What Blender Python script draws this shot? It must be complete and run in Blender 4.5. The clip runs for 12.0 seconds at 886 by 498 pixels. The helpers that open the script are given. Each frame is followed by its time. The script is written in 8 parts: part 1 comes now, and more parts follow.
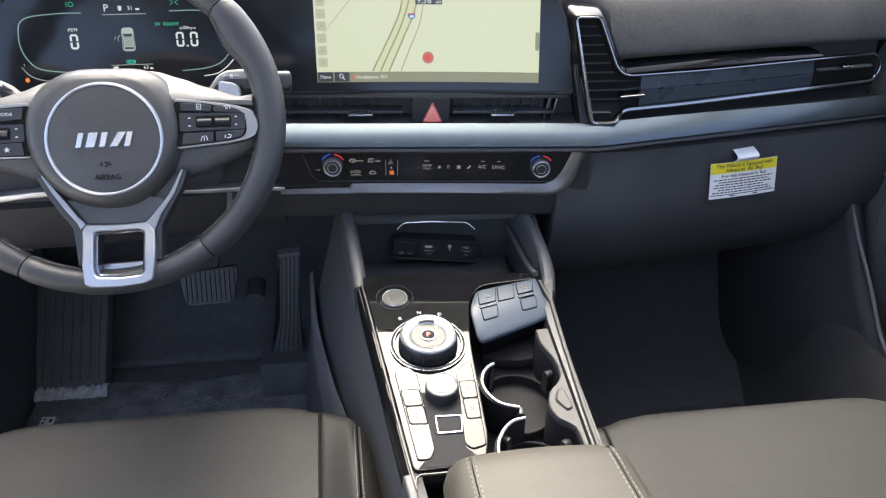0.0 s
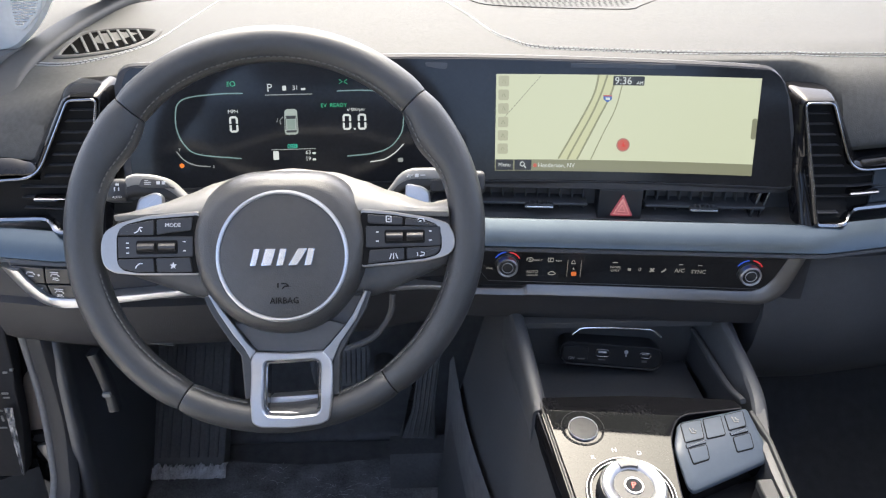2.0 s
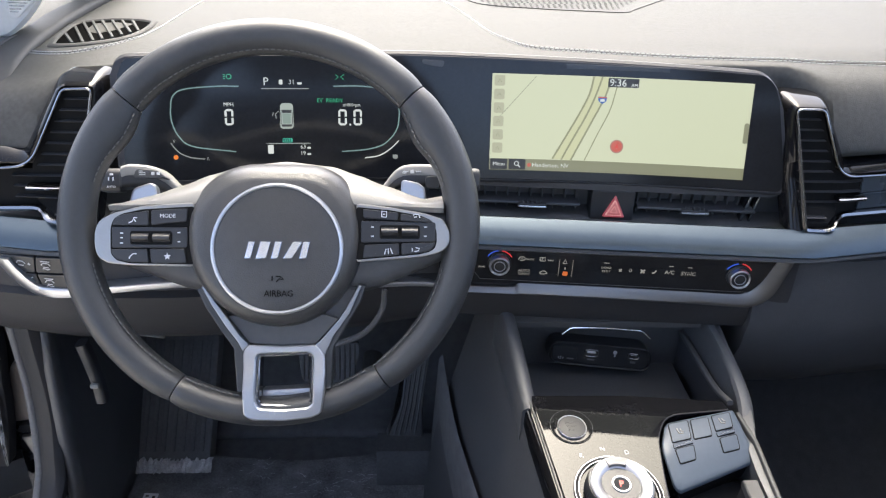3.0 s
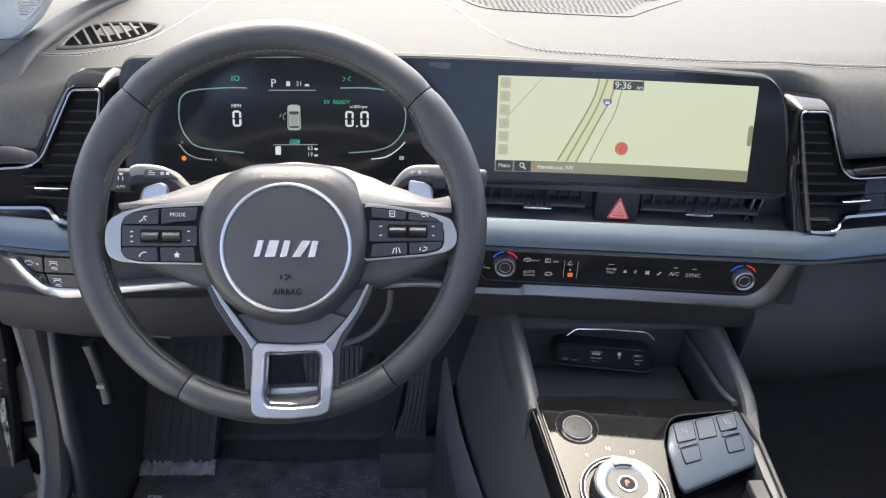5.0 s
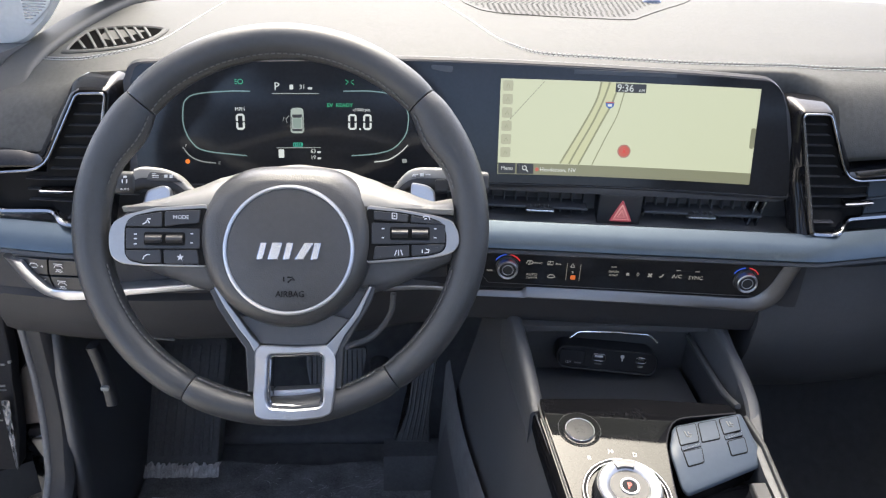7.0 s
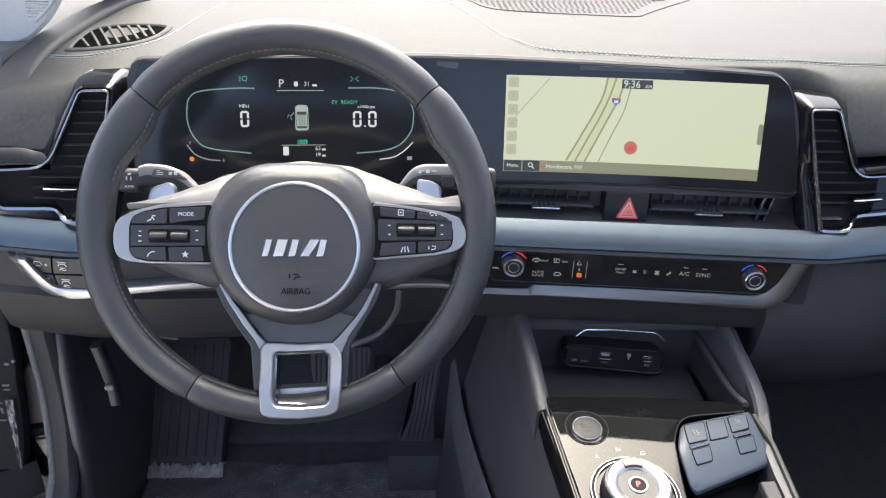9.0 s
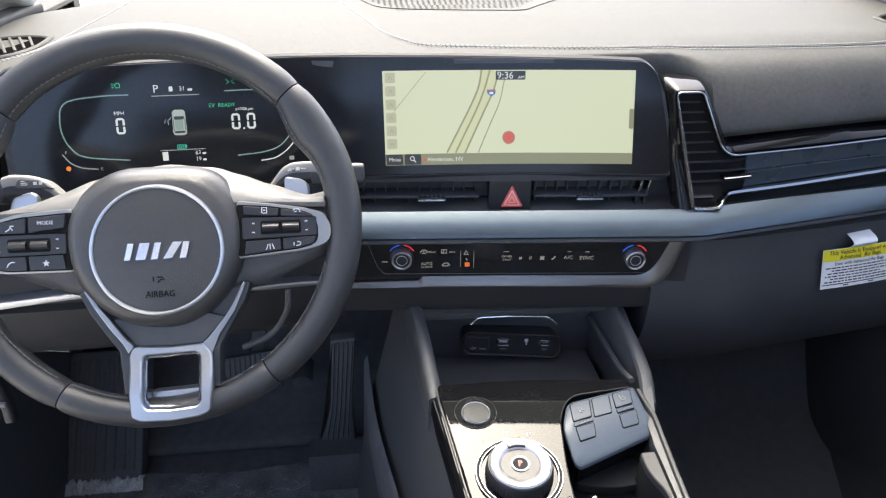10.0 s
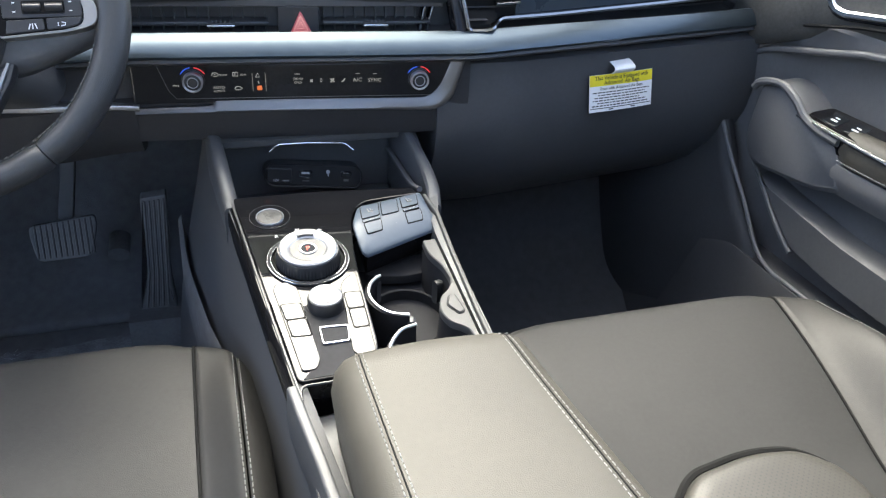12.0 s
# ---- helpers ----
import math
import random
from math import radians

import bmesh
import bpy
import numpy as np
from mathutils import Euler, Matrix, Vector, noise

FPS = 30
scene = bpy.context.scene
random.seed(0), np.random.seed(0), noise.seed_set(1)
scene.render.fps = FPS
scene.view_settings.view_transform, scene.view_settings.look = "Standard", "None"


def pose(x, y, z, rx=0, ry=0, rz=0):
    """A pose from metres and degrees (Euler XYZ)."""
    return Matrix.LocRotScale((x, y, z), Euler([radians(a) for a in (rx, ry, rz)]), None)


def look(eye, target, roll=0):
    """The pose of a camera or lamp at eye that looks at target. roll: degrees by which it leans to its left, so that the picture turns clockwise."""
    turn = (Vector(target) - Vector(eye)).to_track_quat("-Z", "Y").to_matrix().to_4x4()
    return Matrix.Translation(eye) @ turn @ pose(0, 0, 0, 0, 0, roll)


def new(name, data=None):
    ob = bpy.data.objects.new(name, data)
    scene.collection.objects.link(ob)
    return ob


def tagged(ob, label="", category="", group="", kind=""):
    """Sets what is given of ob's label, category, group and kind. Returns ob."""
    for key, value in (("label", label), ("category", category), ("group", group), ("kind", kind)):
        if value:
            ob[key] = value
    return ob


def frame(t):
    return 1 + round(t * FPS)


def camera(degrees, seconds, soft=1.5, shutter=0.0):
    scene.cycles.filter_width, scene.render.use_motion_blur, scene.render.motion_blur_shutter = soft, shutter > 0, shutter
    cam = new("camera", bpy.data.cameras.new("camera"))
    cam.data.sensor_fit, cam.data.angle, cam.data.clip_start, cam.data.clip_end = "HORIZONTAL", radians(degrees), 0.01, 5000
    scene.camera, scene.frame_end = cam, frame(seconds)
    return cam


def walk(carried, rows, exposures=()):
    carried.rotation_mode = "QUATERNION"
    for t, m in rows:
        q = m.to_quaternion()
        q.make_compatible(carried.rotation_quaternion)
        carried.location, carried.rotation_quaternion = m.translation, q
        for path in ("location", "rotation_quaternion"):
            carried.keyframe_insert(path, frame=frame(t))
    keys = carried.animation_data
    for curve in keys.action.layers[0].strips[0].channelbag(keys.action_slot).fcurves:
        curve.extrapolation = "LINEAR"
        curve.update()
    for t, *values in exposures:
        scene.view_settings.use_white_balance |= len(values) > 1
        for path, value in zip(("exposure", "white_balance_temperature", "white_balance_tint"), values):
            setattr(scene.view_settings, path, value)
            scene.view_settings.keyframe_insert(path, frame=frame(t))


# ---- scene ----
cam = camera(61.1, 12.0, soft=1.2)
PATH = [
    (0, (-0.124, 0.115, 1.087), (0.135, 1.83, 0.093), 1.3),
    (0.5, (-0.192, 0.204, 1.108), (-0.067, 1.943, 0.129), 1.3),
    (1, (-0.241, 0.254, 1.11), (-0.224, 2.007, 0.148), 0.1),
    (1.5, (-0.232, 0.287, 1.121), (-0.178, 2.04, 0.159), -0.8),
    (2, (-0.244, 0.29, 1.117), (-0.164, 2.046, 0.163), 0.4),
    (2.5, (-0.252, 0.286, 1.115), (-0.151, 2.041, 0.161), 1.5),
    (3, (-0.251, 0.286, 1.115), (-0.136, 2.041, 0.163), 2.1),
    (5, (-0.258, 0.279, 1.111), (-0.143, 2.043, 0.175), 2.2),
    (5.5, (-0.255, 0.277, 1.114), (-0.143, 2.043, 0.182), 2.1),
    (6, (-0.257, 0.279, 1.11), (-0.147, 2.047, 0.182), 2.1),
    (6.5, (-0.257, 0.278, 1.109), (-0.15, 2.046, 0.181), 2.1),
    (7, (-0.256, 0.277, 1.111), (-0.153, 2.045, 0.183), 2.0),
    (9, (-0.26, 0.28, 1.105), (-0.162, 2.05, 0.179), 1.8),
    (9.5, (-0.23, 0.272, 1.111), (-0.117, 2.043, 0.189), 1.1),
    (10, (-0.177, 0.258, 1.104), (0.029, 2.022, 0.184), 0.3),
    (10.5, (-0.155, 0.238, 1.094), (0.155, 1.983, 0.167), 1.0),
    (11, (-0.135, 0.222, 1.065), (0.275, 1.947, 0.14), 1.1),
    (11.5, (-0.117, 0.175, 1.033), (0.373, 1.858, 0.072), 2.2),
    (12, (-0.117, 0.112, 0.983), (0.434, 1.748, -0.029), 3.2),
]
EXPOSURES = [(0, 1.76, 6700, 5), (1.0, 1.71, 6700, 5), (1.5, 1.67, 6700, 5), (9.5, 1.67, 6700, 5), (10.5, 1.71, 6650, 4), (11.0, 1.79, 6550, 3), (11.5, 1.90, 6400, 2), (12.0, 1.98, 6400, 1)]
walk(cam, [(t, look(eye, target, roll)) for t, eye, target, roll in PATH], EXPOSURES)

# ---- light ----
world = bpy.data.worlds.new("sky")
scene.world = world
world.use_nodes = True
SKY = world.node_tree.nodes.new("ShaderNodeTexSky")
SKY.sky_type, SKY.sun_disc = "NISHITA", False
SUN_ELEV, SUN_AZ = 57.0, -1.0
SKY.dust_density, SKY.air_density = 4.0, 0.35
SKY.sun_elevation, SKY.sun_rotation = radians(SUN_ELEV), radians(SUN_AZ)
world.node_tree.links.new(SKY.outputs[0], world.node_tree.nodes["Background"].inputs[0])
world.node_tree.nodes["Background"].inputs[1].default_value = 0.38
sun = new("sun", bpy.data.lights.new("sun", "SUN"))
sun.data.energy, sun.data.angle, sun.data.color = 0.92, radians(40), (1.0, 0.93, 0.68)
sun_dir = Vector((math.sin(radians(SUN_AZ)) * math.cos(radians(SUN_ELEV)), math.cos(radians(SUN_AZ)) * math.cos(radians(SUN_ELEV)), math.sin(radians(SUN_ELEV))))
sun.matrix_world = look(sun_dir * 20, (0, 0, 0))


# ---- materials ----
def mat(name, col, rough=0.5, metal=0.0, var=0.12, scale=14.0, bump=0.0, bscale=900.0, cells=True, coat=0.0, spec=0.5, dust=0.0):
    """A surface with broad and fine variation, leather-like or grainy relief, and some dust."""
    m = bpy.data.materials.new(name)
    m.use_nodes = True
    nt = m.node_tree
    b = nt.nodes["Principled BSDF"]
    b.inputs["Metallic"].default_value = metal
    b.inputs["Coat Weight"].default_value = coat
    b.inputs["Coat Roughness"].default_value = 0.04
    b.inputs["Specular IOR Level"].default_value = spec
    tc = nt.nodes.new("ShaderNodeTexCoord")
    n1 = nt.nodes.new("ShaderNodeTexNoise")
    n1.inputs["Scale"].default_value, n1.inputs["Detail"].default_value = scale, 6
    n2 = nt.nodes.new("ShaderNodeTexNoise")
    n2.inputs["Scale"].default_value, n2.inputs["Detail"].default_value = scale * 14, 3
    nt.links.new(tc.outputs["Object"], n1.inputs["Vector"])
    nt.links.new(tc.outputs["Object"], n2.inputs["Vector"])
    add = nt.nodes.new("ShaderNodeMath")
    add.operation = "MULTIPLY_ADD"
    add.inputs[1].default_value = 0.45
    nt.links.new(n2.outputs["Fac"], add.inputs[0])
    half = nt.nodes.new("ShaderNodeMath")
    half.operation = "MULTIPLY"
    half.inputs[1].default_value = 0.6
    nt.links.new(n1.outputs["Fac"], half.inputs[0])
    nt.links.new(half.outputs[0], add.inputs[2])
    ramp = nt.nodes.new("ShaderNodeValToRGB")
    lo, hi = [max(0, c * (1 - var)) for c in col], [min(1, c * (1 + var) + dust * 0.08) for c in col]
    ramp.color_ramp.elements[0].position, ramp.color_ramp.elements[1].position = 0.33, 0.72
    ramp.color_ramp.elements[0].color, ramp.color_ramp.elements[1].color = (*lo, 1), (*hi, 1)
    nt.links.new(add.outputs[0], ramp.inputs[0])
    nt.links.new(ramp.outputs[0], b.inputs["Base Color"])
    rr = nt.nodes.new("ShaderNodeMapRange")
    rr.inputs["To Min"].default_value, rr.inputs["To Max"].default_value = max(0.02, rough * 0.88), min(1, rough * 1.12 + dust * 0.1)
    nt.links.new(n1.outputs["Fac"], rr.inputs["Value"])
    nt.links.new(rr.outputs[0], b.inputs["Roughness"])
    if bump:
        if cells:
            tex = nt.nodes.new("ShaderNodeTexVoronoi")
            tex.feature = "SMOOTH_F1"
            out = tex.outputs["Distance"]
        else:
            tex = nt.nodes.new("ShaderNodeTexNoise")
            tex.inputs["Detail"].default_value = 4
            out = tex.outputs["Fac"]
        tex.inputs["Scale"].default_value = bscale
        nt.links.new(tc.outputs["Object"], tex.inputs["Vector"])
        bp = nt.nodes.new("ShaderNodeBump")
        bp.inputs["Strength"].default_value, bp.inputs["Distance"].default_value = bump, 0.0006
        nt.links.new(out, bp.inputs["Height"])
        nt.links.new(bp.outputs[0], b.inputs["Normal"])
    return m


def glow(name, col, strength=1.0, base=0.02):
    m = bpy.data.materials.new(name)
    m.use_nodes = True
    b = m.node_tree.nodes["Principled BSDF"]
    b.inputs["Base Color"].default_value = (base, base, base, 1)
    b.inputs["Roughness"].default_value = 0.3
    b.inputs["Emission Color"].default_value = (*col, 1)
    b.inputs["Emission Strength"].default_value = strength
    return m


DASH = mat("dash_vinyl", (0.048, 0.048, 0.044), 0.62, spec=0.195, bump=0.35, bscale=1100, dust=0.25)
LEATHER = mat("black_leather", (0.052, 0.049, 0.041), 0.5, spec=0.25, bump=0.3, bscale=1300)
WHEEL_LEATHER = mat("wheel_leather", (0.036, 0.038, 0.040), 0.40, bump=0.3, bscale=1500)
PLASTIC = mat("dark_plastic", (0.074, 0.075, 0.077), 0.5, bump=0.25, bscale=1600)
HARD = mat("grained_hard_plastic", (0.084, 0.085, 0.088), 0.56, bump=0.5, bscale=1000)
PIANO = mat("piano_black", (0.008, 0.008, 0.009), 0.035, var=0.3, coat=0.0, spec=0.25, scale=30)
GLASS_BLACK = mat("black_display_glass", (0.014, 0.015, 0.017), 0.12, var=0.2, coat=0.0, spec=0.32, scale=20)
SILVER = mat("satin_silver", (0.50, 0.51, 0.53), 0.33, metal=0.9, var=0.05, scale=40, bump=0.05, bscale=2500, cells=False)
CHROME = mat("bright_chrome", (0.78, 0.79, 0.81), 0.22, metal=1.0, var=0.03)
SHELF = mat("shelf_silver", (0.090, 0.112, 0.126), 0.30, metal=0.85, var=0.06, scale=40, bump=0.05, bscale=2500, cells=False)
SMOKE = mat("smoked_chrome", (0.20, 0.205, 0.22), 0.16, metal=0.9, var=0.05)
VENT_CHROME = mat("grey_chrome", (0.32, 0.325, 0.335), 0.16, metal=1.0, var=0.03)
# darker copies of carpet and trim: the passenger footwell's shade put into colour
SHADED_CARPET = mat("shaded_foot_carpet", (0.060, 0.061, 0.064), 0.95, var=0.25, scale=60, bump=1.0, bscale=700, cells=False)
SHADED_TRIM = mat("shaded_foot_trim", (0.042, 0.043, 0.045), 0.6, spec=0.3, bump=0.4, bscale=1000)
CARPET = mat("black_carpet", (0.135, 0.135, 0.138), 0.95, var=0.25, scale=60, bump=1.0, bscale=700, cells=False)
RUBBER = mat("black_rubber", (0.105, 0.106, 0.109), 0.62, var=0.2, bump=0.2, bscale=900, dust=0.2)
PILLAR = mat("grey_pillar_trim", (0.56, 0.56, 0.53), 0.75, var=0.08, bump=0.3, bscale=1500, cells=False)
STITCH = mat("grey_thread", (0.20, 0.20, 0.19), 0.8)
PALE_THREAD = mat("pale_thread", (0.42, 0.42, 0.40), 0.7)
SEAM_GREY = mat("seam_grey_vinyl", (0.020, 0.020, 0.019), 0.8, spec=0.15)
SEAM = mat("seam_shadow_fabric", (0.012, 0.012, 0.012), 0.9, spec=0.1)
PAINT = mat("body_paint_dark", (0.03, 0.032, 0.035), 0.25, coat=0.7)
ASPHALT = mat("concrete_lot", (0.46, 0.445, 0.41), 0.9, var=0.3, scale=3, bump=0.6, bscale=120, cells=False)
WHITE_PRINT = mat("white_print", (0.62, 0.63, 0.64), 0.5, var=0.04)
PAPER = mat("white_card", (0.80, 0.81, 0.82), 0.6, var=0.03)
YELLOW = mat("yellow_card", (0.80, 0.68, 0.03), 0.6, var=0.04)
INK = mat("black_ink", (0.03, 0.03, 0.03), 0.6)
FILM = mat("clear_film", (0.20, 0.20, 0.205), 0.22, var=0.5, scale=25, bump=1.0, bscale=60, cells=False, coat=0.5)
FILM_EDGE = mat("crumpled_white_film", (0.55, 0.55, 0.56), 0.35, var=0.6, scale=60, bump=1.0, bscale=150, cells=False)
CUP = mat("soft_black_liner", (0.030, 0.030, 0.032), 0.7, spec=0.05)
LINE = mat("headliner_cloth", (0.66, 0.66, 0.64), 0.9, var=0.06, bump=0.4, bscale=800, cells=False)


# ---- building helpers ----
def thing(name, base, label, category, group="", kind=""):
    ob = new(name)
    ob.empty_display_size = 0.05
    ob.location = base
    return tagged(ob, label, category, group, kind)


def root_of(ob):
    v = Vector(ob.location)
    while ob.parent:
        ob = ob.parent
        v += ob.location
    return v


def finish(name, bm, material, smooth=True):
    bmesh.ops.recalc_face_normals(bm, faces=bm.faces)
    me = bpy.data.meshes.new(name)
    bm.to_mesh(me)
    bm.free()
    me.materials.append(material)
    if smooth:
        me.shade_smooth()
        me.set_sharp_from_angle(angle=radians(38))
    return me


def part(name, bm, material, parent, label="", smooth=True, kind=""):
    """Links a bmesh, built in world places, as one mesh under a thing or a part."""
    me = finish(name, bm, material, smooth)
    co = np.empty(len(me.vertices) * 3)
    me.vertices.foreach_get("co", co)
    co = co.reshape(-1, 3)
    mid = Vector((co.min(0) + co.max(0)) / 2)
    me.transform(Matrix.Translation(-mid))
    ob = new(name, me)
    ob.parent = parent
    ob.location = mid - root_of(parent)
    return tagged(ob, label, kind=kind)


def solid(name, bm, material, label, category, kind="", group="", smooth=True):
    """A thing that is one mesh."""
    me = finish(name, bm, material, smooth)
    co = np.empty(len(me.vertices) * 3)
    me.vertices.foreach_get("co", co)
    co = co.reshape(-1, 3)
    base = Vector((*((co.min(0) + co.max(0)) / 2)[:2], co.min(0)[2]))
    me.transform(Matrix.Translation(-base))
    ob = new(name, me)
    ob.location = base
    return tagged(ob, label, category, group, kind)


def fr(o, ex, ey):
    o, ex, ey = Vector(o), Vector(ex).normalized(), Vector(ey).normalized()
    n = ex.cross(ey)
    return lambda a, b, c=0.0: o + ex * a + ey * b + n * c


def loft(bm, rings, closed=True, caps=True):
    vs = [[bm.verts.new(p) for p in r] for r in rings]
    n = len(vs[0])
    for r0, r1 in zip(vs, vs[1:]):
        for i in range(n if closed else n - 1):
            j = (i + 1) % n
            bm.faces.new((r0[i], r0[j], r1[j], r1[i]))
    if caps and closed:
        bm.faces.new(vs[0][::-1])
        bm.faces.new(vs[-1])
    return bm


def inset(poly, d):
    out, n = [], len(poly)
    area = sum(poly[i][0] * poly[(i + 1) % n][1] - poly[(i + 1) % n][0] * poly[i][1] for i in range(n))
    sg = 1 if area > 0 else -1
    for i in range(n):
        p, q, r = Vector(poly[i - 1]), Vector(poly[i]), Vector(poly[(i + 1) % n])
        e0, e1 = (q - p).normalized(), (r - q).normalized()
        n0, n1 = Vector((-e0.y, e0.x)) * sg, Vector((-e1.y, e1.x)) * sg
        m = n0 + n1
        m = m / max(0.35, m.dot(n0)) if m.length > 1e-6 else n0
        out.append(q + m * d)
    return out


def slab(bm, poly, f, c0, c1, bev=0.001, cap_back=True):
    """A plate with the outline poly in the frame f, from depth c0 to c1, with a rounded front edge."""
    rings = [(poly, c0), (poly, c1 - bev), (inset(poly, bev * 0.3), c1 - bev * 0.3), (inset(poly, bev), c1), (inset(poly, bev * 1.2 + 0.0001), c1)]
    loft(bm, [[f(p[0], p[1], c) for p in pl] for pl, c in rings])
    return bm


def ringslab(bm, outer, inner, f, c0, c1, bev=0.0008):
    """A frame between two outlines with the same number of points."""
    rings = [(outer, c0), (outer, c1 - bev), (inset(outer, bev), c1), (inset(outer, bev * 1.3), c1), (inset(inner, -bev * 1.3), c1), (inset(inner, -bev), c1), (inner, c1 - bev), (inner, c0)]
    loft(bm, [[f(p[0], p[1], c) for p in pl] for pl, c in rings], caps=False)
    return bm


def rrect(x0, y0, x1, y1, r, n=5):
    r = min(r, abs(x1 - x0) / 2.01, abs(y1 - y0) / 2.01)
    out = []
    for cx, cy, a0 in ((x1 - r, y1 - r, 0), (x0 + r, y1 - r, 90), (x0 + r, y0 + r, 180), (x1 - r, y0 + r, 270)):
        out += [(cx + r * math.cos(radians(a0 + 90 * i / n)), cy + r * math.sin(radians(a0 + 90 * i / n))) for i in range(n + 1)]
    return out


def bend(pts, rs):
    """An open line with rounded corners."""
    res = [pts[0]]
    for p, q, s, r in zip(pts, pts[1:], pts[2:], rs):
        p, q, s = Vector(p), Vector(q), Vector(s)
        A, B = q + (p - q).normalized() * min(r, (p - q).length * 0.49), q + (s - q).normalized() * min(r, (s - q).length * 0.49)
        res += [tuple(A * (1 - t) ** 2 + q * 2 * t * (1 - t) + B * t * t) for t in [k / 6 for k in range(7)]]
    return res + [pts[-1]]


def rpoly(pts, r, n=5):
    """A polygon with rounded corners."""
    out, m = [], len(pts)
    rs = r if isinstance(r, (list, tuple)) else [r] * m
    for i in range(m):
        p, q, s = Vector(pts[i - 1]), Vector(pts[i]), Vector(pts[(i + 1) % m])
        a, b = (p - q), (s - q)
        d = min(rs[i], a.length * 0.49, b.length * 0.49)
        A, B = q + a.normalized() * d, q + b.normalized() * d
        for k in range(n + 1):
            t = k / n
            out.append(tuple(A * (1 - t) ** 2 + q * 2 * t * (1 - t) + B * t * t))
    return out


def circle(cx, cy, r, n=40):
    return [(cx + r * math.cos(2 * math.pi * i / n), cy + r * math.sin(2 * math.pi * i / n)) for i in range(n)]


def spline(pts, n=8, closed=False):
    pts = [Vector(p) for p in pts]
    m = len(pts)
    out = []
    for i in range(m if closed else m - 1):
        p1, p2 = pts[i], pts[(i + 1) % m]
        p0 = pts[i - 1] if (i > 0 or closed) else p1 * 2 - p2
        p3 = pts[(i + 2) % m] if (i + 2 < m or closed) else p2 * 2 - p1
        for k in range(n):
            t = k / n
            out.append(0.5 * ((2 * p1) + (p2 - p0) * t + (2 * p0 - 5 * p1 + 4 * p2 - p3) * t * t + (3 * p1 - p0 - 3 * p2 + p3) * t ** 3))
    if not closed:
        out.append(pts[-1])
    return out


def sweep(bm, path, profile, up=(0, 0, 1), closed=False, caps=True):
    """Carries a closed profile (side, up) along a path."""
    rings, n = [], len(path)
    up = Vector(up)
    for i, p in enumerate(path):
        a = path[i - 1] if (i or closed) else p
        b = path[(i + 1) % n] if (i + 1 < n or closed) else p
        t = (b - a).normalized()
        s = t.cross(up).normalized()
        u = s.cross(t)
        rings.append([p + s * q[0] + u * q[1] for q in profile])
    if closed:
        rings.append(rings[0])
        vs = [[bm.verts.new(p) for p in r] for r in rings[:-1]]
        m = len(profile)
        for k in range(len(vs)):
            r0, r1 = vs[k], vs[(k + 1) % len(vs)]
            for i in range(m):
                bm.faces.new((r0[i], r0[(i + 1) % m], r1[(i + 1) % m], r1[i]))
        return bm
    return loft(bm, rings, caps=caps)


def tube(bm, path, r, seg=10, up=(0, 0, 1), closed=False):
    return sweep(bm, [Vector(p) for p in path], circle(0, 0, r, seg), up, closed)


def box(bm, f, x0, x1, y0, y1, c0, c1, bev=0.0015, r=0.002):
    return slab(bm, rrect(x0, y0, x1, y1, r, 3), f, c0, c1, bev)


def lathe(bm, f, cx, cy, prof, n=40):
    """Turns a profile of (radius, height) about the axis through (cx, cy) of the frame."""
    loft(bm, [[f(cx + r * math.cos(2 * math.pi * i / n), cy + r * math.sin(2 * math.pi * i / n), h) for i in range(n)] for r, h in prof])
    return bm


def grid(bm, fn, nu, nv):
    vs = [[bm.verts.new(fn(i / nu, j / nv)) for j in range(nv + 1)] for i in range(nu + 1)]
    for i in range(nu):
        for j in range(nv):
            bm.faces.new((vs[i][j], vs[i + 1][j], vs[i + 1][j + 1], vs[i][j + 1]))
    return bm


def thick(ob, t, offset=-1):
    md = ob.modifiers.new("depth", "SOLIDIFY")
    md.thickness, md.offset = t, offset
    return ob


def lettering(name, text, size, f, a, b, c, material, parent, align="CENTER", shear=0.0, squeeze=1.0, depth=0.0002):
    """Raised lettering in the built-in font, laid on the frame f."""
    cu = bpy.data.curves.new(name, "FONT")
    cu.body, cu.size, cu.align_x, cu.align_y, cu.extrude, cu.shear = text, size, align, "CENTER", depth, shear
    cu.resolution_u = 2
    tmp = bpy.data.objects.new(name, cu)
    scene.collection.objects.link(tmp)
    bpy.context.view_layer.update()
    me = bpy.data.meshes.new_from_object(tmp.evaluated_get(bpy.context.evaluated_depsgraph_get()))
    bpy.data.objects.remove(tmp)
    bm = bmesh.new()
    bm.from_mesh(me)
    bpy.data.meshes.remove(me)
    for v in bm.verts:
        v.co = f(a + v.co.x * squeeze, b + v.co.y, c + v.co.z)
    return part(name, bm, material, parent, smooth=False)


def bars(bm, f, items, c0=0.0, c1=0.0004):
    for x0, y0, x1, y1 in items:
        slab(bm, [(x0, y0), (x1, y0), (x1, y1), (x0, y1)], f, c0, c1, 0.0001)
    return bm


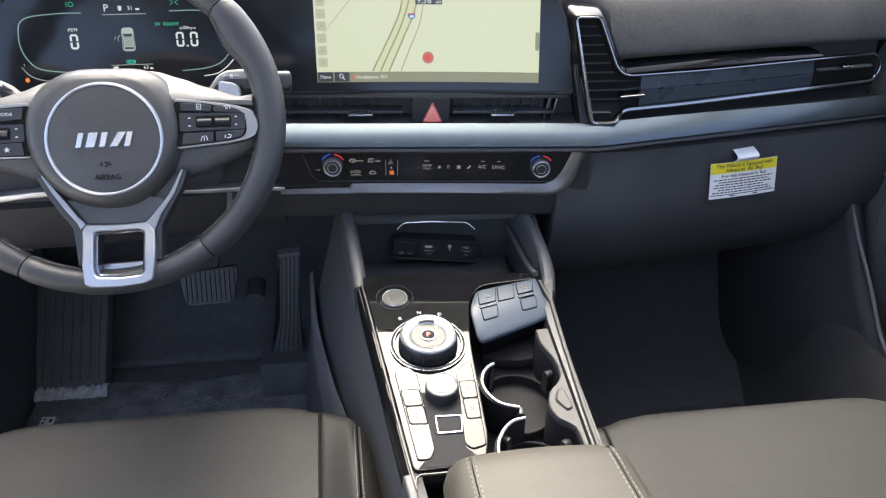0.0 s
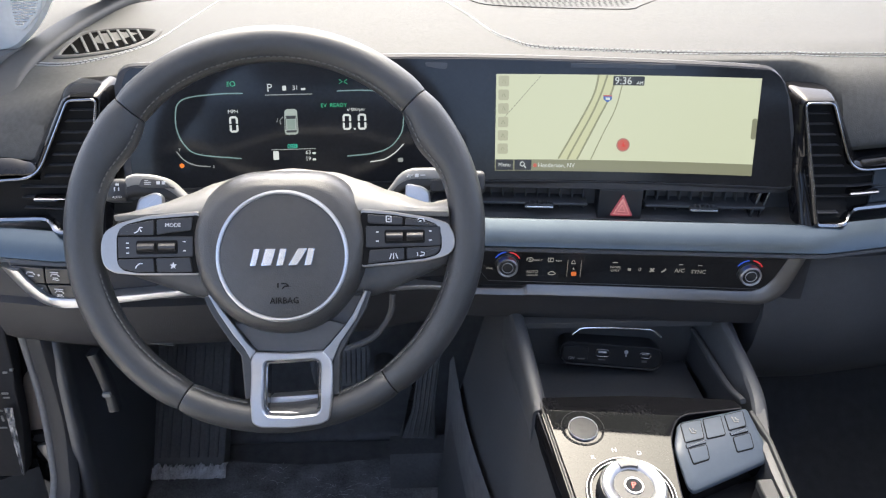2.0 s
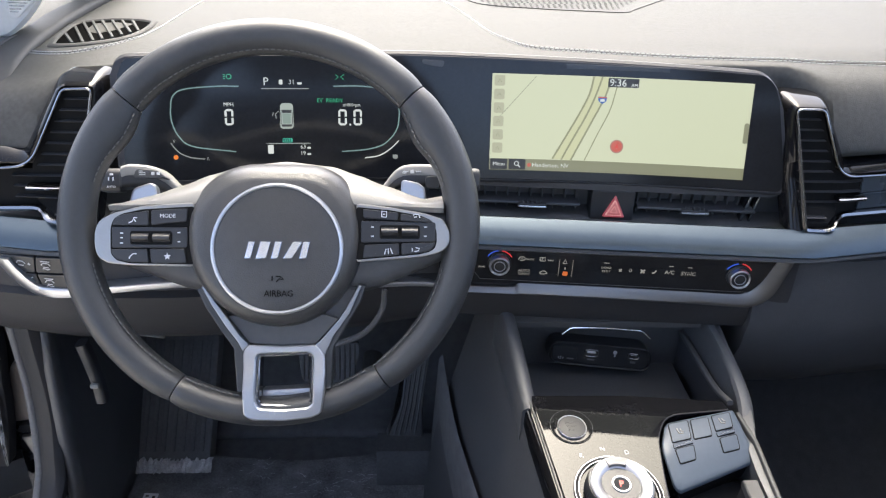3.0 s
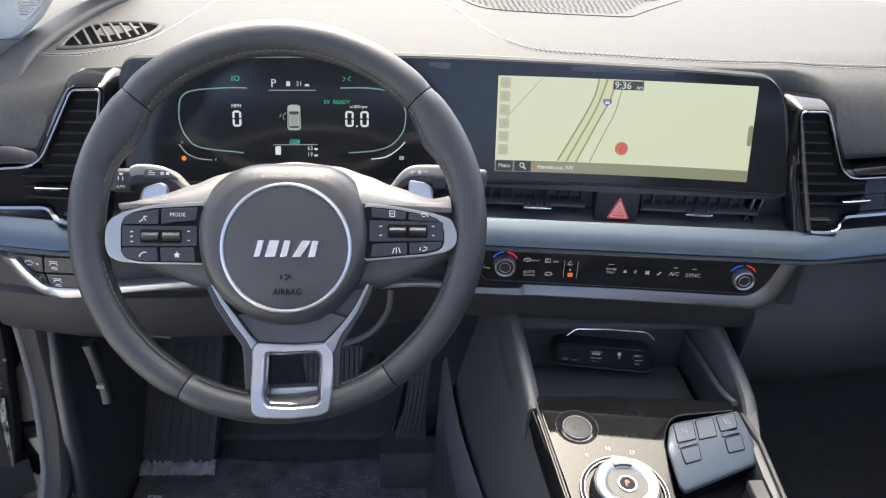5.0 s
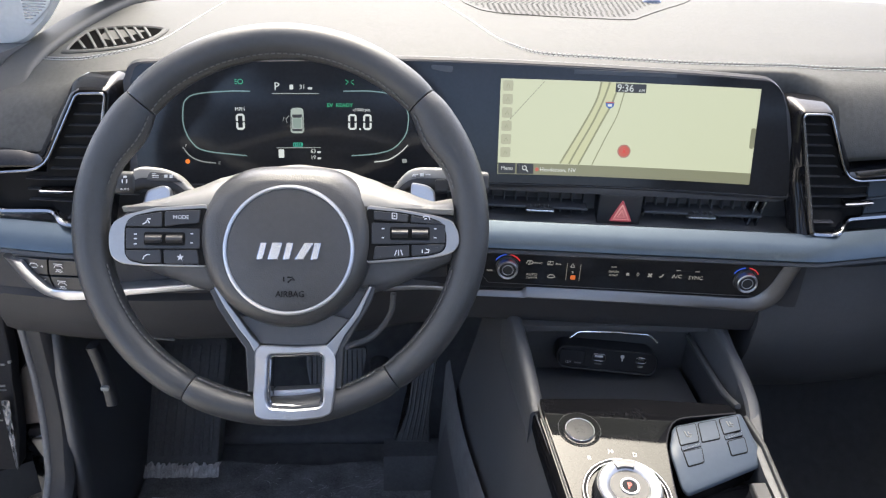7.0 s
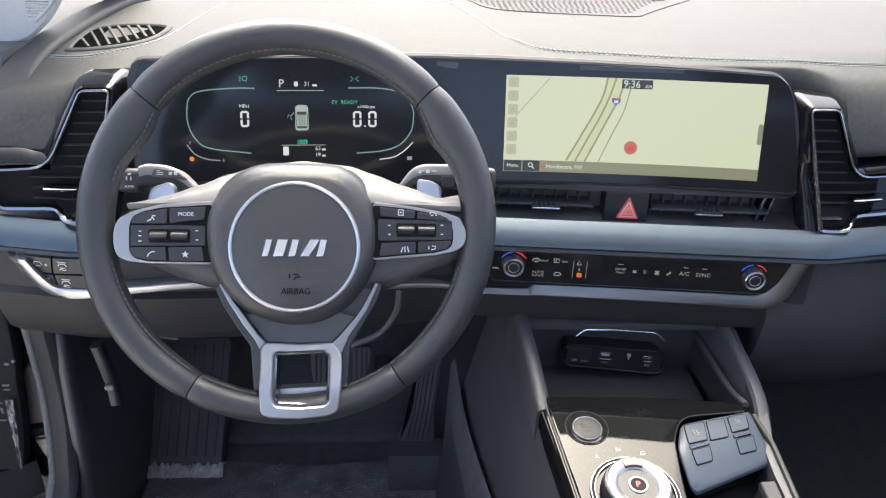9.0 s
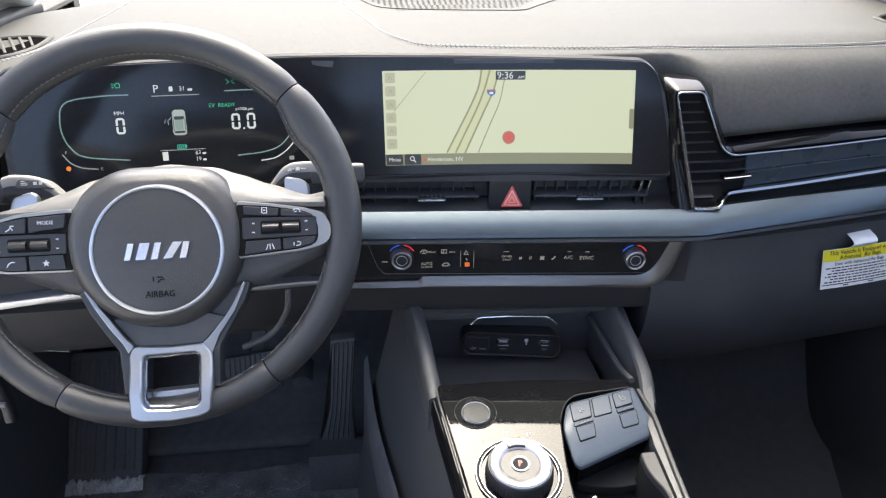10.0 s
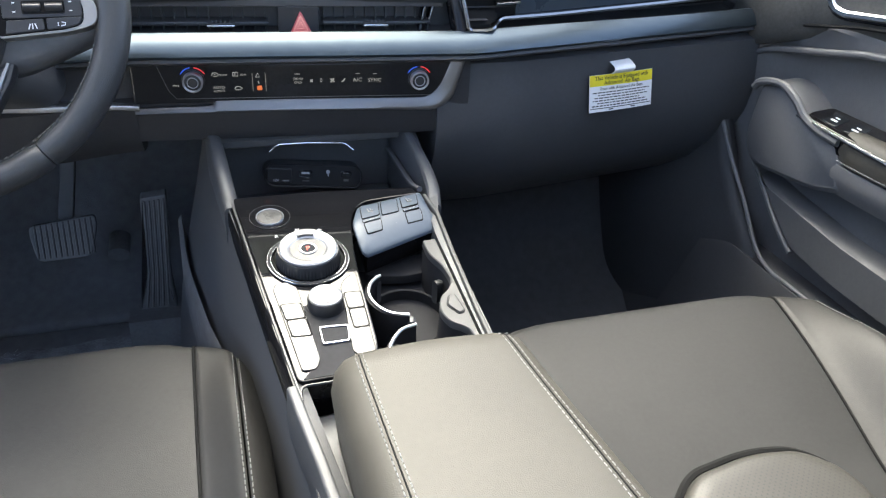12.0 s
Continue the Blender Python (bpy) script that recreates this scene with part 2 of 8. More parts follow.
def stroke(bm, f, pts, w, c0=0.0, c1=0.0005, closed=False):
    """A flat raised line along points of the frame."""
    pts = [Vector((p[0], p[1])) for p in pts]
    n = len(pts)
    L, R = [], []
    for i, p in enumerate(pts):
        a = pts[i - 1] if (i or closed) else p
        b = pts[(i + 1) % n] if (i + 1 < n or closed) else p
        t = (b - a).normalized()
        s = Vector((-t.y, t.x)) * w / 2
        L.append(p + s)
        R.append(p - s)
    rings = [[f(l.x, l.y, c0), f(l.x, l.y, c1), f(r.x, r.y, c1), f(r.x, r.y, c0)] for l, r in zip(L, R)]
    if closed:
        rings.append(rings[0])
    loft(bm, rings, caps=not closed)
    return bm


def stitches(bm, path, step=0.006, length=0.0038, r=0.0005, up=(0, 0, 1)):
    """Single stitches along a path."""
    path = [Vector(p) for p in path]
    d, nxt = 0.0, 0.0
    for p, q in zip(path, path[1:]):
        L = (q - p).length
        while nxt < d + L:
            a = p + (q - p) * ((nxt - d) / L)
            t = (q - p).normalized()
            tube(bm, [a, a + t * length * 0.5 + Vector(up) * r * 0.5, a + t * length], r, 4, up)
            nxt += step
        d += L
    return bm


def lerp(a, b, t):
    return a + (b - a) * t


def step(x, a, b):
    t = max(0.0, min(1.0, (x - a) / (b - a)))
    return t * t * (3 - 2 * t)


# ---- shell of the cabin ----
def stack(x):
    """How far the fascia lies ahead of its middle line at x: the centre is turned to the driver, the ends sweep forward."""
    if x < -0.2:
        return lerp(0.0165, -0.008, step(x, -0.2, -0.55) if x > -0.55 else 1) + 0.19 * max(0, -x - 0.63)
    if x > 0.2:
        return -0.0165 + 0.19 * max(0, x - 0.22)
    return -0.0824 * x


def crown(x):
    return (-0.035 if x < 0 else -0.012) * (max(0, abs(x + 0.02) - 0.3) / 0.4) ** 2


XS = [-0.725 + 1.45 * i / 72 for i in range(73)]
W = fr((0, 0, 0), (1, 0, 0), (0, 1, 0))
ground = solid("ground", slab(bmesh.new(), rrect(-300, -300, 300, 300, 1, 2), W, -0.6, -0.42, 0.01), ASPHALT, "pale concrete lot around the parked car", "ground", "structure")
floor = solid("floor", slab(bmesh.new(), rrect(-0.74, -1.3, 0.74, 1.46, 0.02, 2), W, 0.02, 0.13, 0.004), CARPET, "black carpeted cabin floor", "floor", "structure")


def firewall_at(u, v):
    x = lerp(-0.74, 0.74, u)
    y, z = spline([(1.36, 0.125, 0), (1.46, 0.17, 0), (1.58, 0.33, 0), (1.63, 0.55, 0), (1.66, 0.8, 0)], 8)[round(v * 32)][:2]
    return Vector((x, y, z))


wall = solid("wall_front", grid(bmesh.new(), firewall_at, 20, 32), CARPET, "black carpeted toe board ahead of the footwells", "wall", "structure")
thick(wall, 0.02)
roof_bm = bmesh.new()
# header, two side rails and the rear part leave the glass roof open
for x0, x1, prof in ((-0.72, 0.72, ((0.60, 1.36), (0.56, 1.385), (0.36, 1.41), (0.36, 1.44), (0.62, 1.40))), (-0.72, -0.40, ((0.361, 1.41), (0.1, 1.42), (-0.899, 1.42), (-0.899, 1.45), (0.1, 1.45), (0.361, 1.44))),
                     (0.40, 0.72, ((0.361, 1.41), (0.1, 1.42), (-0.899, 1.42), (-0.899, 1.45), (0.1, 1.45), (0.361, 1.44))), (-0.72, 0.72, ((-0.90, 1.42), (-1.3, 1.41), (-1.3, 1.44), (-0.90, 1.45)))):
    loft(roof_bm, [[(x, y, z) for y, z in prof] for x in (x0, (x0 + x1) / 2, x1)])
roof = solid("ceiling", roof_bm, LINE, "pale cloth headliner under the roof", "ceiling", "structure")
rear = solid("wall_rear", slab(bmesh.new(), rrect(-0.75, 0.0, 0.75, 0.62, 0.02, 2), fr((0, -1.32, 0.1), (1, 0, 0), (0, 0, 1)), -0.03, 0.0), LINE, "rear bulkhead closing the cabin", "wall", "structure")
for sx, nm in ((-1, "left"), (1, "right")):
    bm = bmesh.new()
    a, b = Vector((sx * 0.775, 1.70, 0.90)), Vector((sx * 0.655, 0.58, 1.40))
    pth = spline([a, a.lerp(b, 0.33) + Vector((0, 0, 0.02)), a.lerp(b, 0.66) + Vector((0, 0, 0.025)), b], 6)
    sweep(bm, pth, rrect(-0.045, -0.035, 0.045, 0.035, 0.02, 4))
    solid("pillar_" + nm, bm, PILLAR, "pale grey windscreen pillar trim", "pillar", "structure")
# rear side walls behind the front doors
for sx, nm in ((-1, "left"), (1, "right")):
    f = fr((sx * 0.76, 0, 0), (0, 1, 0), (0, 0, 1))
    solid("wall_" + nm, slab(bmesh.new(), rrect(-1.3, 0.05, -0.15 if sx < 0 else -0.05, 0.80, 0.02, 2), f, -0.02, 0.02), HARD, "dark rear side trim of the cabin", "wall", "structure")

# ---- dashboard ----
dash = thing("dashboard", (0, 1.4, 0.55), "dark soft vinyl car dashboard with silver trim", "dashboard")


def pad_section(x):
    k = step(x, 0.205, 0.250) if x > 0 else step(-x, 0.600, 0.650)
    f = stack(x) if abs(x) > 0.2 else 0.0
    f = f * k
    c = crown(x)
    mid = [(1.15, 0.899), (1.138, 0.893), (1.134, 0.87), (1.136, 0.80), (1.14, 0.77)]
    side = [(1.148, 0.893), (1.118, 0.880), (1.094, 0.852), (1.078, 0.822), (1.082, 0.812)]
    pts = [(1.78, 0.885), (1.62, 0.904), (1.40, 0.906), (1.26, 0.904), (1.20, 0.902)]
    out = [(y + f * 0.6, z + c) for y, z in pts]
    out += [(lerp(m[0], s[0], k) + f, lerp(m[1], s[1], k) + c * (1 - i * 0.2)) for i, (m, s) in enumerate(zip(mid, side))]
    out += [(1.22 + f, 0.79), (1.75, 0.80)]
    return out


bm = bmesh.new()
secs = []
for x in XS:
    s = pad_section(x)
    front = [tuple(p)[:2] for p in spline([(a, b, 0) for a, b in s[:10]], 5)]
    secs.append([(x, a, b) for a, b in front + s[10:]])
loft(bm, secs)
part("top_pad", bm, DASH, dash, "grained vinyl dashboard top")


def strip(sec, x0, x1, n=40, off=stack):
    bm = bmesh.new()
    loft(bm, [[(x, y + off(x), z) for y, z in sec] for x in [lerp(x0, x1, i / n) for i in range(n + 1)]])
    return bm


# fascia behind the vents, silver shelf, lower panels
part("fascia", strip([(1.125, 0.825), (1.118, 0.80), (1.112, 0.730), (1.08, 0.722), (1.08, 0.715), (1.2, 0.715), (1.2, 0.825)], -0.725, 0.725), PLASTIC, dash)
SHELF_MID = [(1.058, 0.7320), (1.052, 0.7370), (1.047, 0.7385), (1.034, 0.732), (1.022, 0.7225), (1.019, 0.717), (1.022, 0.7135), (1.034, 0.713), (1.08, 0.716), (1.08, 0.724)]
SHELF_END = [(1.052, 0.7330), (1.044, 0.7370), (1.037, 0.7380), (1.027, 0.7305), (1.021, 0.7215), (1.019, 0.717), (1.022, 0.7135), (1.034, 0.713), (1.08, 0.716), (1.08, 0.724)]
bm = bmesh.new()
# the top of the shelf grows steeper towards the passenger door
loft(bm, [[(x, lerp(a[0], b[0], step(x, 0.25, 0.60)) + stack(x), lerp(a[1], b[1], step(x, 0.25, 0.60))) for a, b in zip(SHELF_MID, SHELF_END)] for x in [lerp(-0.727, 0.727, i / 60) for i in range(61)]])
part("silver_shelf", bm, SHELF, dash, "satin silver trim shelf across the dashboard")
part("shelf_underside", strip([(1.024, 0.7125), (1.022, 0.709), (1.03, 0.704), (1.05, 0.702), (1.09, 0.702), (1.09, 0.7125)], -0.727, 0.727, 60), PLASTIC, dash)
def knee_off(x):
    """The knee panel falls back towards the centre panel at its inner end."""
    return stack(x) + 0.018 * step(x, -0.32, -0.21)


LOWER = mat("blue_black_grain", (0.055, 0.057, 0.062), 0.55, bump=0.5, bscale=1000)
KNEE = mat("knee_panel_grain", (0.034, 0.034, 0.036), 0.55, spec=0.3, bump=0.4, bscale=1000)
knee = part("knee_panel", strip([(1.036, 0.70), (1.03, 0.66), (1.022, 0.655), (1.024, 0.63), (1.035, 0.60), (1.058, 0.578), (1.10, 0.565), (1.25, 0.56), (1.25, 0.70)], -0.727, -0.205, 40, knee_off), KNEE, dash)
glove = part("glove_box", strip([(1.05, 0.702), (1.034, 0.694), (1.032, 0.665), (1.023, 0.62), (1.030, 0.575), (1.050, 0.525), (1.085, 0.480), (1.135, 0.442), (1.21, 0.415), (1.30, 0.405), (1.4, 0.42), (1.4, 0.702)], 0.172, 0.727, 40, lambda x: 0.15 * max(0, x - 0.28)), LOWER, dash, "grained dark glove box and lower panel")
part("center_panel", strip([(1.05, 0.702), (1.043, 0.70), (1.043, 0.652), (1.044, 0.640), (1.047, 0.612), (1.052, 0.601), (1.075, 0.592), (1.25, 0.592), (1.25, 0.702)], -0.205, 0.215), KNEE, dash)

# ---- display ----
def PY(x, z):
    return 1.108 - 0.19 * (x + 0.22) ** 2 + (z - 0.838) * 0.22


def PF(x, z, c=0.0):
    return Vector((x, PY(x, z) - 0.976 * c, z + 0.21 * c))


display = thing("display_panel", (-0.2, 1.11, 0.77), "wide curved black glass display housing on the dashboard", "display")


def slant(x, z):
    """The right end of the panel leans in towards its top."""
    return x - max(0, x - 0.1) / 0.099 * 0.028 * max(0.0, min(1.0, (z - 0.767) / 0.135))


def panel_plate(bm, outline, c0, c1, bev, nx=48, lean=False):
    """A plate bent along the curved panel: outline gives its two ends, and its bottom and top at x."""
    rings = []
    x0, x1 = outline[0], outline[1]
    lo, hi = outline[2], outline[3]

    def Q(x, z, c):
        return PF(slant(x, z) if lean else x, z, c)
    for i in range(nx + 1):
        x = lerp(x0, x1, i / nx)
        a, b = lo(x), hi(x)
        m1, m2 = lerp(a, b, 0.33), lerp(a, b, 0.66)
        rings.append([Q(x, a + bev, c1), Q(x, m1, c1), Q(x, m2, c1), Q(x, b - bev, c1), Q(x, b, c1 - bev), Q(x, b, c0), Q(x, a, c0), Q(x, a, c1 - bev)])
    loft(bm, rings)
    return bm


def corner(x, x0, x1, r0, r1):
    """How far a rounded corner drops at x."""
    d = 0.0
    if x < x0 + r0:
        d = r0 - math.sqrt(max(0, r0 * r0 - (x0 + r0 - x) ** 2))
    if x > x1 - r1:
        d = max(d, r1 - math.sqrt(max(0, r1 * r1 - (x - x1 + r1) ** 2)))
    return d


def panel_top(x):
    return 0.9105 - 0.0075 * max(0, (x + 0.25) / 0.42) ** 1.3 if x > -0.25 else 0.9105 - 0.004 * (-x - 0.25) / 0.3


hous = bmesh.new()
panel_plate(hous, (-0.562, 0.199, lambda x: 0.767 + corner(x, -0.562, 0.199, 0.012, 0.014), lambda x: panel_top(x) - corner(x, -0.562, 0.199, 0.02, 0.036)), -0.022, 0.0, 0.003, 140, True)
part("housing", hous, mat("housing_black", (0.030, 0.030, 0.034), 0.5, bump=0.2, bscale=1500), display)
gl = bmesh.new()
panel_plate(gl, (-0.554, 0.194, lambda x: 0.7715 + corner(x, -0.554, 0.194, 0.01, 0.01), lambda x: panel_top(x) - 0.0042 - corner(x, -0.554, 0.194, 0.017, 0.026)), -0.002, 0.0012, 0.0006, 140, True)
part("glass", gl, GLASS_BLACK, display, "glossy black display glass")


def glowing(name, col, k=1.0):
    """A lit display colour, given as it shows."""
    return glow(name, col, k * LIT)


LIT = 0.28
CREAM, ROAD, ROADSIDE = glowing("map_ground", (0.70, 0.73, 0.53)), glowing("map_road", (0.33, 0.33, 0.20)), glowing("map_lane", (0.26, 0.26, 0.19))
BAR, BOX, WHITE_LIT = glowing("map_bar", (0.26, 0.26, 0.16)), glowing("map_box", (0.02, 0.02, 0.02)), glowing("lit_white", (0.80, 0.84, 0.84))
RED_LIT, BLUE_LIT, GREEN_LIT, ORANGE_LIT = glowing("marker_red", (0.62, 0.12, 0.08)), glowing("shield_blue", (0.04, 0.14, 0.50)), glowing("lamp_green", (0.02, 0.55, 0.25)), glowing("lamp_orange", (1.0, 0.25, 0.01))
TEAL_LIT, GREY_LIT, PALE_BOX = glowing("cluster_teal", (0.22, 0.36, 0.36)), glowing("lit_grey", (0.32, 0.34, 0.34)), glowing("map_icon", (0.50, 0.50, 0.36))
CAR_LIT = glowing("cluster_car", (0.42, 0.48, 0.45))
scr = bmesh.new()
panel_plate(scr, (-0.148, 0.1440, lambda x: 0.7825, lambda x: 0.8890), 0.0, 0.0018, 0.0002, 24)
screen = part("map_screen", scr, CREAM, display, "lit navigation map in pale cream")
TOP = 0.00185


ROADS = (([(-0.0338, 0.8888), (-0.0375, 0.8702), (-0.0468, 0.8493), (-0.0612, 0.8222), (-0.0753, 0.7965)], 0.0021), ([(-0.0242, 0.8888), (-0.0308, 0.8674), (-0.0400, 0.8452), (-0.0543, 0.8173), (-0.0650, 0.7960)], 0.0021),
         ([(-0.0139, 0.8878), (-0.0204, 0.8659), (-0.0325, 0.8404), (-0.0449, 0.8145), (-0.0540, 0.7957)], 0.0021), ([(-0.0073, 0.8785), (-0.0134, 0.8525), (-0.0249, 0.8268), (-0.0382, 0.7960)], 0.0012))
bm = bmesh.new()
for (l, _), (r, _) in zip(ROADS[:2], ROADS[1:3]):
    a, b = [[(p.x, p.y) for p in spline([(x, z, 0) for x, z in q], 8)] for q in (l, r)]
    loft(bm, [[PF(*p, c) for p, c in ((p, 0.0), (p, TOP + 0.0001), (q, TOP + 0.0001), (q, 0.0))] for p, q in zip(a, b)])
part("road_lane", bm, glowing("map_lane_fill", (0.66, 0.67, 0.42)), screen)
for pts, wide in ROADS:
    bm = bmesh.new()
    stroke(bm, PF, spline([(x, z, 0) for x, z in pts], 8), wide, 0.0, TOP + 0.0002)
    part("map_road", bm, ROAD, screen)
bm = bmesh.new()
for k in range(16):
    t = k / 16
    x, z = lerp(-0.0985, -0.1425, t), lerp(0.887, 0.8372, t)
    stroke(bm, PF, [(x, z), (x - 0.0019, z - 0.0021)], 0.0009, 0.0, TOP + 0.0002)
part("lane_marking", bm, ROADSIDE, screen, kind="stuff")
for nm, x0, z0, x1, z1, r, mt in (("map_bar", -0.148, 0.7825, 0.144, 0.7955, 0.0, BAR), ("menu_box", -0.147, 0.7832, -0.1272, 0.7952, 0.001, BOX), ("search_box", -0.1255, 0.7832, -0.1060, 0.7952, 0.001, BOX), ("clock_box", -0.0175, 0.8782, 0.0170, 0.8880, 0.001, BOX), ("side_tab", 0.1385, 0.8232, 0.1438, 0.8461, 0.002, BAR)):
    bm = bmesh.new()
    if r == 0.0:
        panel_plate(bm, (x0, x1, lambda x: z0, lambda x: z1), 0.0, TOP + 0.0001, 0.0001, 24)
    else:
        slab(bm, rrect(x0, z0, x1, z1, r, 2), PF, 0.0, TOP + 0.0004, 0.0001)
    part(nm, bm, mt, screen)
for k in range(6):
    z = 0.8815 - 0.0148 * k
    bm = bmesh.new()
    slab(bm, rrect(-0.1455, z - 0.0058, -0.1335, z + 0.0058, 0.002, 3), PF, 0.0, TOP + 0.0002, 0.0001)
    part("map_icon", bm, PALE_BOX, screen)
    bm = bmesh.new()
    stroke(bm, PF, [(-0.1415, z - 0.002), (-0.1395, z + 0.002), (-0.1375, z - 0.002)], 0.0007, 0.0, TOP + 0.0004)
    part("icon_mark", bm, BAR, screen)
lettering("clock_lettering", "9:36", 0.0112, PF, -0.0160, 0.8827, TOP + 0.0005, WHITE_LIT, screen, "LEFT", squeeze=1.0)
lettering("clock_small_lettering", "AM", 0.0050, PF, 0.0085, 0.8808, TOP + 0.0005, WHITE_LIT, screen, "LEFT")
lettering("menu_lettering", "Menu", 0.0062, PF, -0.1371, 0.7892, TOP + 0.0005, WHITE_LIT, screen)
lettering("town_lettering", "Henderson, NV", 0.0066, PF, -0.0985, 0.7888, TOP + 0.0005, WHITE_LIT, screen, "LEFT")
bm = bmesh.new()
ringslab(bm, circle(-0.1165, 0.7902, 0.0028, 18), circle(-0.1165, 0.7902, 0.0019, 18), PF, 0.0, TOP + 0.0006, 0.0001)
stroke(bm, PF, [(-0.1146, 0.7883), (-0.1122, 0.7859)], 0.0012, 0.0, TOP + 0.0006)
part("search_symbol", bm, WHITE_LIT, screen)
for nm, cx, cz_, r, mt in (("position_marker", -0.0023, 0.8131, 0.0070, RED_LIT), ("town_marker", -0.1018, 0.7888, 0.0022, RED_LIT)):
    bm = bmesh.new()
    slab(bm, circle(cx, cz_, r, 24), PF, 0.0, TOP + 0.0004, 0.0001)
    part(nm, bm, mt, screen)
bm = bmesh.new()
ringslab(bm, circle(-0.0023, 0.8131, 0.0076, 28), circle(-0.0023, 0.8131, 0.0062, 28), PF, 0.0, TOP + 0.0006, 0.0001)
part("marker_ring", bm, glowing("marker_grey", (0.45, 0.22, 0.18)), screen)
bm = bmesh.new()
slab(bm, [(-0.0023, 0.8168), (-0.0048, 0.8105), (-0.0023, 0.8118), (0.0002, 0.8105)], PF, 0.0, TOP + 0.0007, 0.0001)
part("marker_arrow", bm, glowing("arrow_red", (0.75, 0.05, 0.03)), screen)
bm = bmesh.new()
slab(bm, rpoly([(-0.0278, 0.8675), (-0.0174, 0.8675), (-0.0182, 0.8625), (-0.0226, 0.8596), (-0.0270, 0.8625)], 0.001, 3), PF, 0.0, TOP + 0.0004, 0.0001)
part("road_shield", bm, BLUE_LIT, screen)
bm = bmesh.new()
bars(bm, PF, [(-0.0275, 0.8660, -0.0177, 0.8673)], 0.0, TOP + 0.0005)
part("shield_top", bm, RED_LIT, screen)
bm = bmesh.new()
bars(bm, PF, [(-0.0250, 0.8622, -0.0202, 0.8648)], 0.0, TOP + 0.0005)
part("shield_bars", bm, WHITE_LIT, screen)

# instrument cluster, lit on the same glass
CL = 0.0014
for pts in ([(-0.4288, 0.872), (-0.4531, 0.8721), (-0.4860, 0.8695), (-0.4985, 0.863), (-0.5021, 0.8503), (-0.502, 0.8351), (-0.4958, 0.8196), (-0.4813, 0.8082), (-0.4352, 0.8017)],
            [(-0.326, 0.8722), (-0.2943, 0.8724), (-0.2720, 0.869), (-0.2590, 0.861), (-0.2535, 0.8500), (-0.2525, 0.8406), (-0.2556, 0.8248), (-0.2686, 0.8101), (-0.2881, 0.8035), (-0.3174, 0.8009)]):
    bm = bmesh.new()
    stroke(bm, PF, spline([(a, b, 0) for a, b in pts], 6), 0.0013, 0.0, CL)
    part("gauge_frame", bm, TEAL_LIT, display)
for pts, mt, nm in (([(-0.5048, 0.8124), (-0.497, 0.8023), (-0.4851, 0.7964), (-0.4698, 0.7942)], GREY_LIT, "fuel_gauge"), ([(-0.2914, 0.7939), (-0.2751, 0.7965), (-0.262, 0.8044), (-0.2529, 0.8134)], WHITE_LIT, "charge_gauge")):
    bm = bmesh.new()
    stroke(bm, PF, spline([(a, b, 0) for a, b in pts], 6), 0.0012, 0.0, CL)
    part(nm, bm, mt, display)
for nm, tx, sz, x, z, mt, sq in (("gear_lettering", "P", 0.0120, -0.3996, 0.8767, WHITE_LIT, 1.0), ("range_lettering", "31", 0.0068, -0.3715, 0.8762, WHITE_LIT, 1.0), ("speed_unit_lettering", "MPH", 0.0055, -0.4408, 0.8528, WHITE_LIT, 1.0),
                                 ("rev_unit_lettering", "x1000rpm", 0.0048, -0.3059, 0.8520, WHITE_LIT, 1.0), ("ready_lettering", "EV  READY", 0.0058, -0.3300, 0.8568, GREEN_LIT, 1.05), ("reading_lettering", "63", 0.0062, -0.3610, 0.8061, WHITE_LIT, 1.0), ("reading_lettering", "19", 0.0062, -0.3612, 0.7991, WHITE_LIT, 1.0), ("fuel_lettering", "F", 0.0045, -0.5010, 0.8140, GREY_LIT, 1.0), ("fuel_lettering", "E", 0.0045, -0.4660, 0.7942, GREY_LIT, 1.0)):
    lettering(nm, tx, sz, PF, x, z, CL, mt, display, squeeze=sq)
for nm, x0, z0, x1, z1, mt in (("readout_line", -0.4049, 0.8690, -0.3531, 0.8700, GREY_LIT), ("readout_line", -0.4022, 0.8097, -0.3526, 0.8106, GREY_LIT), ("range_unit", -0.3655, 0.8738, -0.3605, 0.8762, WHITE_LIT), ("door_readout", -0.4000, 0.7990, -0.3938, 0.8085, WHITE_LIT), ("pump_symbol", -0.3855, 0.8738, -0.3815, 0.8790, WHITE_LIT), ("reading_unit", -0.3565, 0.8040, -0.3525, 0.8062, WHITE_LIT), ("reading_unit", -0.3565, 0.7970, -0.3525, 0.7992, WHITE_LIT), ("charge_symbol", -0.2595, 0.7932, -0.2538, 0.7976, GREY_LIT)):
    bm = bmesh.new()
    slab(bm, rrect(x0, z0, x1, z1, 0.0008, 2), PF, 0.0, CL + 0.0001, 0.0001)
    part(nm, bm, mt, display)
# angular digits of the two readouts, each of two brackets, and the decimal point
for nm, cx, cz_ in (("speed_digit", -0.4408, 0.8392), ("rev_digit", -0.3162, 0.8386), ("rev_digit", -0.2992, 0.8386)):
    bm = bmesh.new()
    for sg in (1, -1):
        stroke(bm, PF, [(cx - 0.0036, cz_ + sg * 0.0008), (cx - 0.0036, cz_ + sg * 0.0064), (cx - 0.0024, cz_ + sg * 0.0076), (cx + 0.0024, cz_ + sg * 0.0076), (cx + 0.0036, cz_ + sg * 0.0064), (cx + 0.0036, cz_ + sg * 0.0008)], 0.0023, 0.0, CL)
    part(nm, bm, WHITE_LIT, display)
bm = bmesh.new()
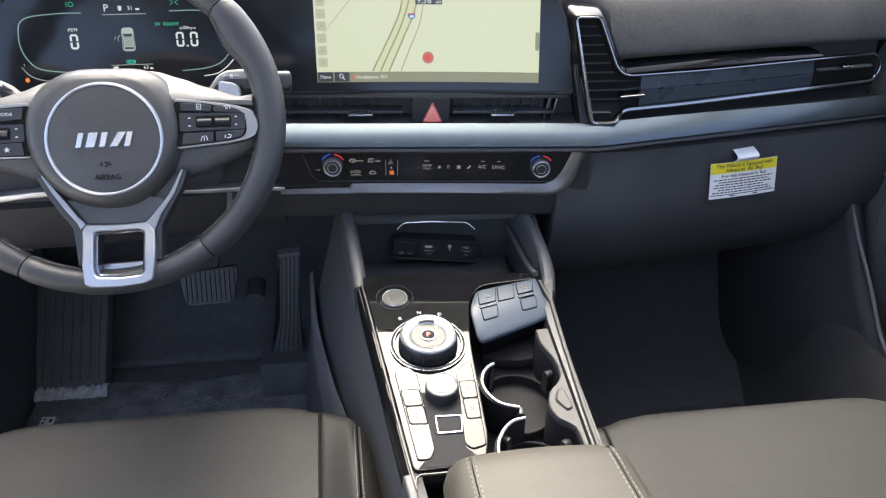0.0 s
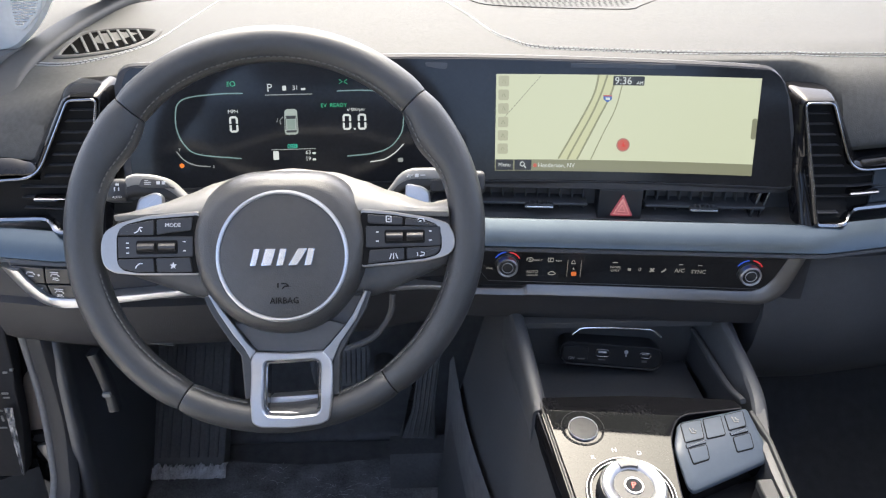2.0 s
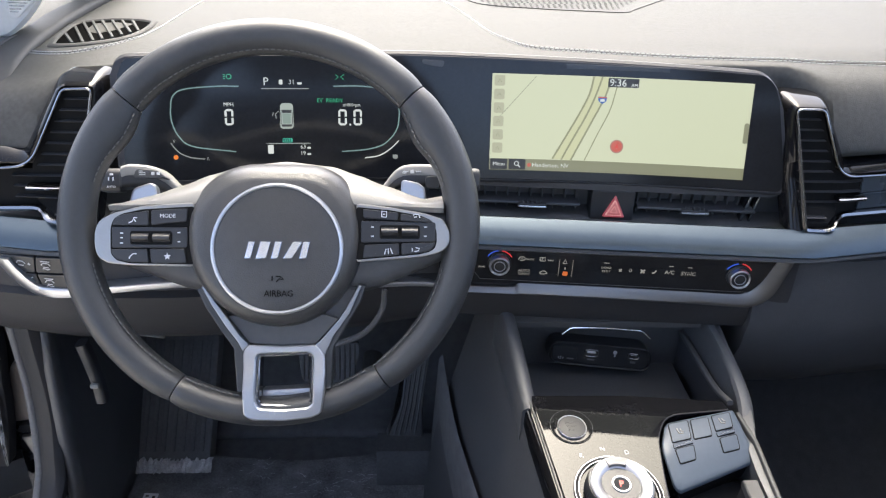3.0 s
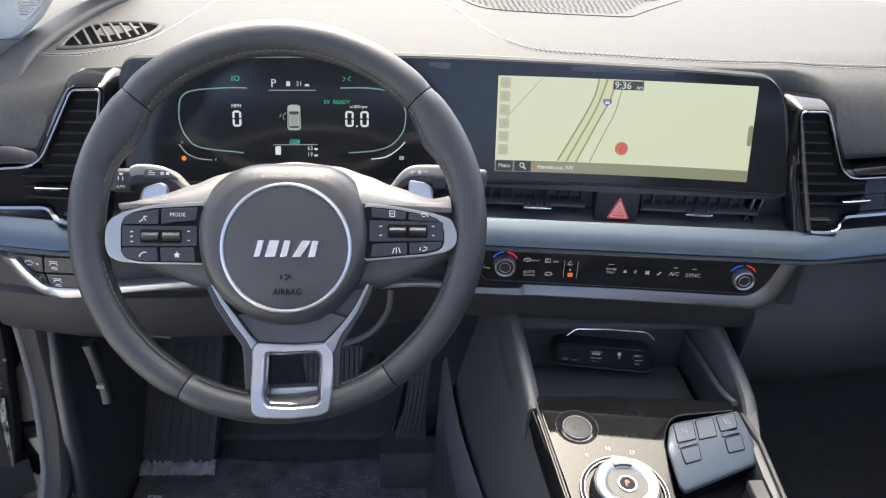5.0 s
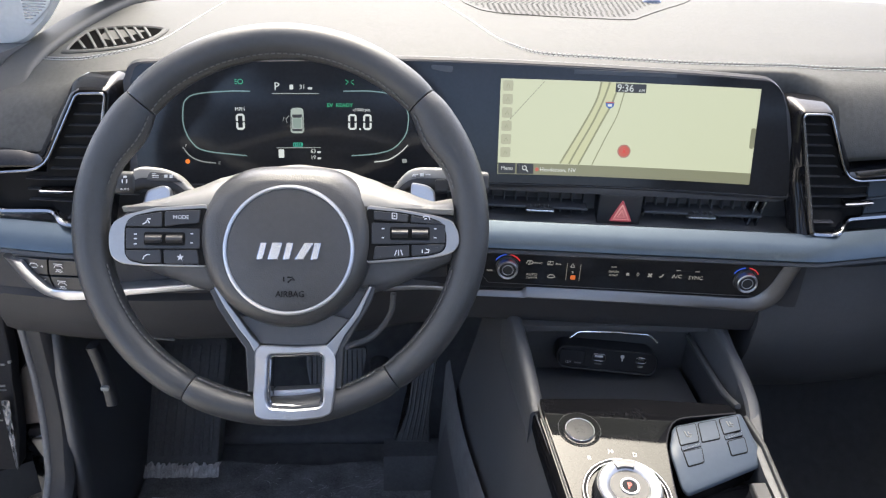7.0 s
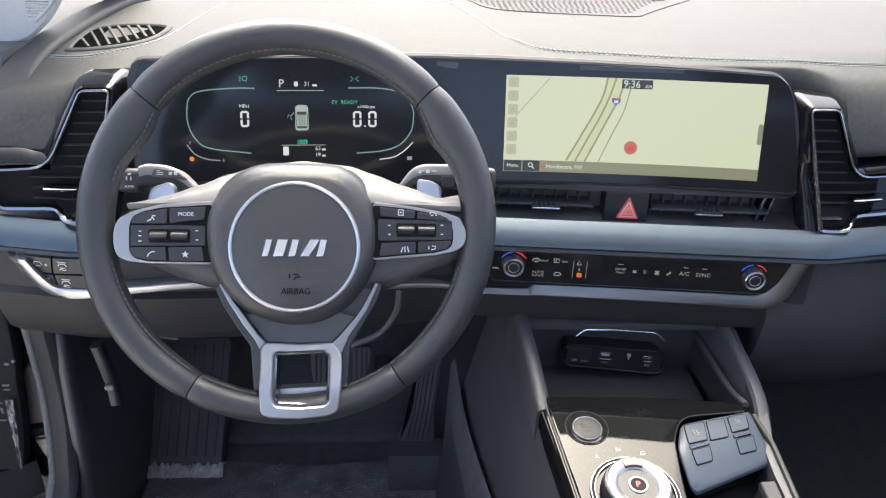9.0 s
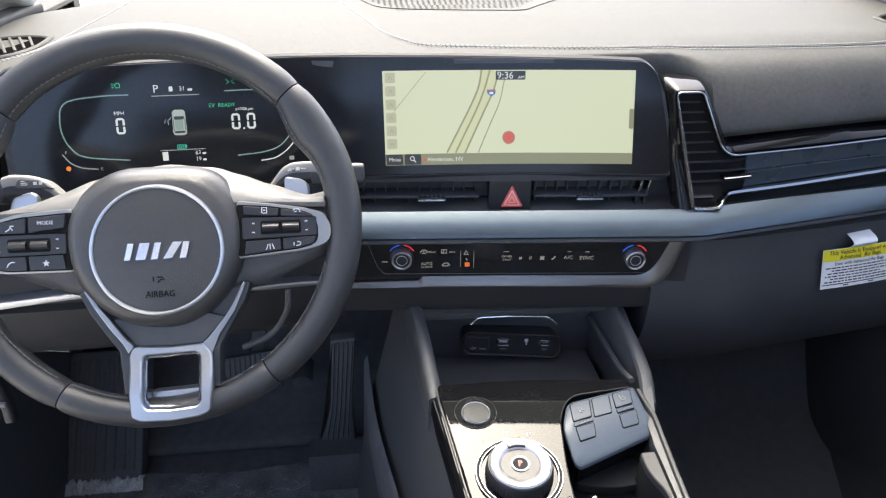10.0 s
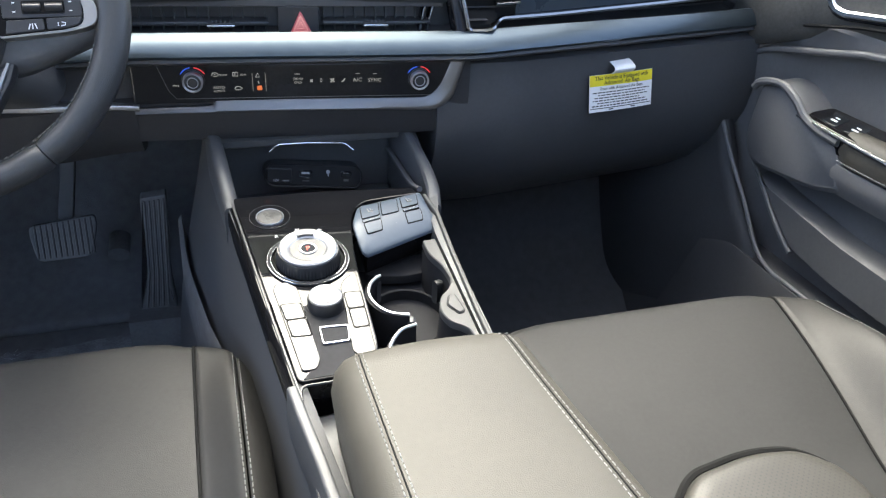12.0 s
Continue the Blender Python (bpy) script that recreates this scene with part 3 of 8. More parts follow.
slab(bm, rrect(-0.3087, 0.8298, -0.3067, 0.8318, 0.0004, 2), PF, 0.0, CL, 0.0001)
part("decimal_point", bm, WHITE_LIT, display)
bm = bmesh.new()
ringslab(bm, rrect(-0.3836, 0.8112, -0.3726, 0.8158, 0.0012, 3), rrect(-0.3828, 0.8120, -0.3734, 0.8150, 0.0008, 3), PF, 0.0, CL, 0.0001)
bars(bm, PF, [(-0.3814 + 0.0022 * k, 0.8124, -0.3801 + 0.0022 * k, 0.8146) for k in range(4)], 0.0, CL)
part("battery_lamp", bm, glowing("lamp_teal", (0.03, 0.50, 0.36)), display)
bm = bmesh.new()
slab(bm, circle(-0.5004, 0.7968, 0.0026, 12), PF, 0.0, CL + 0.0001, 0.0001)
part("warning_lamp", bm, ORANGE_LIT, display)
bm = bmesh.new()
ringslab(bm, rrect(-0.4418, 0.8795, -0.4360, 0.8850, 0.0025, 4), rrect(-0.4410, 0.8803, -0.4368, 0.8842, 0.0018, 4), PF, 0.0, CL, 0.0001)
stroke(bm, PF, [(-0.4450, 0.8842), (-0.4428, 0.8842)], 0.0008, 0.0, CL)
stroke(bm, PF, [(-0.4450, 0.8822), (-0.4428, 0.8822)], 0.0008, 0.0, CL)
stroke(bm, PF, [(-0.4450, 0.8802), (-0.4428, 0.8802)], 0.0008, 0.0, CL)
part("headlamp_lamp", bm, GREEN_LIT, display)
bm = bmesh.new()
stroke(bm, PF, [(-0.3235, 0.8845), (-0.3200, 0.8820), (-0.3235, 0.8795)], 0.0008, 0.0, CL)
stroke(bm, PF, [(-0.3143, 0.8845), (-0.3178, 0.8820), (-0.3143, 0.8795)], 0.0008, 0.0, CL)
part("side_lamp", bm, GREEN_LIT, display)
bm = bmesh.new()
slab(bm, rpoly([(-0.3850, 0.8520), (-0.3825, 0.8540), (-0.3735, 0.8540), (-0.3710, 0.8520), (-0.3706, 0.8290), (-0.3725, 0.8262), (-0.3840, 0.8262), (-0.3858, 0.8290)], 0.0015, 3), PF, 0.0, CL, 0.0002)
car = part("car_picture", bm, CAR_LIT, display)
bm = bmesh.new()
slab(bm, rpoly([(-0.3840, 0.8310), (-0.3722, 0.8310), (-0.3728, 0.8285), (-0.3836, 0.8285)], 0.001, 2), PF, 0.0, CL + 0.0003, 0.0001)
part("car_picture_window", bm, BOX, car)
bm = bmesh.new()
slab(bm, rpoly([(-0.3840, 0.8468), (-0.3722, 0.8468), (-0.3733, 0.8432), (-0.3829, 0.8432)], 0.001, 2), PF, 0.0, CL + 0.0003, 0.0001)
part("car_picture_window", bm, BOX, car)
for xa, xb in ((-0.3848, -0.3840), (-0.3722, -0.3714)):
    bm = bmesh.new()
    bars(bm, PF, [(xa, 0.8310, xb, 0.8440)], 0.0, CL + 0.0003)
    part("car_picture_side", bm, BOX, car)
bm = bmesh.new()
slab(bm, rpoly([(-0.3828, 0.8428), (-0.3734, 0.8428), (-0.3738, 0.8318), (-0.3826, 0.8318)], 0.001, 2), PF, 0.0, CL + 0.0004, 0.0001)
part("car_picture_roof", bm, glowing("car_roof", (0.26, 0.34, 0.31)), car)
bm = bmesh.new()
stroke(bm, PF, [(-0.3868, 0.8455), (-0.3905, 0.8420), (-0.3895, 0.8375)], 0.0009, 0.0, CL)
stroke(bm, PF, [(-0.3925, 0.8440), (-0.3940, 0.8400)], 0.0009, 0.0, CL)
part("door_open_mark", bm, GREY_LIT, car)
bm = bmesh.new()
panel_plate(bm, (-0.0654, 0.0500, lambda x: 0.8962, lambda x: 0.9010), 0.0, 0.0016, 0.0002, 12)
part("sensor_window", bm, mat("smoked_sensor", (0.03, 0.033, 0.036), 0.2), display)
bm = bmesh.new()
slab(bm, rpoly([(-0.2276, 0.9020), (-0.2020, 0.9010), (-0.2035, 0.8940), (-0.2150, 0.8950), (-0.2270, 0.8975)], 0.002, 2), PF, 0.0, 0.0016, 0.0002)
part("camera_window", bm, mat("smoked_camera", (0.05, 0.052, 0.055), 0.25), display)
# ---- steering wheel ----
WU = Vector((0, math.sin(radians(28.3)), math.cos(radians(28.3))))
WO = Vector((-0.355, 0.873, 0.796))
WF = fr(WO, (1, 0, 0), WU)
WN = WF(0, 0, 1) - WF(0, 0, 0)
COVER = mat("airbag_cover_grain", (0.054, 0.053, 0.051), 0.34, bump=0.35, bscale=900)
POD_SILVER = mat("pod_satin_silver", (0.36, 0.345, 0.320), 0.34, metal=0.9, var=0.05, scale=40)
# paler than the airbag cover: light on the spoke's top put into colour
SHOULDER = mat("lit_grey_shoulder", (0.20, 0.193, 0.176), 0.36, var=0.05, bump=0.2, bscale=1500)
ROLLER = mat("dark_metal_roller", (0.045, 0.045, 0.047), 0.28, metal=0.4, var=0.05)
KEY = mat("switch_black", (0.024, 0.025, 0.027), 0.42, var=0.1)
wheel = thing("steering_wheel", WO - WU * 0.16, "black leather steering wheel with silver ring and lower spoke", "steering wheel")
RC = (-0.0095, 0.0215)


def rim_point(a, r=0.0, c=0.0):
    R = 0.1688 + 0.0014 * math.cos(2 * a) - 0.0012 * bump_at(a, radians(270), 0.9) + r
    return WF(RC[0] + R * math.cos(a), RC[1] + R * math.sin(a), -0.0095 + c)


def grip_at(a):
    """How far the thumb grips swell inwards."""
    return 0.0088 * bump_at(a, radians(149), 0.165) + 0.0080 * bump_at(a, radians(30.5), 0.15)


def bump_at(a, mid, wide):
    d = (a - mid + math.pi) % (2 * math.pi) - math.pi
    return math.exp(-(d / wide) ** 2)


for a0, a1, mt in ((43.2, 139.2, WHEEL_LEATHER), (139.6, 240.3, WHEEL_LEATHER), (240.7, 305.8, WHEEL_LEATHER), (306.2, 402.8, WHEEL_LEATHER)):
    bm = bmesh.new()
    rings, n = [], 40
    for i in range(n + 1):
        a = radians(lerp(a0, a1, i / n))
        edge = 1 - 0.10 * (max(0, 1 - i / 1.5) + max(0, 1 - (n - i) / 1.5))
        ring = []
        for k in range(16):
            b = 2 * math.pi * k / 16
            dr = math.cos(b) * (0.0160 - 0.0026 * bump_at(a, radians(270), 0.95)) * edge
            if dr < 0:
                dr += math.cos(b) * grip_at(a)
            ring.append(rim_point(a, dr, math.sin(b) * 0.0168 * edge))
        rings.append(ring)
    loft(bm, rings)
    part("rim_section", bm, mt, wheel)
bm = bmesh.new()
stitches(bm, [rim_point(radians(d), -0.0136 - 0.88 * grip_at(radians(d)), 0.0092) for d in range(44, 139, 2)], 0.0055, 0.0034, 0.0006, WN)
for a0, a1 in ((141, 168), (193, 239), (242, 262), (283, 304), (306, 347), (373, 402)):
    stitches(bm, [rim_point(radians(d), -0.0136 - 0.88 * grip_at(radians(d)), 0.0092) for d in range(a0, a1, 2)], 0.0055, 0.0034, 0.0006, WN)
part("stitching", bm, mat("dark_grey_thread", (0.12, 0.12, 0.118), 0.8), wheel, "dark grey stitching along the inner rim", kind="stuff")

# back shell and cross spoke
bm = bmesh.new()
arms = rpoly([(-0.160, 0.034), (-0.118, 0.043), (-0.072, 0.052), (0.072, 0.053), (0.118, 0.045), (0.157, 0.035), (0.157, -0.004), (0.075, -0.040), (-0.075, -0.040), (-0.160, -0.010)], 0.018, 5)
loft(bm, [[WF(p[0], p[1], c) for p in inset(arms, d)] for d, c in ((0.006, -0.045), (0.0, -0.034), (0.0, -0.022), (0.003, -0.014), (0.010, -0.009), (0.02, -0.008))])
part("cross_spoke", bm, PLASTIC, wheel)


def shoulder_top(x):
    """The upper edge of the spoke, which rises from the rim to the hub."""
    pts = ((-0.166, 0.0455), (-0.148, 0.0405), (-0.121, 0.0485), (-0.095, 0.0575), (-0.070, 0.0675), (-0.040, 0.0765), (0.0, 0.0805), (0.0414, 0.0762), (0.066, 0.0682), (0.0901, 0.0590), (0.127, 0.0470), (0.1427, 0.0500), (0.160, 0.0550))
    for (x0, y0), (x1, y1) in zip(pts, pts[1:]):
        if x <= x1:
            return lerp(y0, y1, step(x, x0, x1) * 0.35 + (x - x0) / (x1 - x0) * 0.65)
    return pts[-1][1]


bm = bmesh.new()
rings = []
for i in range(61):
    x = lerp(-0.150, 0.143, i / 60)
    lo = min(0.0385 if x < 0 else 0.041, 0.0415 - 0.0045 * abs(x) / 0.14)
    hi = max(shoulder_top(x), lo + 0.004)
    sec = [(lo - 0.004, -0.040), (lo - 0.004, -0.002), (lo, 0.0015), (lerp(lo, hi, 0.22), 0.0), (lerp(lo, hi, 0.5), -0.008), (lerp(lo, hi, 0.78), -0.020), (lerp(lo, hi, 0.95), -0.031), (hi, -0.036), (hi - 0.004, -0.042)]
    rings.append([WF(x, y, c - 0.006 * step(abs(x), 0.135, 0.165)) for y, c in sec])
loft(bm, rings)
part("spoke_shoulder", bm, SHOULDER, wheel, "smooth sloping top of the spoke")
cover = spline([(0, 0.0765, 0), (0.035, 0.0745, 0), (0.058, 0.062, 0), (0.0705, 0.040, 0), (0.0745, 0.010, 0), (0.069, -0.020, 0), (0.052, -0.045, 0), (0.028, -0.062, 0), (0, -0.0675, 0), (-0.030, -0.062, 0), (-0.055, -0.045, 0), (-0.071, -0.020, 0), (-0.0765, 0.010, 0), (-0.073, 0.038, 0), (-0.061, 0.060, 0), (-0.036, 0.0745, 0)], 4, True)
cover = [(p.x * (1.085 if p.x < 0 else 0.957), p.y * (1.04 if p.y < 0 else 1.0)) for p in cover]
bm = bmesh.new()
# rounded all round, with a longer slope towards the top
loft(bm, [[WF(-0.0005 + (p[0] + 0.0005) * k, 0.002 + (p[1] - 0.002) * k, lerp(c, ct, step(p[1], 0.025, 0.068))) for p in cover] for k, c, ct in ((1.0, -0.034, -0.036), (1.005, -0.020, -0.026), (0.995, -0.008, -0.0165), (0.972, 0.0005, -0.0095), (0.935, 0.0065, -0.0025), (0.88, 0.0105, 0.0045), (0.82, 0.0125, 0.0095), (0.76, 0.0128, 0.0124))])
part("airbag_cover", bm, COVER, wheel, "grained airbag cover")
RX, RY = -0.0016, -0.0002
bm = bmesh.new()
lathe(bm, WF, RX, RY, [(0.0535, 0.011), (0.0535, 0.0132), (0.050, 0.0140), (0.030, 0.0146), (0.010, 0.0148)], 64)
part("hub_disc", bm, COVER, wheel)
bm = bmesh.new()
tube(bm, [WF(RX + 0.0552 * math.cos(2 * math.pi * i / 72), RY + 0.0552 * math.sin(2 * math.pi * i / 72), 0.0128) for i in range(72)], 0.0019, 8, WN, True)
part("hub_ring", bm, SILVER, wheel, "thin silver ring round the hub")
# plain slanted bars where the maker's badge sits
bm = bmesh.new()
for x0, x1, sl in ((-0.030, -0.0245, 0.0035), (-0.0205, -0.0115, 0.004), (-0.0075, -0.0015, 0.0035), (0.0025, 0.0105, 0.009), (0.0165, 0.0225, 0.0035)):
    q = [(x0 + 0.001, -0.0085), (x1 + 0.001, -0.0085), (x1 + sl + 0.001, 0.0062), (x0 + sl + 0.001, 0.0062)]
    slab(bm, q, WF, 0.0145, 0.0168, 0.0005)
part("badge", bm, CHROME, wheel, "silver badge of plain slanted bars")
lettering("airbag_lettering", "AIRBAG", 0.0078, WF, 0.0, -0.0388, 0.0154, SEAM, wheel, squeeze=0.92)
bm = bmesh.new()
stroke(bm, WF, [(-0.0055, -0.0275), (-0.0055, -0.0235)], 0.0011, 0.0146, 0.0152)
stroke(bm, WF, [(-0.002, -0.0285), (0.0005, -0.026), (0.004, -0.0265), (0.0015, -0.024), (-0.0025, -0.0238)], 0.0011, 0.0146, 0.0152)
part("airbag_symbol", bm, SEAM, wheel)


PODS = {
    -1: {"out": [(-0.0745, 0.0400), (-0.1199, 0.0366), (-0.1438, 0.0304), (-0.1557, 0.0238), (-0.1596, 0.0140), (-0.1596, 0.0015), (-0.1570, -0.0079), (-0.1484, -0.0132), (-0.1292, -0.0152), (-0.0745, -0.0160)],
         "inn": [(-0.0745, 0.0365), (-0.1196, 0.0335), (-0.1363, 0.0296), (-0.1430, 0.0256), (-0.1458, 0.0180), (-0.1458, 0.0020), (-0.1453, -0.0054), (-0.1409, -0.0108), (-0.1290, -0.0134), (-0.0745, -0.0142)],
         "keys": ([(-0.1437, 0.0195), (-0.1130, 0.0195), (-0.1130, 0.0325), (-0.1360, 0.0286), (-0.1420, 0.0250)], [(-0.1106, 0.0195), (-0.1005, 0.0213), (-0.0806, 0.0230), (-0.0797, 0.0345), (-0.1106, 0.0328)],
                  [(-0.1440, -0.0012), (-0.1139, -0.0006), (-0.1128, -0.0126), (-0.1290, -0.0122), (-0.1402, -0.0096), (-0.1440, -0.0050)], [(-0.1116, -0.0006), (-0.1000, -0.0006), (-0.0825, -0.0004), (-0.0805, -0.0130), (-0.1106, -0.0128)]),
         "slot": (-0.1285, 0.0030, -0.0930, 0.0148)},
    1: {"out": [(0.0655, 0.0405), (0.0951, 0.0372), (0.1251, 0.0324), (0.1426, 0.0271), (0.1482, 0.0155), (0.1482, 0.0065), (0.1455, 0.0010), (0.1378, -0.0034), (0.1203, -0.0072), (0.0655, -0.0118)],
        "inn": [(0.0655, 0.0372), (0.0951, 0.0346), (0.1226, 0.0298), (0.1326, 0.0258), (0.1366, 0.0160), (0.1366, 0.0060), (0.1350, 0.0012), (0.1312, -0.0018), (0.1202, -0.0046), (0.0655, -0.0096)],
        "keys": ([(0.0720, 0.0273), (0.1020, 0.0253), (0.1026, 0.0322), (0.0715, 0.0354)], [(0.1044, 0.0252), (0.1335, 0.0234), (0.1325, 0.0252), (0.1222, 0.0287), (0.1048, 0.0318)],
                 [(0.0730, 0.0037), (0.1032, 0.0052), (0.1036, -0.0050), (0.0715, -0.0080)], [(0.1054, 0.0053), (0.1352, 0.0062), (0.1338, 0.0018), (0.1305, -0.0010), (0.1200, -0.0034), (0.1056, -0.0049)]),
        "slot": (0.0862, 0.0094, 0.1216, 0.0213)},
}
MARKS = {-1: ((-0.1358, 0.0128), (-0.1358, 0.0088), (-0.1358, 0.0042), (-0.0872, 0.0135), (-0.0872, 0.0055)), 1: ((0.1265, 0.0198), (0.1265, 0.0118), (0.0800, 0.0195), (0.0800, 0.0115))}
STROKES = {-1: ([(-0.1295, 0.0215), (-0.1265, 0.0230), (-0.1255, 0.0255), (-0.1235, 0.0225)], [(-0.1255, 0.0262), (-0.1225, 0.0262)], [(-0.1290, -0.0092), (-0.1280, -0.0068), (-0.1255, -0.0050), (-0.1228, -0.0050)]),
           1: ([(0.0880, 0.0285), (0.0880, 0.0335), (0.0922, 0.0332), (0.0922, 0.0282), (0.0880, 0.0285)], [(0.0892, 0.0310), (0.0910, 0.0308)], [(0.1155, 0.0300), (0.1175, 0.0312), (0.1205, 0.0308), (0.1215, 0.0280)], [(0.1165, 0.0282), (0.1190, 0.0290)], [(0.0905, -0.0045), (0.0922, 0.0005)], [(0.0940, -0.0042), (0.0938, 0.0008)], [(0.0975, -0.0040), (0.0958, 0.0008)], [(0.1150, 0.0012), (0.1150, -0.0018)], [(0.1170, -0.0020), (0.1205, -0.0012), (0.1212, 0.0008), (0.1180, 0.0016)])}


def pod(sx):
    """A thumb-switch pod on the left (-1) or right (1) arm."""
    d = PODS[sx]
    bm = bmesh.new()
    slab(bm, rpoly(d["out"], 0.004, 4), WF, -0.012, 0.0035, 0.0012)
    trim = part("switch_pod", bm, POD_SILVER, wheel, "silver switch surround")
    bm = bmesh.new()
    slab(bm, rpoly(d["inn"], 0.003, 4), WF, 0.0, 0.0040, 0.0004)
    part("switch_field", bm, SEAM, trim, "black switch panel")
    for q in d["keys"]:
        bm = bmesh.new()
        slab(bm, rpoly(q, 0.0016, 3), WF, 0.003, 0.0060, 0.0007)
        part("switch_key", bm, KEY, trim)
    x0, y0, x1, y1 = d["slot"]
    xa, xb, dy = (-0.1440, -0.0800, 0.0) if sx < 0 else (0.0700, 0.1355, -0.0006)
    bm = bmesh.new()
    band = rpoly([(xa, y0 - 0.0030 + dy), (xb, y0 - 0.0026), (xb, y1 + 0.0032 + dy), (xa, y1 + 0.0036)], 0.0015, 3)
    slab(bm, band, WF, 0.003, 0.0052, 0.0006)
    part("roller_band", bm, KEY, trim)
    bm = bmesh.new()
    slab(bm, rrect(x0, y0, x1, y1, 0.0018, 3), WF, 0.004, 0.0056, 0.0003)
    part("roller_frame", bm, SEAM, trim)
    mid = (x0 + x1) / 2
    for a, b in ((x0 + 0.0016, mid - 0.0018), (mid + 0.0018, x1 - 0.0016)):
        bm = bmesh.new()
        n = 10
        loft(bm, [[WF(a, lerp(y0 + 0.0014, y1 - 0.0014, i / n), 0.0045 + 0.0045 * math.sin(math.pi * i / n)), WF(b, lerp(y0 + 0.0014, y1 - 0.0014, i / n), 0.0045 + 0.0045 * math.sin(math.pi * i / n)), WF(b, lerp(y0 + 0.0014, y1 - 0.0014, i / n), 0.003), WF(a, lerp(y0 + 0.0014, y1 - 0.0014, i / n), 0.003)] for i in range(n + 1)])
        part("thumb_roller", bm, ROLLER, trim)
    for pts in STROKES[sx]:
        bm = bmesh.new()
        stroke(bm, WF, pts, 0.0009, 0.0055, 0.0064)
        part("switch_symbol", bm, WHITE_PRINT, trim)
    if sx < 0:
        bm = bmesh.new()
        star = [(-0.0968 + (0.0032 if i % 2 == 0 else 0.0014) * math.sin(math.pi * i / 5), -0.0072 + (0.0032 if i % 2 == 0 else 0.0014) * math.cos(math.pi * i / 5)) for i in range(10)]
        slab(bm, star, WF, 0.0055, 0.0064, 0.0001)
        part("star_symbol", bm, WHITE_PRINT, trim)
    for x, y in MARKS[sx]:
        bm = bmesh.new()
        bars(bm, WF, [(x - 0.0012, y - 0.0005, x + 0.0012, y + 0.0005)], 0.0048, 0.0056)
        part("switch_mark", bm, WHITE_PRINT, trim)
    return trim


pod_l = pod(-1)
pod(1)
lettering("mode_lettering", "MODE", 0.0048, WF, -0.0965, 0.0278, 0.0061, WHITE_PRINT, pod_l)

# lower spoke
bm = bmesh.new()
slab(bm, rpoly([(-0.072, -0.036), (0.070, -0.033), (0.050, -0.068), (0.037, -0.085), (-0.034, -0.089), (-0.052, -0.066)], 0.006, 4), WF, -0.030, -0.010, 0.003)
part("spoke_backing", bm, PLASTIC, wheel)
bezel_o = rpoly([(-0.0290, -0.0845), (0.0020, -0.0859), (0.0320, -0.0845), (0.0385, -0.0945), (0.0390, -0.110), (0.0386, -0.1275), (0.0366, -0.1432), (0.0275, -0.1474), (0.0032, -0.1498), (-0.0234, -0.1490), (-0.0306, -0.1450), (-0.0318, -0.1271), (-0.0315, -0.105), (-0.0328, -0.0915)], 0.0035, 4)
bezel_i = rpoly([(-0.0195, -0.0925), (0.0031, -0.0918), (0.0245, -0.0910), (0.0290, -0.0945), (0.0292, -0.110), (0.0291, -0.125), (0.0289, -0.1348), (0.0250, -0.1382), (0.0031, -0.1400), (-0.0172, -0.1389), (-0.0206, -0.1345), (-0.0212, -0.1271), (-0.0215, -0.105), (-0.0216, -0.0965)], 0.003, 4)


def BZ(a, b, c=0.0):
    return WF(a, b, c + 0.0090 * step(-b, 0.085, 0.125))


bm = bmesh.new()
ringslab(bm, bezel_o, bezel_i, BZ, -0.022, 0.0015, 0.0012)
low = part("lower_spoke", bm, SILVER, wheel, "satin silver lower spoke frame")
bm = bmesh.new()
ringslab(bm, inset(bezel_i, -0.001), inset(bezel_i, 0.0032), BZ, -0.024, -0.004, 0.001)
part("inner_bezel", bm, SMOKE, low, "glossy dark inner bezel")
bm = bmesh.new()
slab(bm, [(-0.0190, -0.1365), (0.0268, -0.1345), (0.0258, -0.124), (-0.0180, -0.126)], WF, -0.028, -0.010, 0.003)
part("spoke_ledge", bm, SILVER, low)
for pts in ([(-0.0735, -0.036), (-0.0660, -0.0520), (-0.0530, -0.0720), (-0.0415, -0.0880), (-0.0385, -0.1260), (-0.0310, -0.1260), (-0.0310, -0.0900), (-0.0377, -0.0810), (-0.0476, -0.0685), (-0.0600, -0.0480), (-0.0665, -0.033)],
            [(0.0740, -0.033), (0.0690, -0.048), (0.0560, -0.0700), (0.0455, -0.0880), (0.0440, -0.1240), (0.0380, -0.1240), (0.0380, -0.0930), (0.0450, -0.0765), (0.0590, -0.0565), (0.0670, -0.0310)]):
    bm = bmesh.new()
    slab(bm, pts, WF, -0.020, -0.0010, 0.0015)
    part("spoke_arm", bm, WHEEL_LEATHER, low)
BLADE = mat("satin_dark_blade", (0.34, 0.345, 0.35), 0.36, metal=0.85, var=0.05)
for pts in ([(-0.0690, -0.0335), (-0.0660, -0.0330), (-0.0570, -0.0470), (-0.0476, -0.0594), (-0.0353, -0.0768), (-0.0280, -0.0842), (-0.0330, -0.0905), (-0.0377, -0.0817), (-0.0476, -0.0690), (-0.0600, -0.0500)],
            [(0.0705, -0.0325), (0.0680, -0.0320), (0.0567, -0.0534), (0.0508, -0.0619), (0.0360, -0.0793), (0.0301, -0.0848), (0.0385, -0.0940), (0.0459, -0.0769), (0.0600, -0.0570)]):
    bm = bmesh.new()
    slab(bm, pts, WF, -0.014, 0.0012, 0.0010)
    part("spoke_blade", bm, BLADE, low)
bm = bmesh.new()
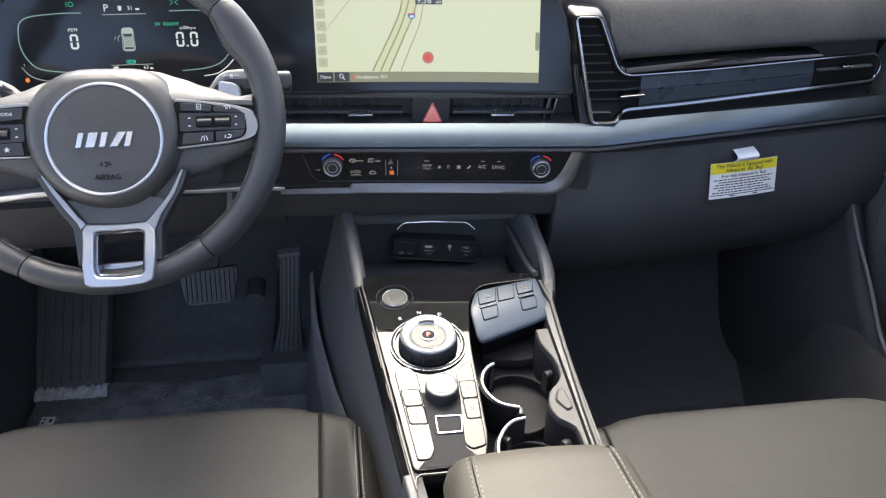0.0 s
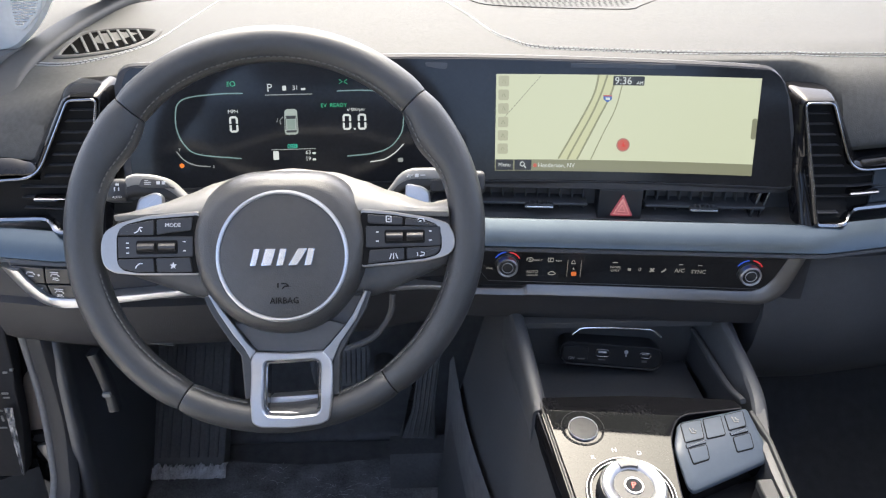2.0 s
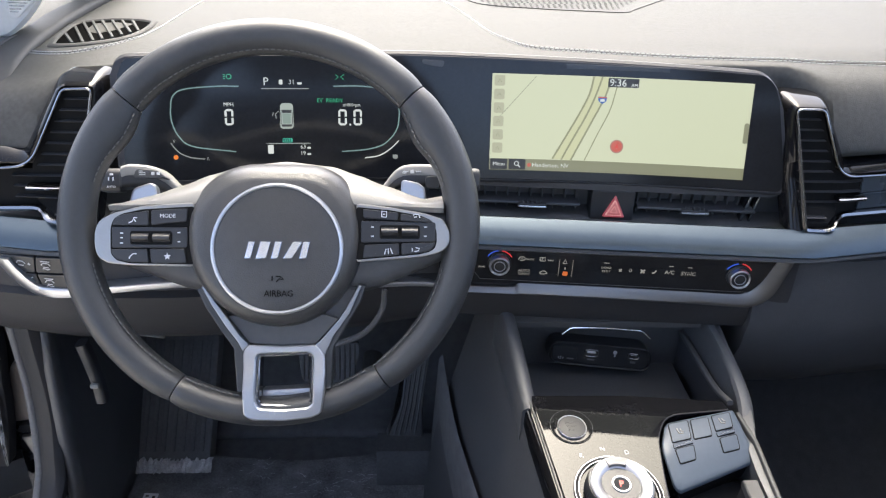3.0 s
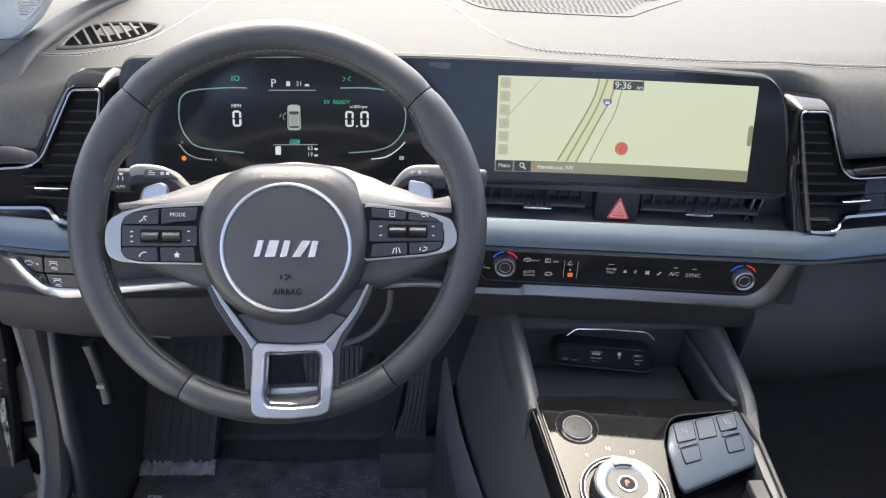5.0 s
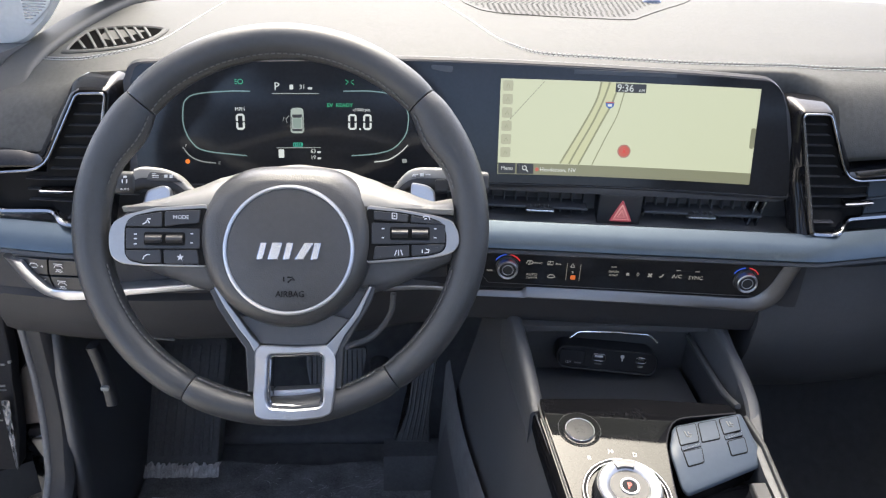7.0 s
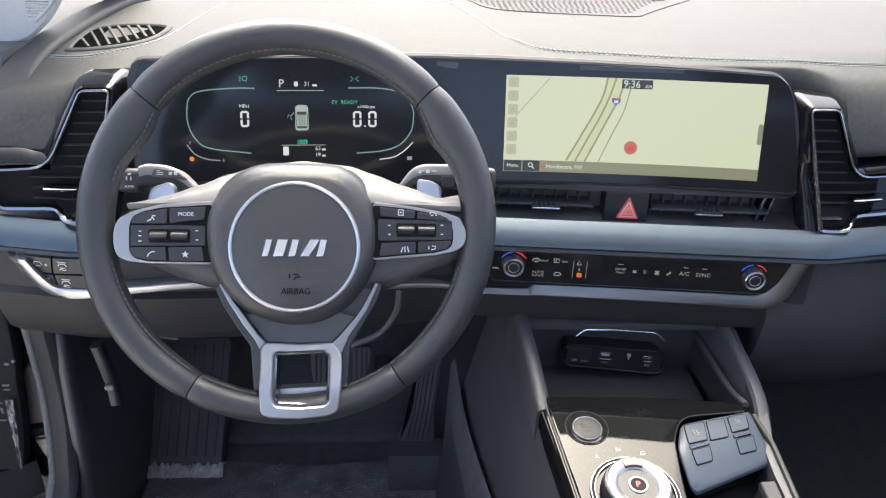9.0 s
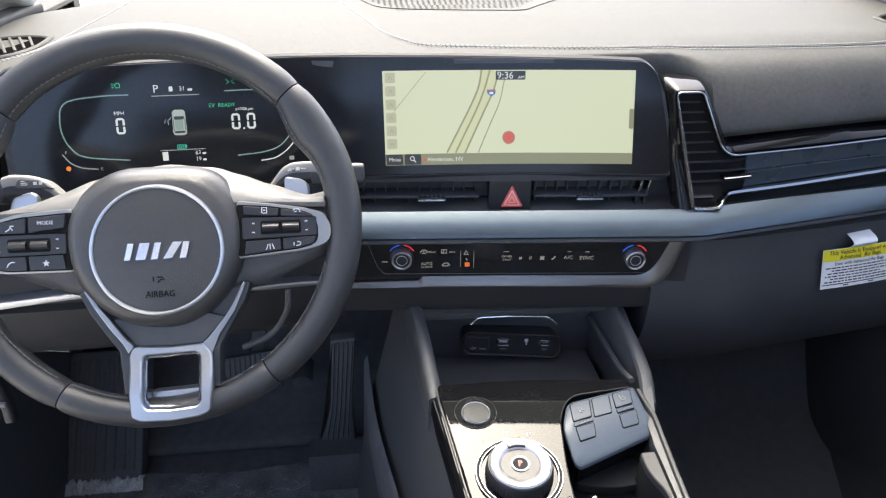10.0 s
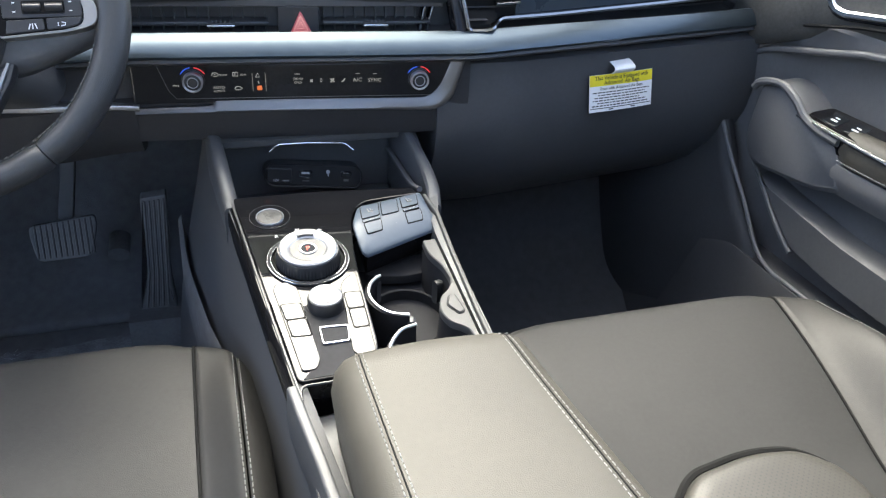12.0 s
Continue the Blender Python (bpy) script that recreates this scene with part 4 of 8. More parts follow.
slab(bm, [(-0.0280, -0.0842), (0.0020, -0.0859), (0.0301, -0.0848), (0.0508, -0.0619), (0.030, -0.056), (-0.030, -0.058), (-0.0476, -0.0594)], WF, -0.02, -0.0035, 0.0015)
part("spoke_web", bm, PLASTIC, low)
# shift paddles behind the arms
for q in ([(-0.146, 0.034), (-0.1405, 0.0545), (-0.124, 0.0600), (-0.1185, 0.0560), (-0.1175, 0.034)], [(0.129, 0.036), (0.1275, 0.0575), (0.121, 0.0625), (0.105, 0.0655), (0.104, 0.040)]):
    bm = bmesh.new()
    slab(bm, rpoly(q, 0.0045, 4), WF, -0.042, -0.034, 0.002)
    part("shift_paddle", bm, SILVER, wheel, "silver shift paddle")

# ---- column and stalks ----
bm = bmesh.new()
rings = []
for i in range(9):
    t = i / 8
    c = WF(0, 0.0, -0.04).lerp(Vector((-0.35, 1.06, 0.70)), t)
    f = fr(c, (1, 0, 0), WU)
    w, h, lo = lerp(0.045, 0.075, t), lerp(0.042, 0.05, t), lerp(-0.050, -0.045, t)
    rings.append([f(p[0], p[1]) for p in rrect(-w, lo, w, h, 0.03, 6)])
loft(bm, rings)
column = thing("steering_column", (-0.35, 0.96, 0.70), "black plastic steering column shroud", "steering column")
part("shroud", bm, PLASTIC, column)
bm = bmesh.new()
tube(bm, spline([(-0.268, 1.022, 0.662), (-0.272, 1.018, 0.635), (-0.292, 1.014, 0.608), (-0.325, 1.01, 0.594)], 6), 0.0035, 8)
part("shroud_edge", bm, HARD, column)

STALK = mat("grey_stalk_plastic", (0.24, 0.236, 0.225), 0.38, var=0.06)


def stalk(name, secs, knob, label):
    """A column stalk; each section is x, height, half height, half depth and depth in the wheel's frame."""
    st = thing(name, WF(secs[0][0], secs[0][1], secs[0][4]), label, "stalk")
    bm = bmesh.new()
    path = spline([(x, y, c) for x, y, h, d, c in secs], 5)
    sizes = spline([(h, d, 0) for x, y, h, d, c in secs], 5)
    loft(bm, [[WF(p.x, p.y + q[1], p.z + q[0]) for q in rrect(-z.y, -z.x, z.y, z.x, 0.005, 4)] for p, z in zip(path, sizes)])
    part("lever", bm, KEY, st)
    bm = bmesh.new()
    loft(bm, [[WF(p.x, p.y + z.x * 0.42 + q[1], p.z + q[0]) for q in rrect(-z.y * 1.03, -z.x * 0.62, z.y * 1.03, z.x * 0.62, 0.004, 4)] for p, z in zip(path, sizes)])
    part("lever_top", bm, STALK, st, "pale grey upper shell")
    x0, x1, y, h, c = knob
    bm = bmesh.new()
    loft(bm, [[WF(lerp(x0, x1, t), y + q[1] * k, c + q[0] * k) for q in rrect(-h, -h, h, h, h * 0.6, 5)] for t, k in ((0, 0.9), (0.06, 1.0), (0.8, 1.0), (0.95, 0.93), (1.0, 0.8))])
    part("end_knob", bm, KEY, st)
    return st


turn = stalk("turn_signal_stalk", [(-0.050, 0.030, 0.008, 0.010, -0.088), (-0.100, 0.046, 0.007, 0.010, -0.084), (-0.126, 0.065, 0.0100, 0.012, -0.078), (-0.150, 0.0685, 0.0108, 0.013, -0.073), (-0.160, 0.066, 0.0108, 0.012, -0.069)], (-0.159, -0.181, 0.0640, 0.0112, -0.067), "grey turn signal stalk with printed symbols behind the wheel")
bm = bmesh.new()
slab(bm, rpoly([(-0.150, 0.0665), (-0.146, 0.0755), (-0.126, 0.0735), (-0.116, 0.0655)], 0.003, 3), WF, -0.070, -0.0600, 0.001)
part("symbol_field", bm, PLASTIC, turn)
for q, c in (((-0.1435, 0.0690, -0.1375, 0.0697), -0.0602), ((-0.1435, 0.0707, -0.1375, 0.0714), -0.0602), ((-0.1435, 0.0724, -0.1400, 0.0731), -0.0602), ((-0.1320, 0.0690, -0.1290, 0.0720), -0.0602), ((-0.1270, 0.0690, -0.1240, 0.0720), -0.0602),
             ((-0.1690, 0.0680, -0.1660, 0.0700), -0.0560), ((-0.1705, 0.0630, -0.1695, 0.0665), -0.0560), ((-0.1665, 0.0630, -0.1655, 0.0665), -0.0560)):
    bm = bmesh.new()
    bars(bm, WF, [q], c, c + 0.0008)
    part("stalk_symbol", bm, WHITE_PRINT, turn)
lettering("auto_lettering", "AUTO", 0.0030, WF, -0.1675, 0.0570, -0.0553, WHITE_PRINT, turn)
wipe = stalk("wiper_stalk", [(0.030, 0.030, 0.008, 0.010, -0.088), (0.078, 0.048, 0.0070, 0.010, -0.084), (0.102, 0.069, 0.0100, 0.012, -0.078), (0.126, 0.0715, 0.0108, 0.013, -0.073), (0.165, 0.0690, 0.0100, 0.012, -0.066)], (0.160, 0.181, 0.0675, 0.0112, -0.062), "grey wiper stalk with printed symbols behind the wheel")
bm = bmesh.new()
slab(bm, rrect(0.1285, 0.0590, 0.1415, 0.0705, 0.002, 3), WF, -0.065, -0.0560, 0.001)
part("rotary_switch", bm, KEY, wipe)
for q in ((0.106, 0.0735, 0.110, 0.0742), (0.107, 0.0748, 0.112, 0.0755), (0.114, 0.0735, 0.1175, 0.0765), (0.119, 0.0748, 0.124, 0.0756)):
    bm = bmesh.new()
    bars(bm, WF, [q], -0.0640, -0.0590)
    part("stalk_symbol", bm, WHITE_PRINT, wipe)
# ---- centre console ----
CF0 = fr((0, 0.89, 0.5655), (1, 0, 0), (0, 0.9917, 0.1289))


def CF(x, y, c=0.0):
    return CF0(x, (y - 0.89) / 0.9917, c)


def cz(y):
    return 0.5655 + 0.13 * (y - 0.89)


CBOX = mat("console_plastic", (0.062, 0.065, 0.070), 0.48, bump=0.35, bscale=1200)
SIDE = mat("console_side_grain", (0.078, 0.079, 0.082), 0.6, spec=0.25, bump=0.35, bscale=1200)
RAIL = mat("console_rail_satin", (0.11, 0.112, 0.115), 0.42, metal=0.2, var=0.08)
SWITCH_BLUE = mat("gloss_switch_black", (0.012, 0.014, 0.017), 0.16, var=0.2, spec=0.25)
DECK = mat("satin_deck_grey", (0.055, 0.055, 0.055), 0.5, var=0.08, spec=0.3)
BLOCK = mat("satin_blue_black", (0.066, 0.083, 0.108), 0.3, var=0.05, spec=0.25)
console = thing("center_console", (0, 0.7, 0.13), "black centre console with glossy panel and rotary shifter", "console")


def wall_side(sx, top, bulge):
    """A curved side of the console, from its upper edge down to the floor."""
    bm = bmesh.new()
    rings = []
    for i in range(31):
        t = i / 30
        y = lerp(1.20, 0.22, t)
        x, z = top(y)
        z0 = 0.12
        sec = []
        for k in range(9):
            u = k / 8
            sec.append((x + sx * (0.004 + bulge(y) * math.sin(u * math.pi * 0.5) ** 1.3), y, lerp(z, z0, u)))
        inner = [(x - sx * 0.006, y, z0), (x - sx * 0.006, y, z - 0.002)]
        rings.append([(x, y, z)] + sec + inner)
    loft(bm, rings)
    return bm


def left_top(y):
    x = -0.1075 + 0.135 * max(0, min(0.94, 0.94) - max(0.5, y)) * 1.0 if y < 0.94 else -0.1075 - 0.05 * (y - 0.94)
    return x, (cz(y) - 0.004 if y < 0.94 else lerp(cz(0.94) - 0.004, 0.60, step(y, 0.94, 1.10)))


def right_top(y):
    x = 0.1225 + 0.02 * step(y, 0.85, 0.95) + 0.002
    return x, (cz(y) - 0.004 if y < 0.90 else lerp(cz(0.90) - 0.004, 0.60, step(y, 0.90, 1.08)))


part("side_panel", wall_side(-1, left_top, lambda y: 0.035 + 0.05 * step(y, 0.75, 1.15)), SIDE, console)
part("side_panel", wall_side(1, right_top, lambda y: 0.030 + 0.03 * step(y, 0.75, 1.15)), CBOX, console)
bm = bmesh.new()
rings = []
for i in range(25):
    y = lerp(1.26, 0.30, i / 24)
    x = left_top(y)[0] - 0.024 - 0.034 * step(y, 0.75, 1.15)
    rings.append([(x, y, 0.395 - 0.03 * step(y, 1.0, 0.6)), (x - 0.006, y, 0.385 - 0.03 * step(y, 1.0, 0.6)), (x - 0.010, y, 0.30), (x - 0.014, y, 0.21), (x - 0.020, y, 0.150), (x - 0.032, y, 0.128), (x + 0.02, y, 0.128)])
loft(bm, rings)
solid("tunnel_carpet", bm, CARPET, "dark grey carpet lining the tunnel below the console", "carpet", "structure")
# upright fins beside the cubby
for sx, pts in ((-1, [(-0.106, 0.925, 0.568), (-0.108, 0.955, 0.577), (-0.112, 1.00, 0.593), (-0.117, 1.055, 0.606), (-0.12, 1.09, 0.609)]),
                (1, [(0.136, 0.905, 0.558), (0.143, 0.945, 0.573), (0.141, 1.0, 0.590), (0.135, 1.055, 0.602), (0.13, 1.09, 0.606)])):
    bm = bmesh.new()
    path = spline(pts, 7)
    prof = [(-0.009 * 1, -0.10), (-0.009, -0.004), (-0.006, 0.0), (0.0, 0.0015), (0.006, -0.001), (0.009, -0.006), (0.010, -0.10)]
    rings = [[p + Vector((q[0], 0, q[1])) for q in prof] for p in path]
    loft(bm, rings)
    part("fin", bm, CBOX, console)
bm = bmesh.new()
sweep(bm, spline([(0.1245, 0.935, 0.566), (0.124, 0.975, 0.556), (0.1215, 1.03, 0.557), (0.119, 1.085, 0.560)], 6), rrect(-0.0035, -0.003, 0.0035, 0.003, 0.002, 3))
part("cubby_rail", bm, PLASTIC, console)

# cubby with its port panel
bm = bmesh.new()
f = fr((0, 1.098, 0.5), (1, 0, 0), (0, -0.05, 1))
slab(bm, [(-0.115, -0.04), (0.128, -0.04), (0.128, 0.11), (-0.115, 0.11)], f, -0.02, 0.0)
part("cubby_back", bm, PLASTIC, console)
bm = bmesh.new()
slab(bm, rpoly([(-0.102, 0.945), (0.122, 0.925), (0.122, 1.10), (-0.108, 1.10)], 0.006), W, 0.45, 0.500, 0.003)
part("cubby_tray", bm, PLASTIC, console)
PPF = fr((0.0065, 1.066, 0.5375), (0.9945, -0.03, -0.10), (0.03, 0.10, 0.99))
bm = bmesh.new()
ringslab(bm, rrect(-0.0645, -0.0195, 0.0715, 0.0140, 0.014, 6), rrect(-0.0625, -0.0175, 0.0695, 0.0120, 0.0122, 6), PPF, -0.02, 0.0005, 0.001)
part("port_panel_rim", bm, KEY, console)
bm = bmesh.new()
slab(bm, rrect(-0.0625, -0.0175, 0.0695, 0.0120, 0.0122, 6), PPF, -0.03, -0.003)
ports = part("port_panel", bm, KEY, console)
for nm, x0, x1, y0, y1, mt in (("power_socket_lid", -0.0605, -0.0270, -0.0125, 0.0075, KEY), ("usb_port", -0.0175, 0.0015, -0.0060, 0.0055, SMOKE), ("usb_port", 0.0402, 0.0562, -0.0035, 0.0055, SMOKE)):
    bm = bmesh.new()
    if nm == "usb_port":
        ringslab(bm, rrect(x0, y0, x1, y1, 0.004, 4), rrect(x0 + 0.0015, y0 + 0.0015, x1 - 0.0015, y1 - 0.0015, 0.003, 4), PPF, -0.004, -0.001, 0.0005)
        part(nm, bm, mt, ports)
        bm = bmesh.new()
        slab(bm, rrect(x0 + 0.004, y0 + 0.0055, x1 - 0.004, y1 - 0.003, 0.0005, 2), PPF, -0.004, -0.002, 0.0003)
        part("port_tongue", bm, WHITE_PRINT, ports)
    else:
        slab(bm, rrect(x0, y0, x1, y1, 0.003, 4), PPF, -0.004, 0.001, 0.001)
        part(nm, bm, mt, ports)
lettering("socket_lettering", "12V", 0.0052, PPF, -0.0487, -0.0092, 0.0011, WHITE_PRINT, ports)
for q in ((-0.0405, -0.0104, -0.0315, -0.0084), (-0.0125, -0.0112, -0.0030, -0.0095), (0.0450, -0.0100, 0.0520, -0.0070)):
    bm = bmesh.new()
    bars(bm, PPF, [q], -0.003, 0.0013 if q[0] < -0.02 else -0.0025)
    part("port_symbol", bm, STITCH, ports)
bm = bmesh.new()
slab(bm, circle(0.0232, 0.0035, 0.0028, 10), PPF, -0.003, -0.0025, 0.0002)
part("charge_symbol", bm, WHITE_PRINT, ports)
bm = bmesh.new()
stroke(bm, PPF, [(0.0232, 0.002), (0.0235, -0.0030)], 0.0016, -0.003, -0.0025)
part("charge_symbol", bm, WHITE_PRINT, ports)
# lip over the cubby
bm = bmesh.new()
tube(bm, [Vector(q) for q in ((-0.050, 1.044, 0.585), (-0.041, 1.045, 0.5925), (-0.036, 1.045, 0.5940), (0.0, 1.044, 0.5942), (0.046, 1.043, 0.5910), (0.051, 1.043, 0.5890), (0.061, 1.042, 0.580))], 0.0013, 7)
part("lip_trim", bm, CHROME, console, "thin bright trim over the cubby")
bm = bmesh.new()
loft(bm, [[(x, y, z) for y, z in ((1.046, 0.601), (1.048, 0.592), (1.056, 0.588), (1.10, 0.586), (1.10, 0.601))] for x in (-0.112, -0.05, 0.06, 0.125)])
part("cubby_hood", bm, PLASTIC, console)

# glossy shifter panel
gloss = rpoly([(-0.1045, 0.9425), (-0.1, 0.905), (-0.0685, 0.640), (0.004, 0.642), (0.0125, 0.675), (0.0165, 0.815), (0.027, 0.885), (0.044, 0.9115), (0.118, 0.919), (0.1135, 0.933), (0.0, 0.9425)], [0.004, 0.02, 0.008, 0.006, 0.01, 0.03, 0.02, 0.014, 0.004, 0.004, 0.02], 4)
bm = bmesh.new()
slab(bm, gloss, CF, -0.05, 0.0, 0.0015)
panel = part("gloss_panel", bm, PIANO, console, "piano black shifter panel")
bm = bmesh.new()
tube(bm, [CF(p[0], p[1], -0.0005) for p in spline([(-0.1062, 0.936, 0), (-0.1015, 0.90, 0), (-0.0705, 0.640, 0), (-0.062, 0.636, 0), (0.002, 0.637, 0)], 6)], 0.0014, 6)
part("panel_edge_trim", bm, KEY, console, "thin black edge of the shifter panel")
bm = bmesh.new()
flank = [(p.x, p.y) for p in spline([(-0.1050, 0.940, 0), (-0.1005, 0.905, 0), (-0.0860, 0.780, 0), (-0.0690, 0.638, 0)], 6)]
loft(bm, [[CF(x, y, -0.0006), CF(x - 0.004, y, -0.0016), CF(x - 0.0085, y, -0.0085), CF(x - 0.0095, y, -0.030), CF(x, y, -0.030)] for x, y in flank])
part("panel_flank", bm, PIANO, console, "black side bevel of the shifter panel")
# start button
bm = bmesh.new()
ringslab(bm, circle(-0.0655, 0.8975, 0.0232, 44), circle(-0.0655, 0.8975, 0.0226, 44), CF, -0.001, 0.0010, 0.0002)
start = part("start_button", bm, KEY, console, "dark-ringed start button")
bm = bmesh.new()
lathe(bm, CF, -0.0655, 0.8975, [(0.0226, -0.001), (0.0226, 0.0006), (0.0200, 0.0005), (0.0160, 0.0006)])
part("button_well", bm, PIANO, start)
bm = bmesh.new()
ringslab(bm, circle(-0.0655, 0.8955, 0.0159), circle(-0.0655, 0.8955, 0.0148), CF, 0.0005, 0.0030, 0.0005)
part("button_ring", bm, SILVER, start)
bm = bmesh.new()
lathe(bm, CF, -0.0655, 0.8955, [(0.0148, 0.0005), (0.0146, 0.0026), (0.0134, 0.0031), (0.002, 0.0028)])
part("button_cap", bm, mat("brushed_grey_cap", (0.060, 0.060, 0.058), 0.5, spec=0.3), start)
for k, wd in enumerate(("ENGINE", "START", "STOP")):
    lettering("button_lettering", wd, 0.0040, CF, -0.0655, 0.9005 - 0.005 * k, 0.0031, KEY, start)

# rotary shifter
bm = bmesh.new()
ringslab(bm, circle(-0.0338, 0.8125, 0.0440, 56), circle(-0.0338, 0.8125, 0.0395, 56), CF, -0.004, 0.0022, 0.0006)
dial = part("shifter_ring", bm, CUP, console, "black ring round the shifter")
for rr_, hh_ in ((0.0436, 0.0020), (0.0398, 0.0022)):
    bm = bmesh.new()
    tube(bm, [CF(-0.0338 + rr_ * math.cos(2 * math.pi * i / 56), 0.8125 + rr_ * math.sin(2 * math.pi * i / 56), hh_) for i in range(56)], 0.0007, 6, (0, -0.13, 1), True)
    part("ring_edge", bm, SMOKE, dial)
bm = bmesh.new()
n = 120
rings = [[CF(-0.0338 + (0.0332 + (0.0006 if i % 2 else -0.0003) * q) * math.cos(2 * math.pi * i / n) * s, 0.8125 + (0.0332 + (0.0006 if i % 2 else -0.0003) * q) * math.sin(2 * math.pi * i / n) * s, h) for i in range(n)] for h, s, q in ((0, 1.02, 1), (0.003, 1.02, 1), (0.0128, 0.985, 1), (0.0150, 0.965, 0))]
loft(bm, rings)
part("knurled_grip", bm, KEY, dial, "knurled black shifter grip")
bm = bmesh.new()
lathe(bm, CF, -0.0338, 0.8125, [(0.0312, 0.0145), (0.0312, 0.0172), (0.0292, 0.0186), (0.0225, 0.0180), (0.0192, 0.0150), (0.0192, 0.0140)], 56)
part("dial_cap", bm, SILVER, dial, "bright silver ring of the rotary shifter")
bm = bmesh.new()
slab(bm, [(-0.0338 + r * math.sin(radians(a)), 0.8125 + r * math.cos(radians(a))) for r, a in [(0.0306, -24 + 6 * i) for i in range(9)]] + [(-0.0338 + r * math.sin(radians(a)), 0.8125 + r * math.cos(radians(a))) for r, a in [(0.0205, 24 - 6 * i) for i in range(9)]], CF, 0.014, 0.0193, 0.0008)
part("dial_mark", bm, RAIL, dial)
bm = bmesh.new()
lathe(bm, CF, -0.0338, 0.8125, [(0.0193, 0.012), (0.0191, 0.0138), (0.012, 0.0142), (0.002, 0.0143)])
part("dial_face", bm, KEY, dial)
bm = bmesh.new()
ringslab(bm, circle(-0.0338, 0.8125, 0.0096, 30), circle(-0.0338, 0.8125, 0.0076, 30), CF, 0.013, 0.0164, 0.0005)
part("park_button_ring", bm, SILVER, dial)
bm = bmesh.new()
lathe(bm, CF, -0.0338, 0.8125, [(0.0076, 0.013), (0.0074, 0.0156), (0.001, 0.0158)], 30)
part("park_button", bm, CUP, dial)
lettering("park_lettering", "P", 0.0095, CF, -0.0338, 0.8125, 0.0159, glow("park_red", (1.0, 0.05, 0.03), 1.2), dial)
for ch, x, y in (("R", -0.0622, 0.8592), ("N", -0.0382, 0.8675), ("D", -0.0134, 0.8625)):
    lettering("gear_lettering", ch, 0.0072, CF, x, y, 0.0, WHITE_PRINT, panel)
# raised cheeks and the trough between them
for pts in ([(-0.0765, 0.770), (-0.072, 0.779), (-0.060, 0.778), (-0.052, 0.768), (-0.0505, 0.752), (-0.0445, 0.664), (-0.0500, 0.652), (-0.0635, 0.652)],
            [(0.0118, 0.782), (0.0075, 0.780), (-0.003, 0.772), (-0.0085, 0.762), (-0.0085, 0.748), (-0.0135, 0.668), (-0.007, 0.660), (0.0085, 0.664)]):
    bm = bmesh.new()
    slab(bm, rpoly(pts, 0.004, 3), CF, -0.004, 0.0016, 0.0008)
    ck = part("cheek", bm, PIANO, console)
for pts in ([(-0.0718, 0.7440), (-0.0523, 0.7435), (-0.0503, 0.7215), (-0.0690, 0.7215)], [(-0.0687, 0.7200), (-0.0502, 0.7200), (-0.0480, 0.6960), (-0.0660, 0.6975)],
            [(-0.0068, 0.7505), (0.0105, 0.7500), (0.0098, 0.7265), (-0.0064, 0.7265)], [(-0.0063, 0.7250), (0.0097, 0.7250), (0.0088, 0.6985), (-0.0058, 0.6985)]):
    bm = bmesh.new()
    slab(bm, rpoly(pts, 0.003, 3), CF, 0.0, 0.0022, 0.0004)
    kb = part("console_switch", bm, PIANO, console)
    cx = sum(p[0] for p in pts) / 4
    cy = sum(p[1] for p in pts) / 4
    bm = bmesh.new()
    ringslab(bm, rpoly([(p[0] * 1.0 + (0.0009 if p[0] > cx else -0.0009), p[1] + (0.0009 if p[1] > cy else -0.0009)) for p in pts], 0.003, 3), rpoly(pts, 0.003, 3), CF, 0.0, 0.0019, 0.0001)
    part("switch_gap", bm, SEAM, kb)
    bm = bmesh.new()
    bars(bm, CF, [(cx - 0.003, cy + 0.001, cx + 0.003, cy + 0.0016), (cx - 0.002, cy - 0.002, cx + 0.002, cy - 0.0014)], 0.0022, 0.0024)
    part("switch_symbol", bm, RAIL, kb)
bm = bmesh.new()
lathe(bm, CF, -0.028, 0.7365, [(0.0182, 0), (0.0180, 0.011), (0.0170, 0.0135), (0.0165, 0.0137)], 48)
knob = part("drive_mode_knob", bm, KEY, console)
bm = bmesh.new()
lathe(bm, CF, -0.028, 0.7365, [(0.0162, 0.012), (0.0160, 0.0150), (0.0140, 0.0160), (0.0125, 0.0152)], 40)
part("knob_ring", bm, SILVER, knob)
bm = bmesh.new()
lathe(bm, CF, -0.028, 0.7365, [(0.0125, 0.012), (0.0124, 0.0154), (0.002, 0.0156)], 32)
part("knob_face", bm, PIANO, knob)
bm = bmesh.new()
bars(bm, CF, [(-0.032, 0.7415, -0.024, 0.7425), (-0.0335, 0.7365, -0.0225, 0.7378), (-0.031, 0.7325, -0.025, 0.7335)], 0.0156, 0.0159)
part("knob_symbols", bm, WHITE_PRINT, knob)
bm = bmesh.new()
ringslab(bm, rpoly([(-0.0400, 0.7060), (-0.0105, 0.7042), (-0.0130, 0.6812), (-0.0400, 0.6812)], 0.003, 4), rpoly([(-0.0378, 0.7035), (-0.0128, 0.7020), (-0.0148, 0.6838), (-0.0380, 0.6838)], 0.002, 4), CF, -0.001, 0.0026, 0.0006)
pb = part("parking_brake_switch", bm, SMOKE, console, "chrome-framed parking brake switch")
bm = bmesh.new()
slab(bm, rpoly([(-0.0376, 0.7033), (-0.0130, 0.7018), (-0.0150, 0.6840), (-0.0378, 0.6840)], 0.002, 3), CF, -0.001, 0.0016, 0.0006)
part("switch_cap", bm, CUP, pb)
bm = bmesh.new()
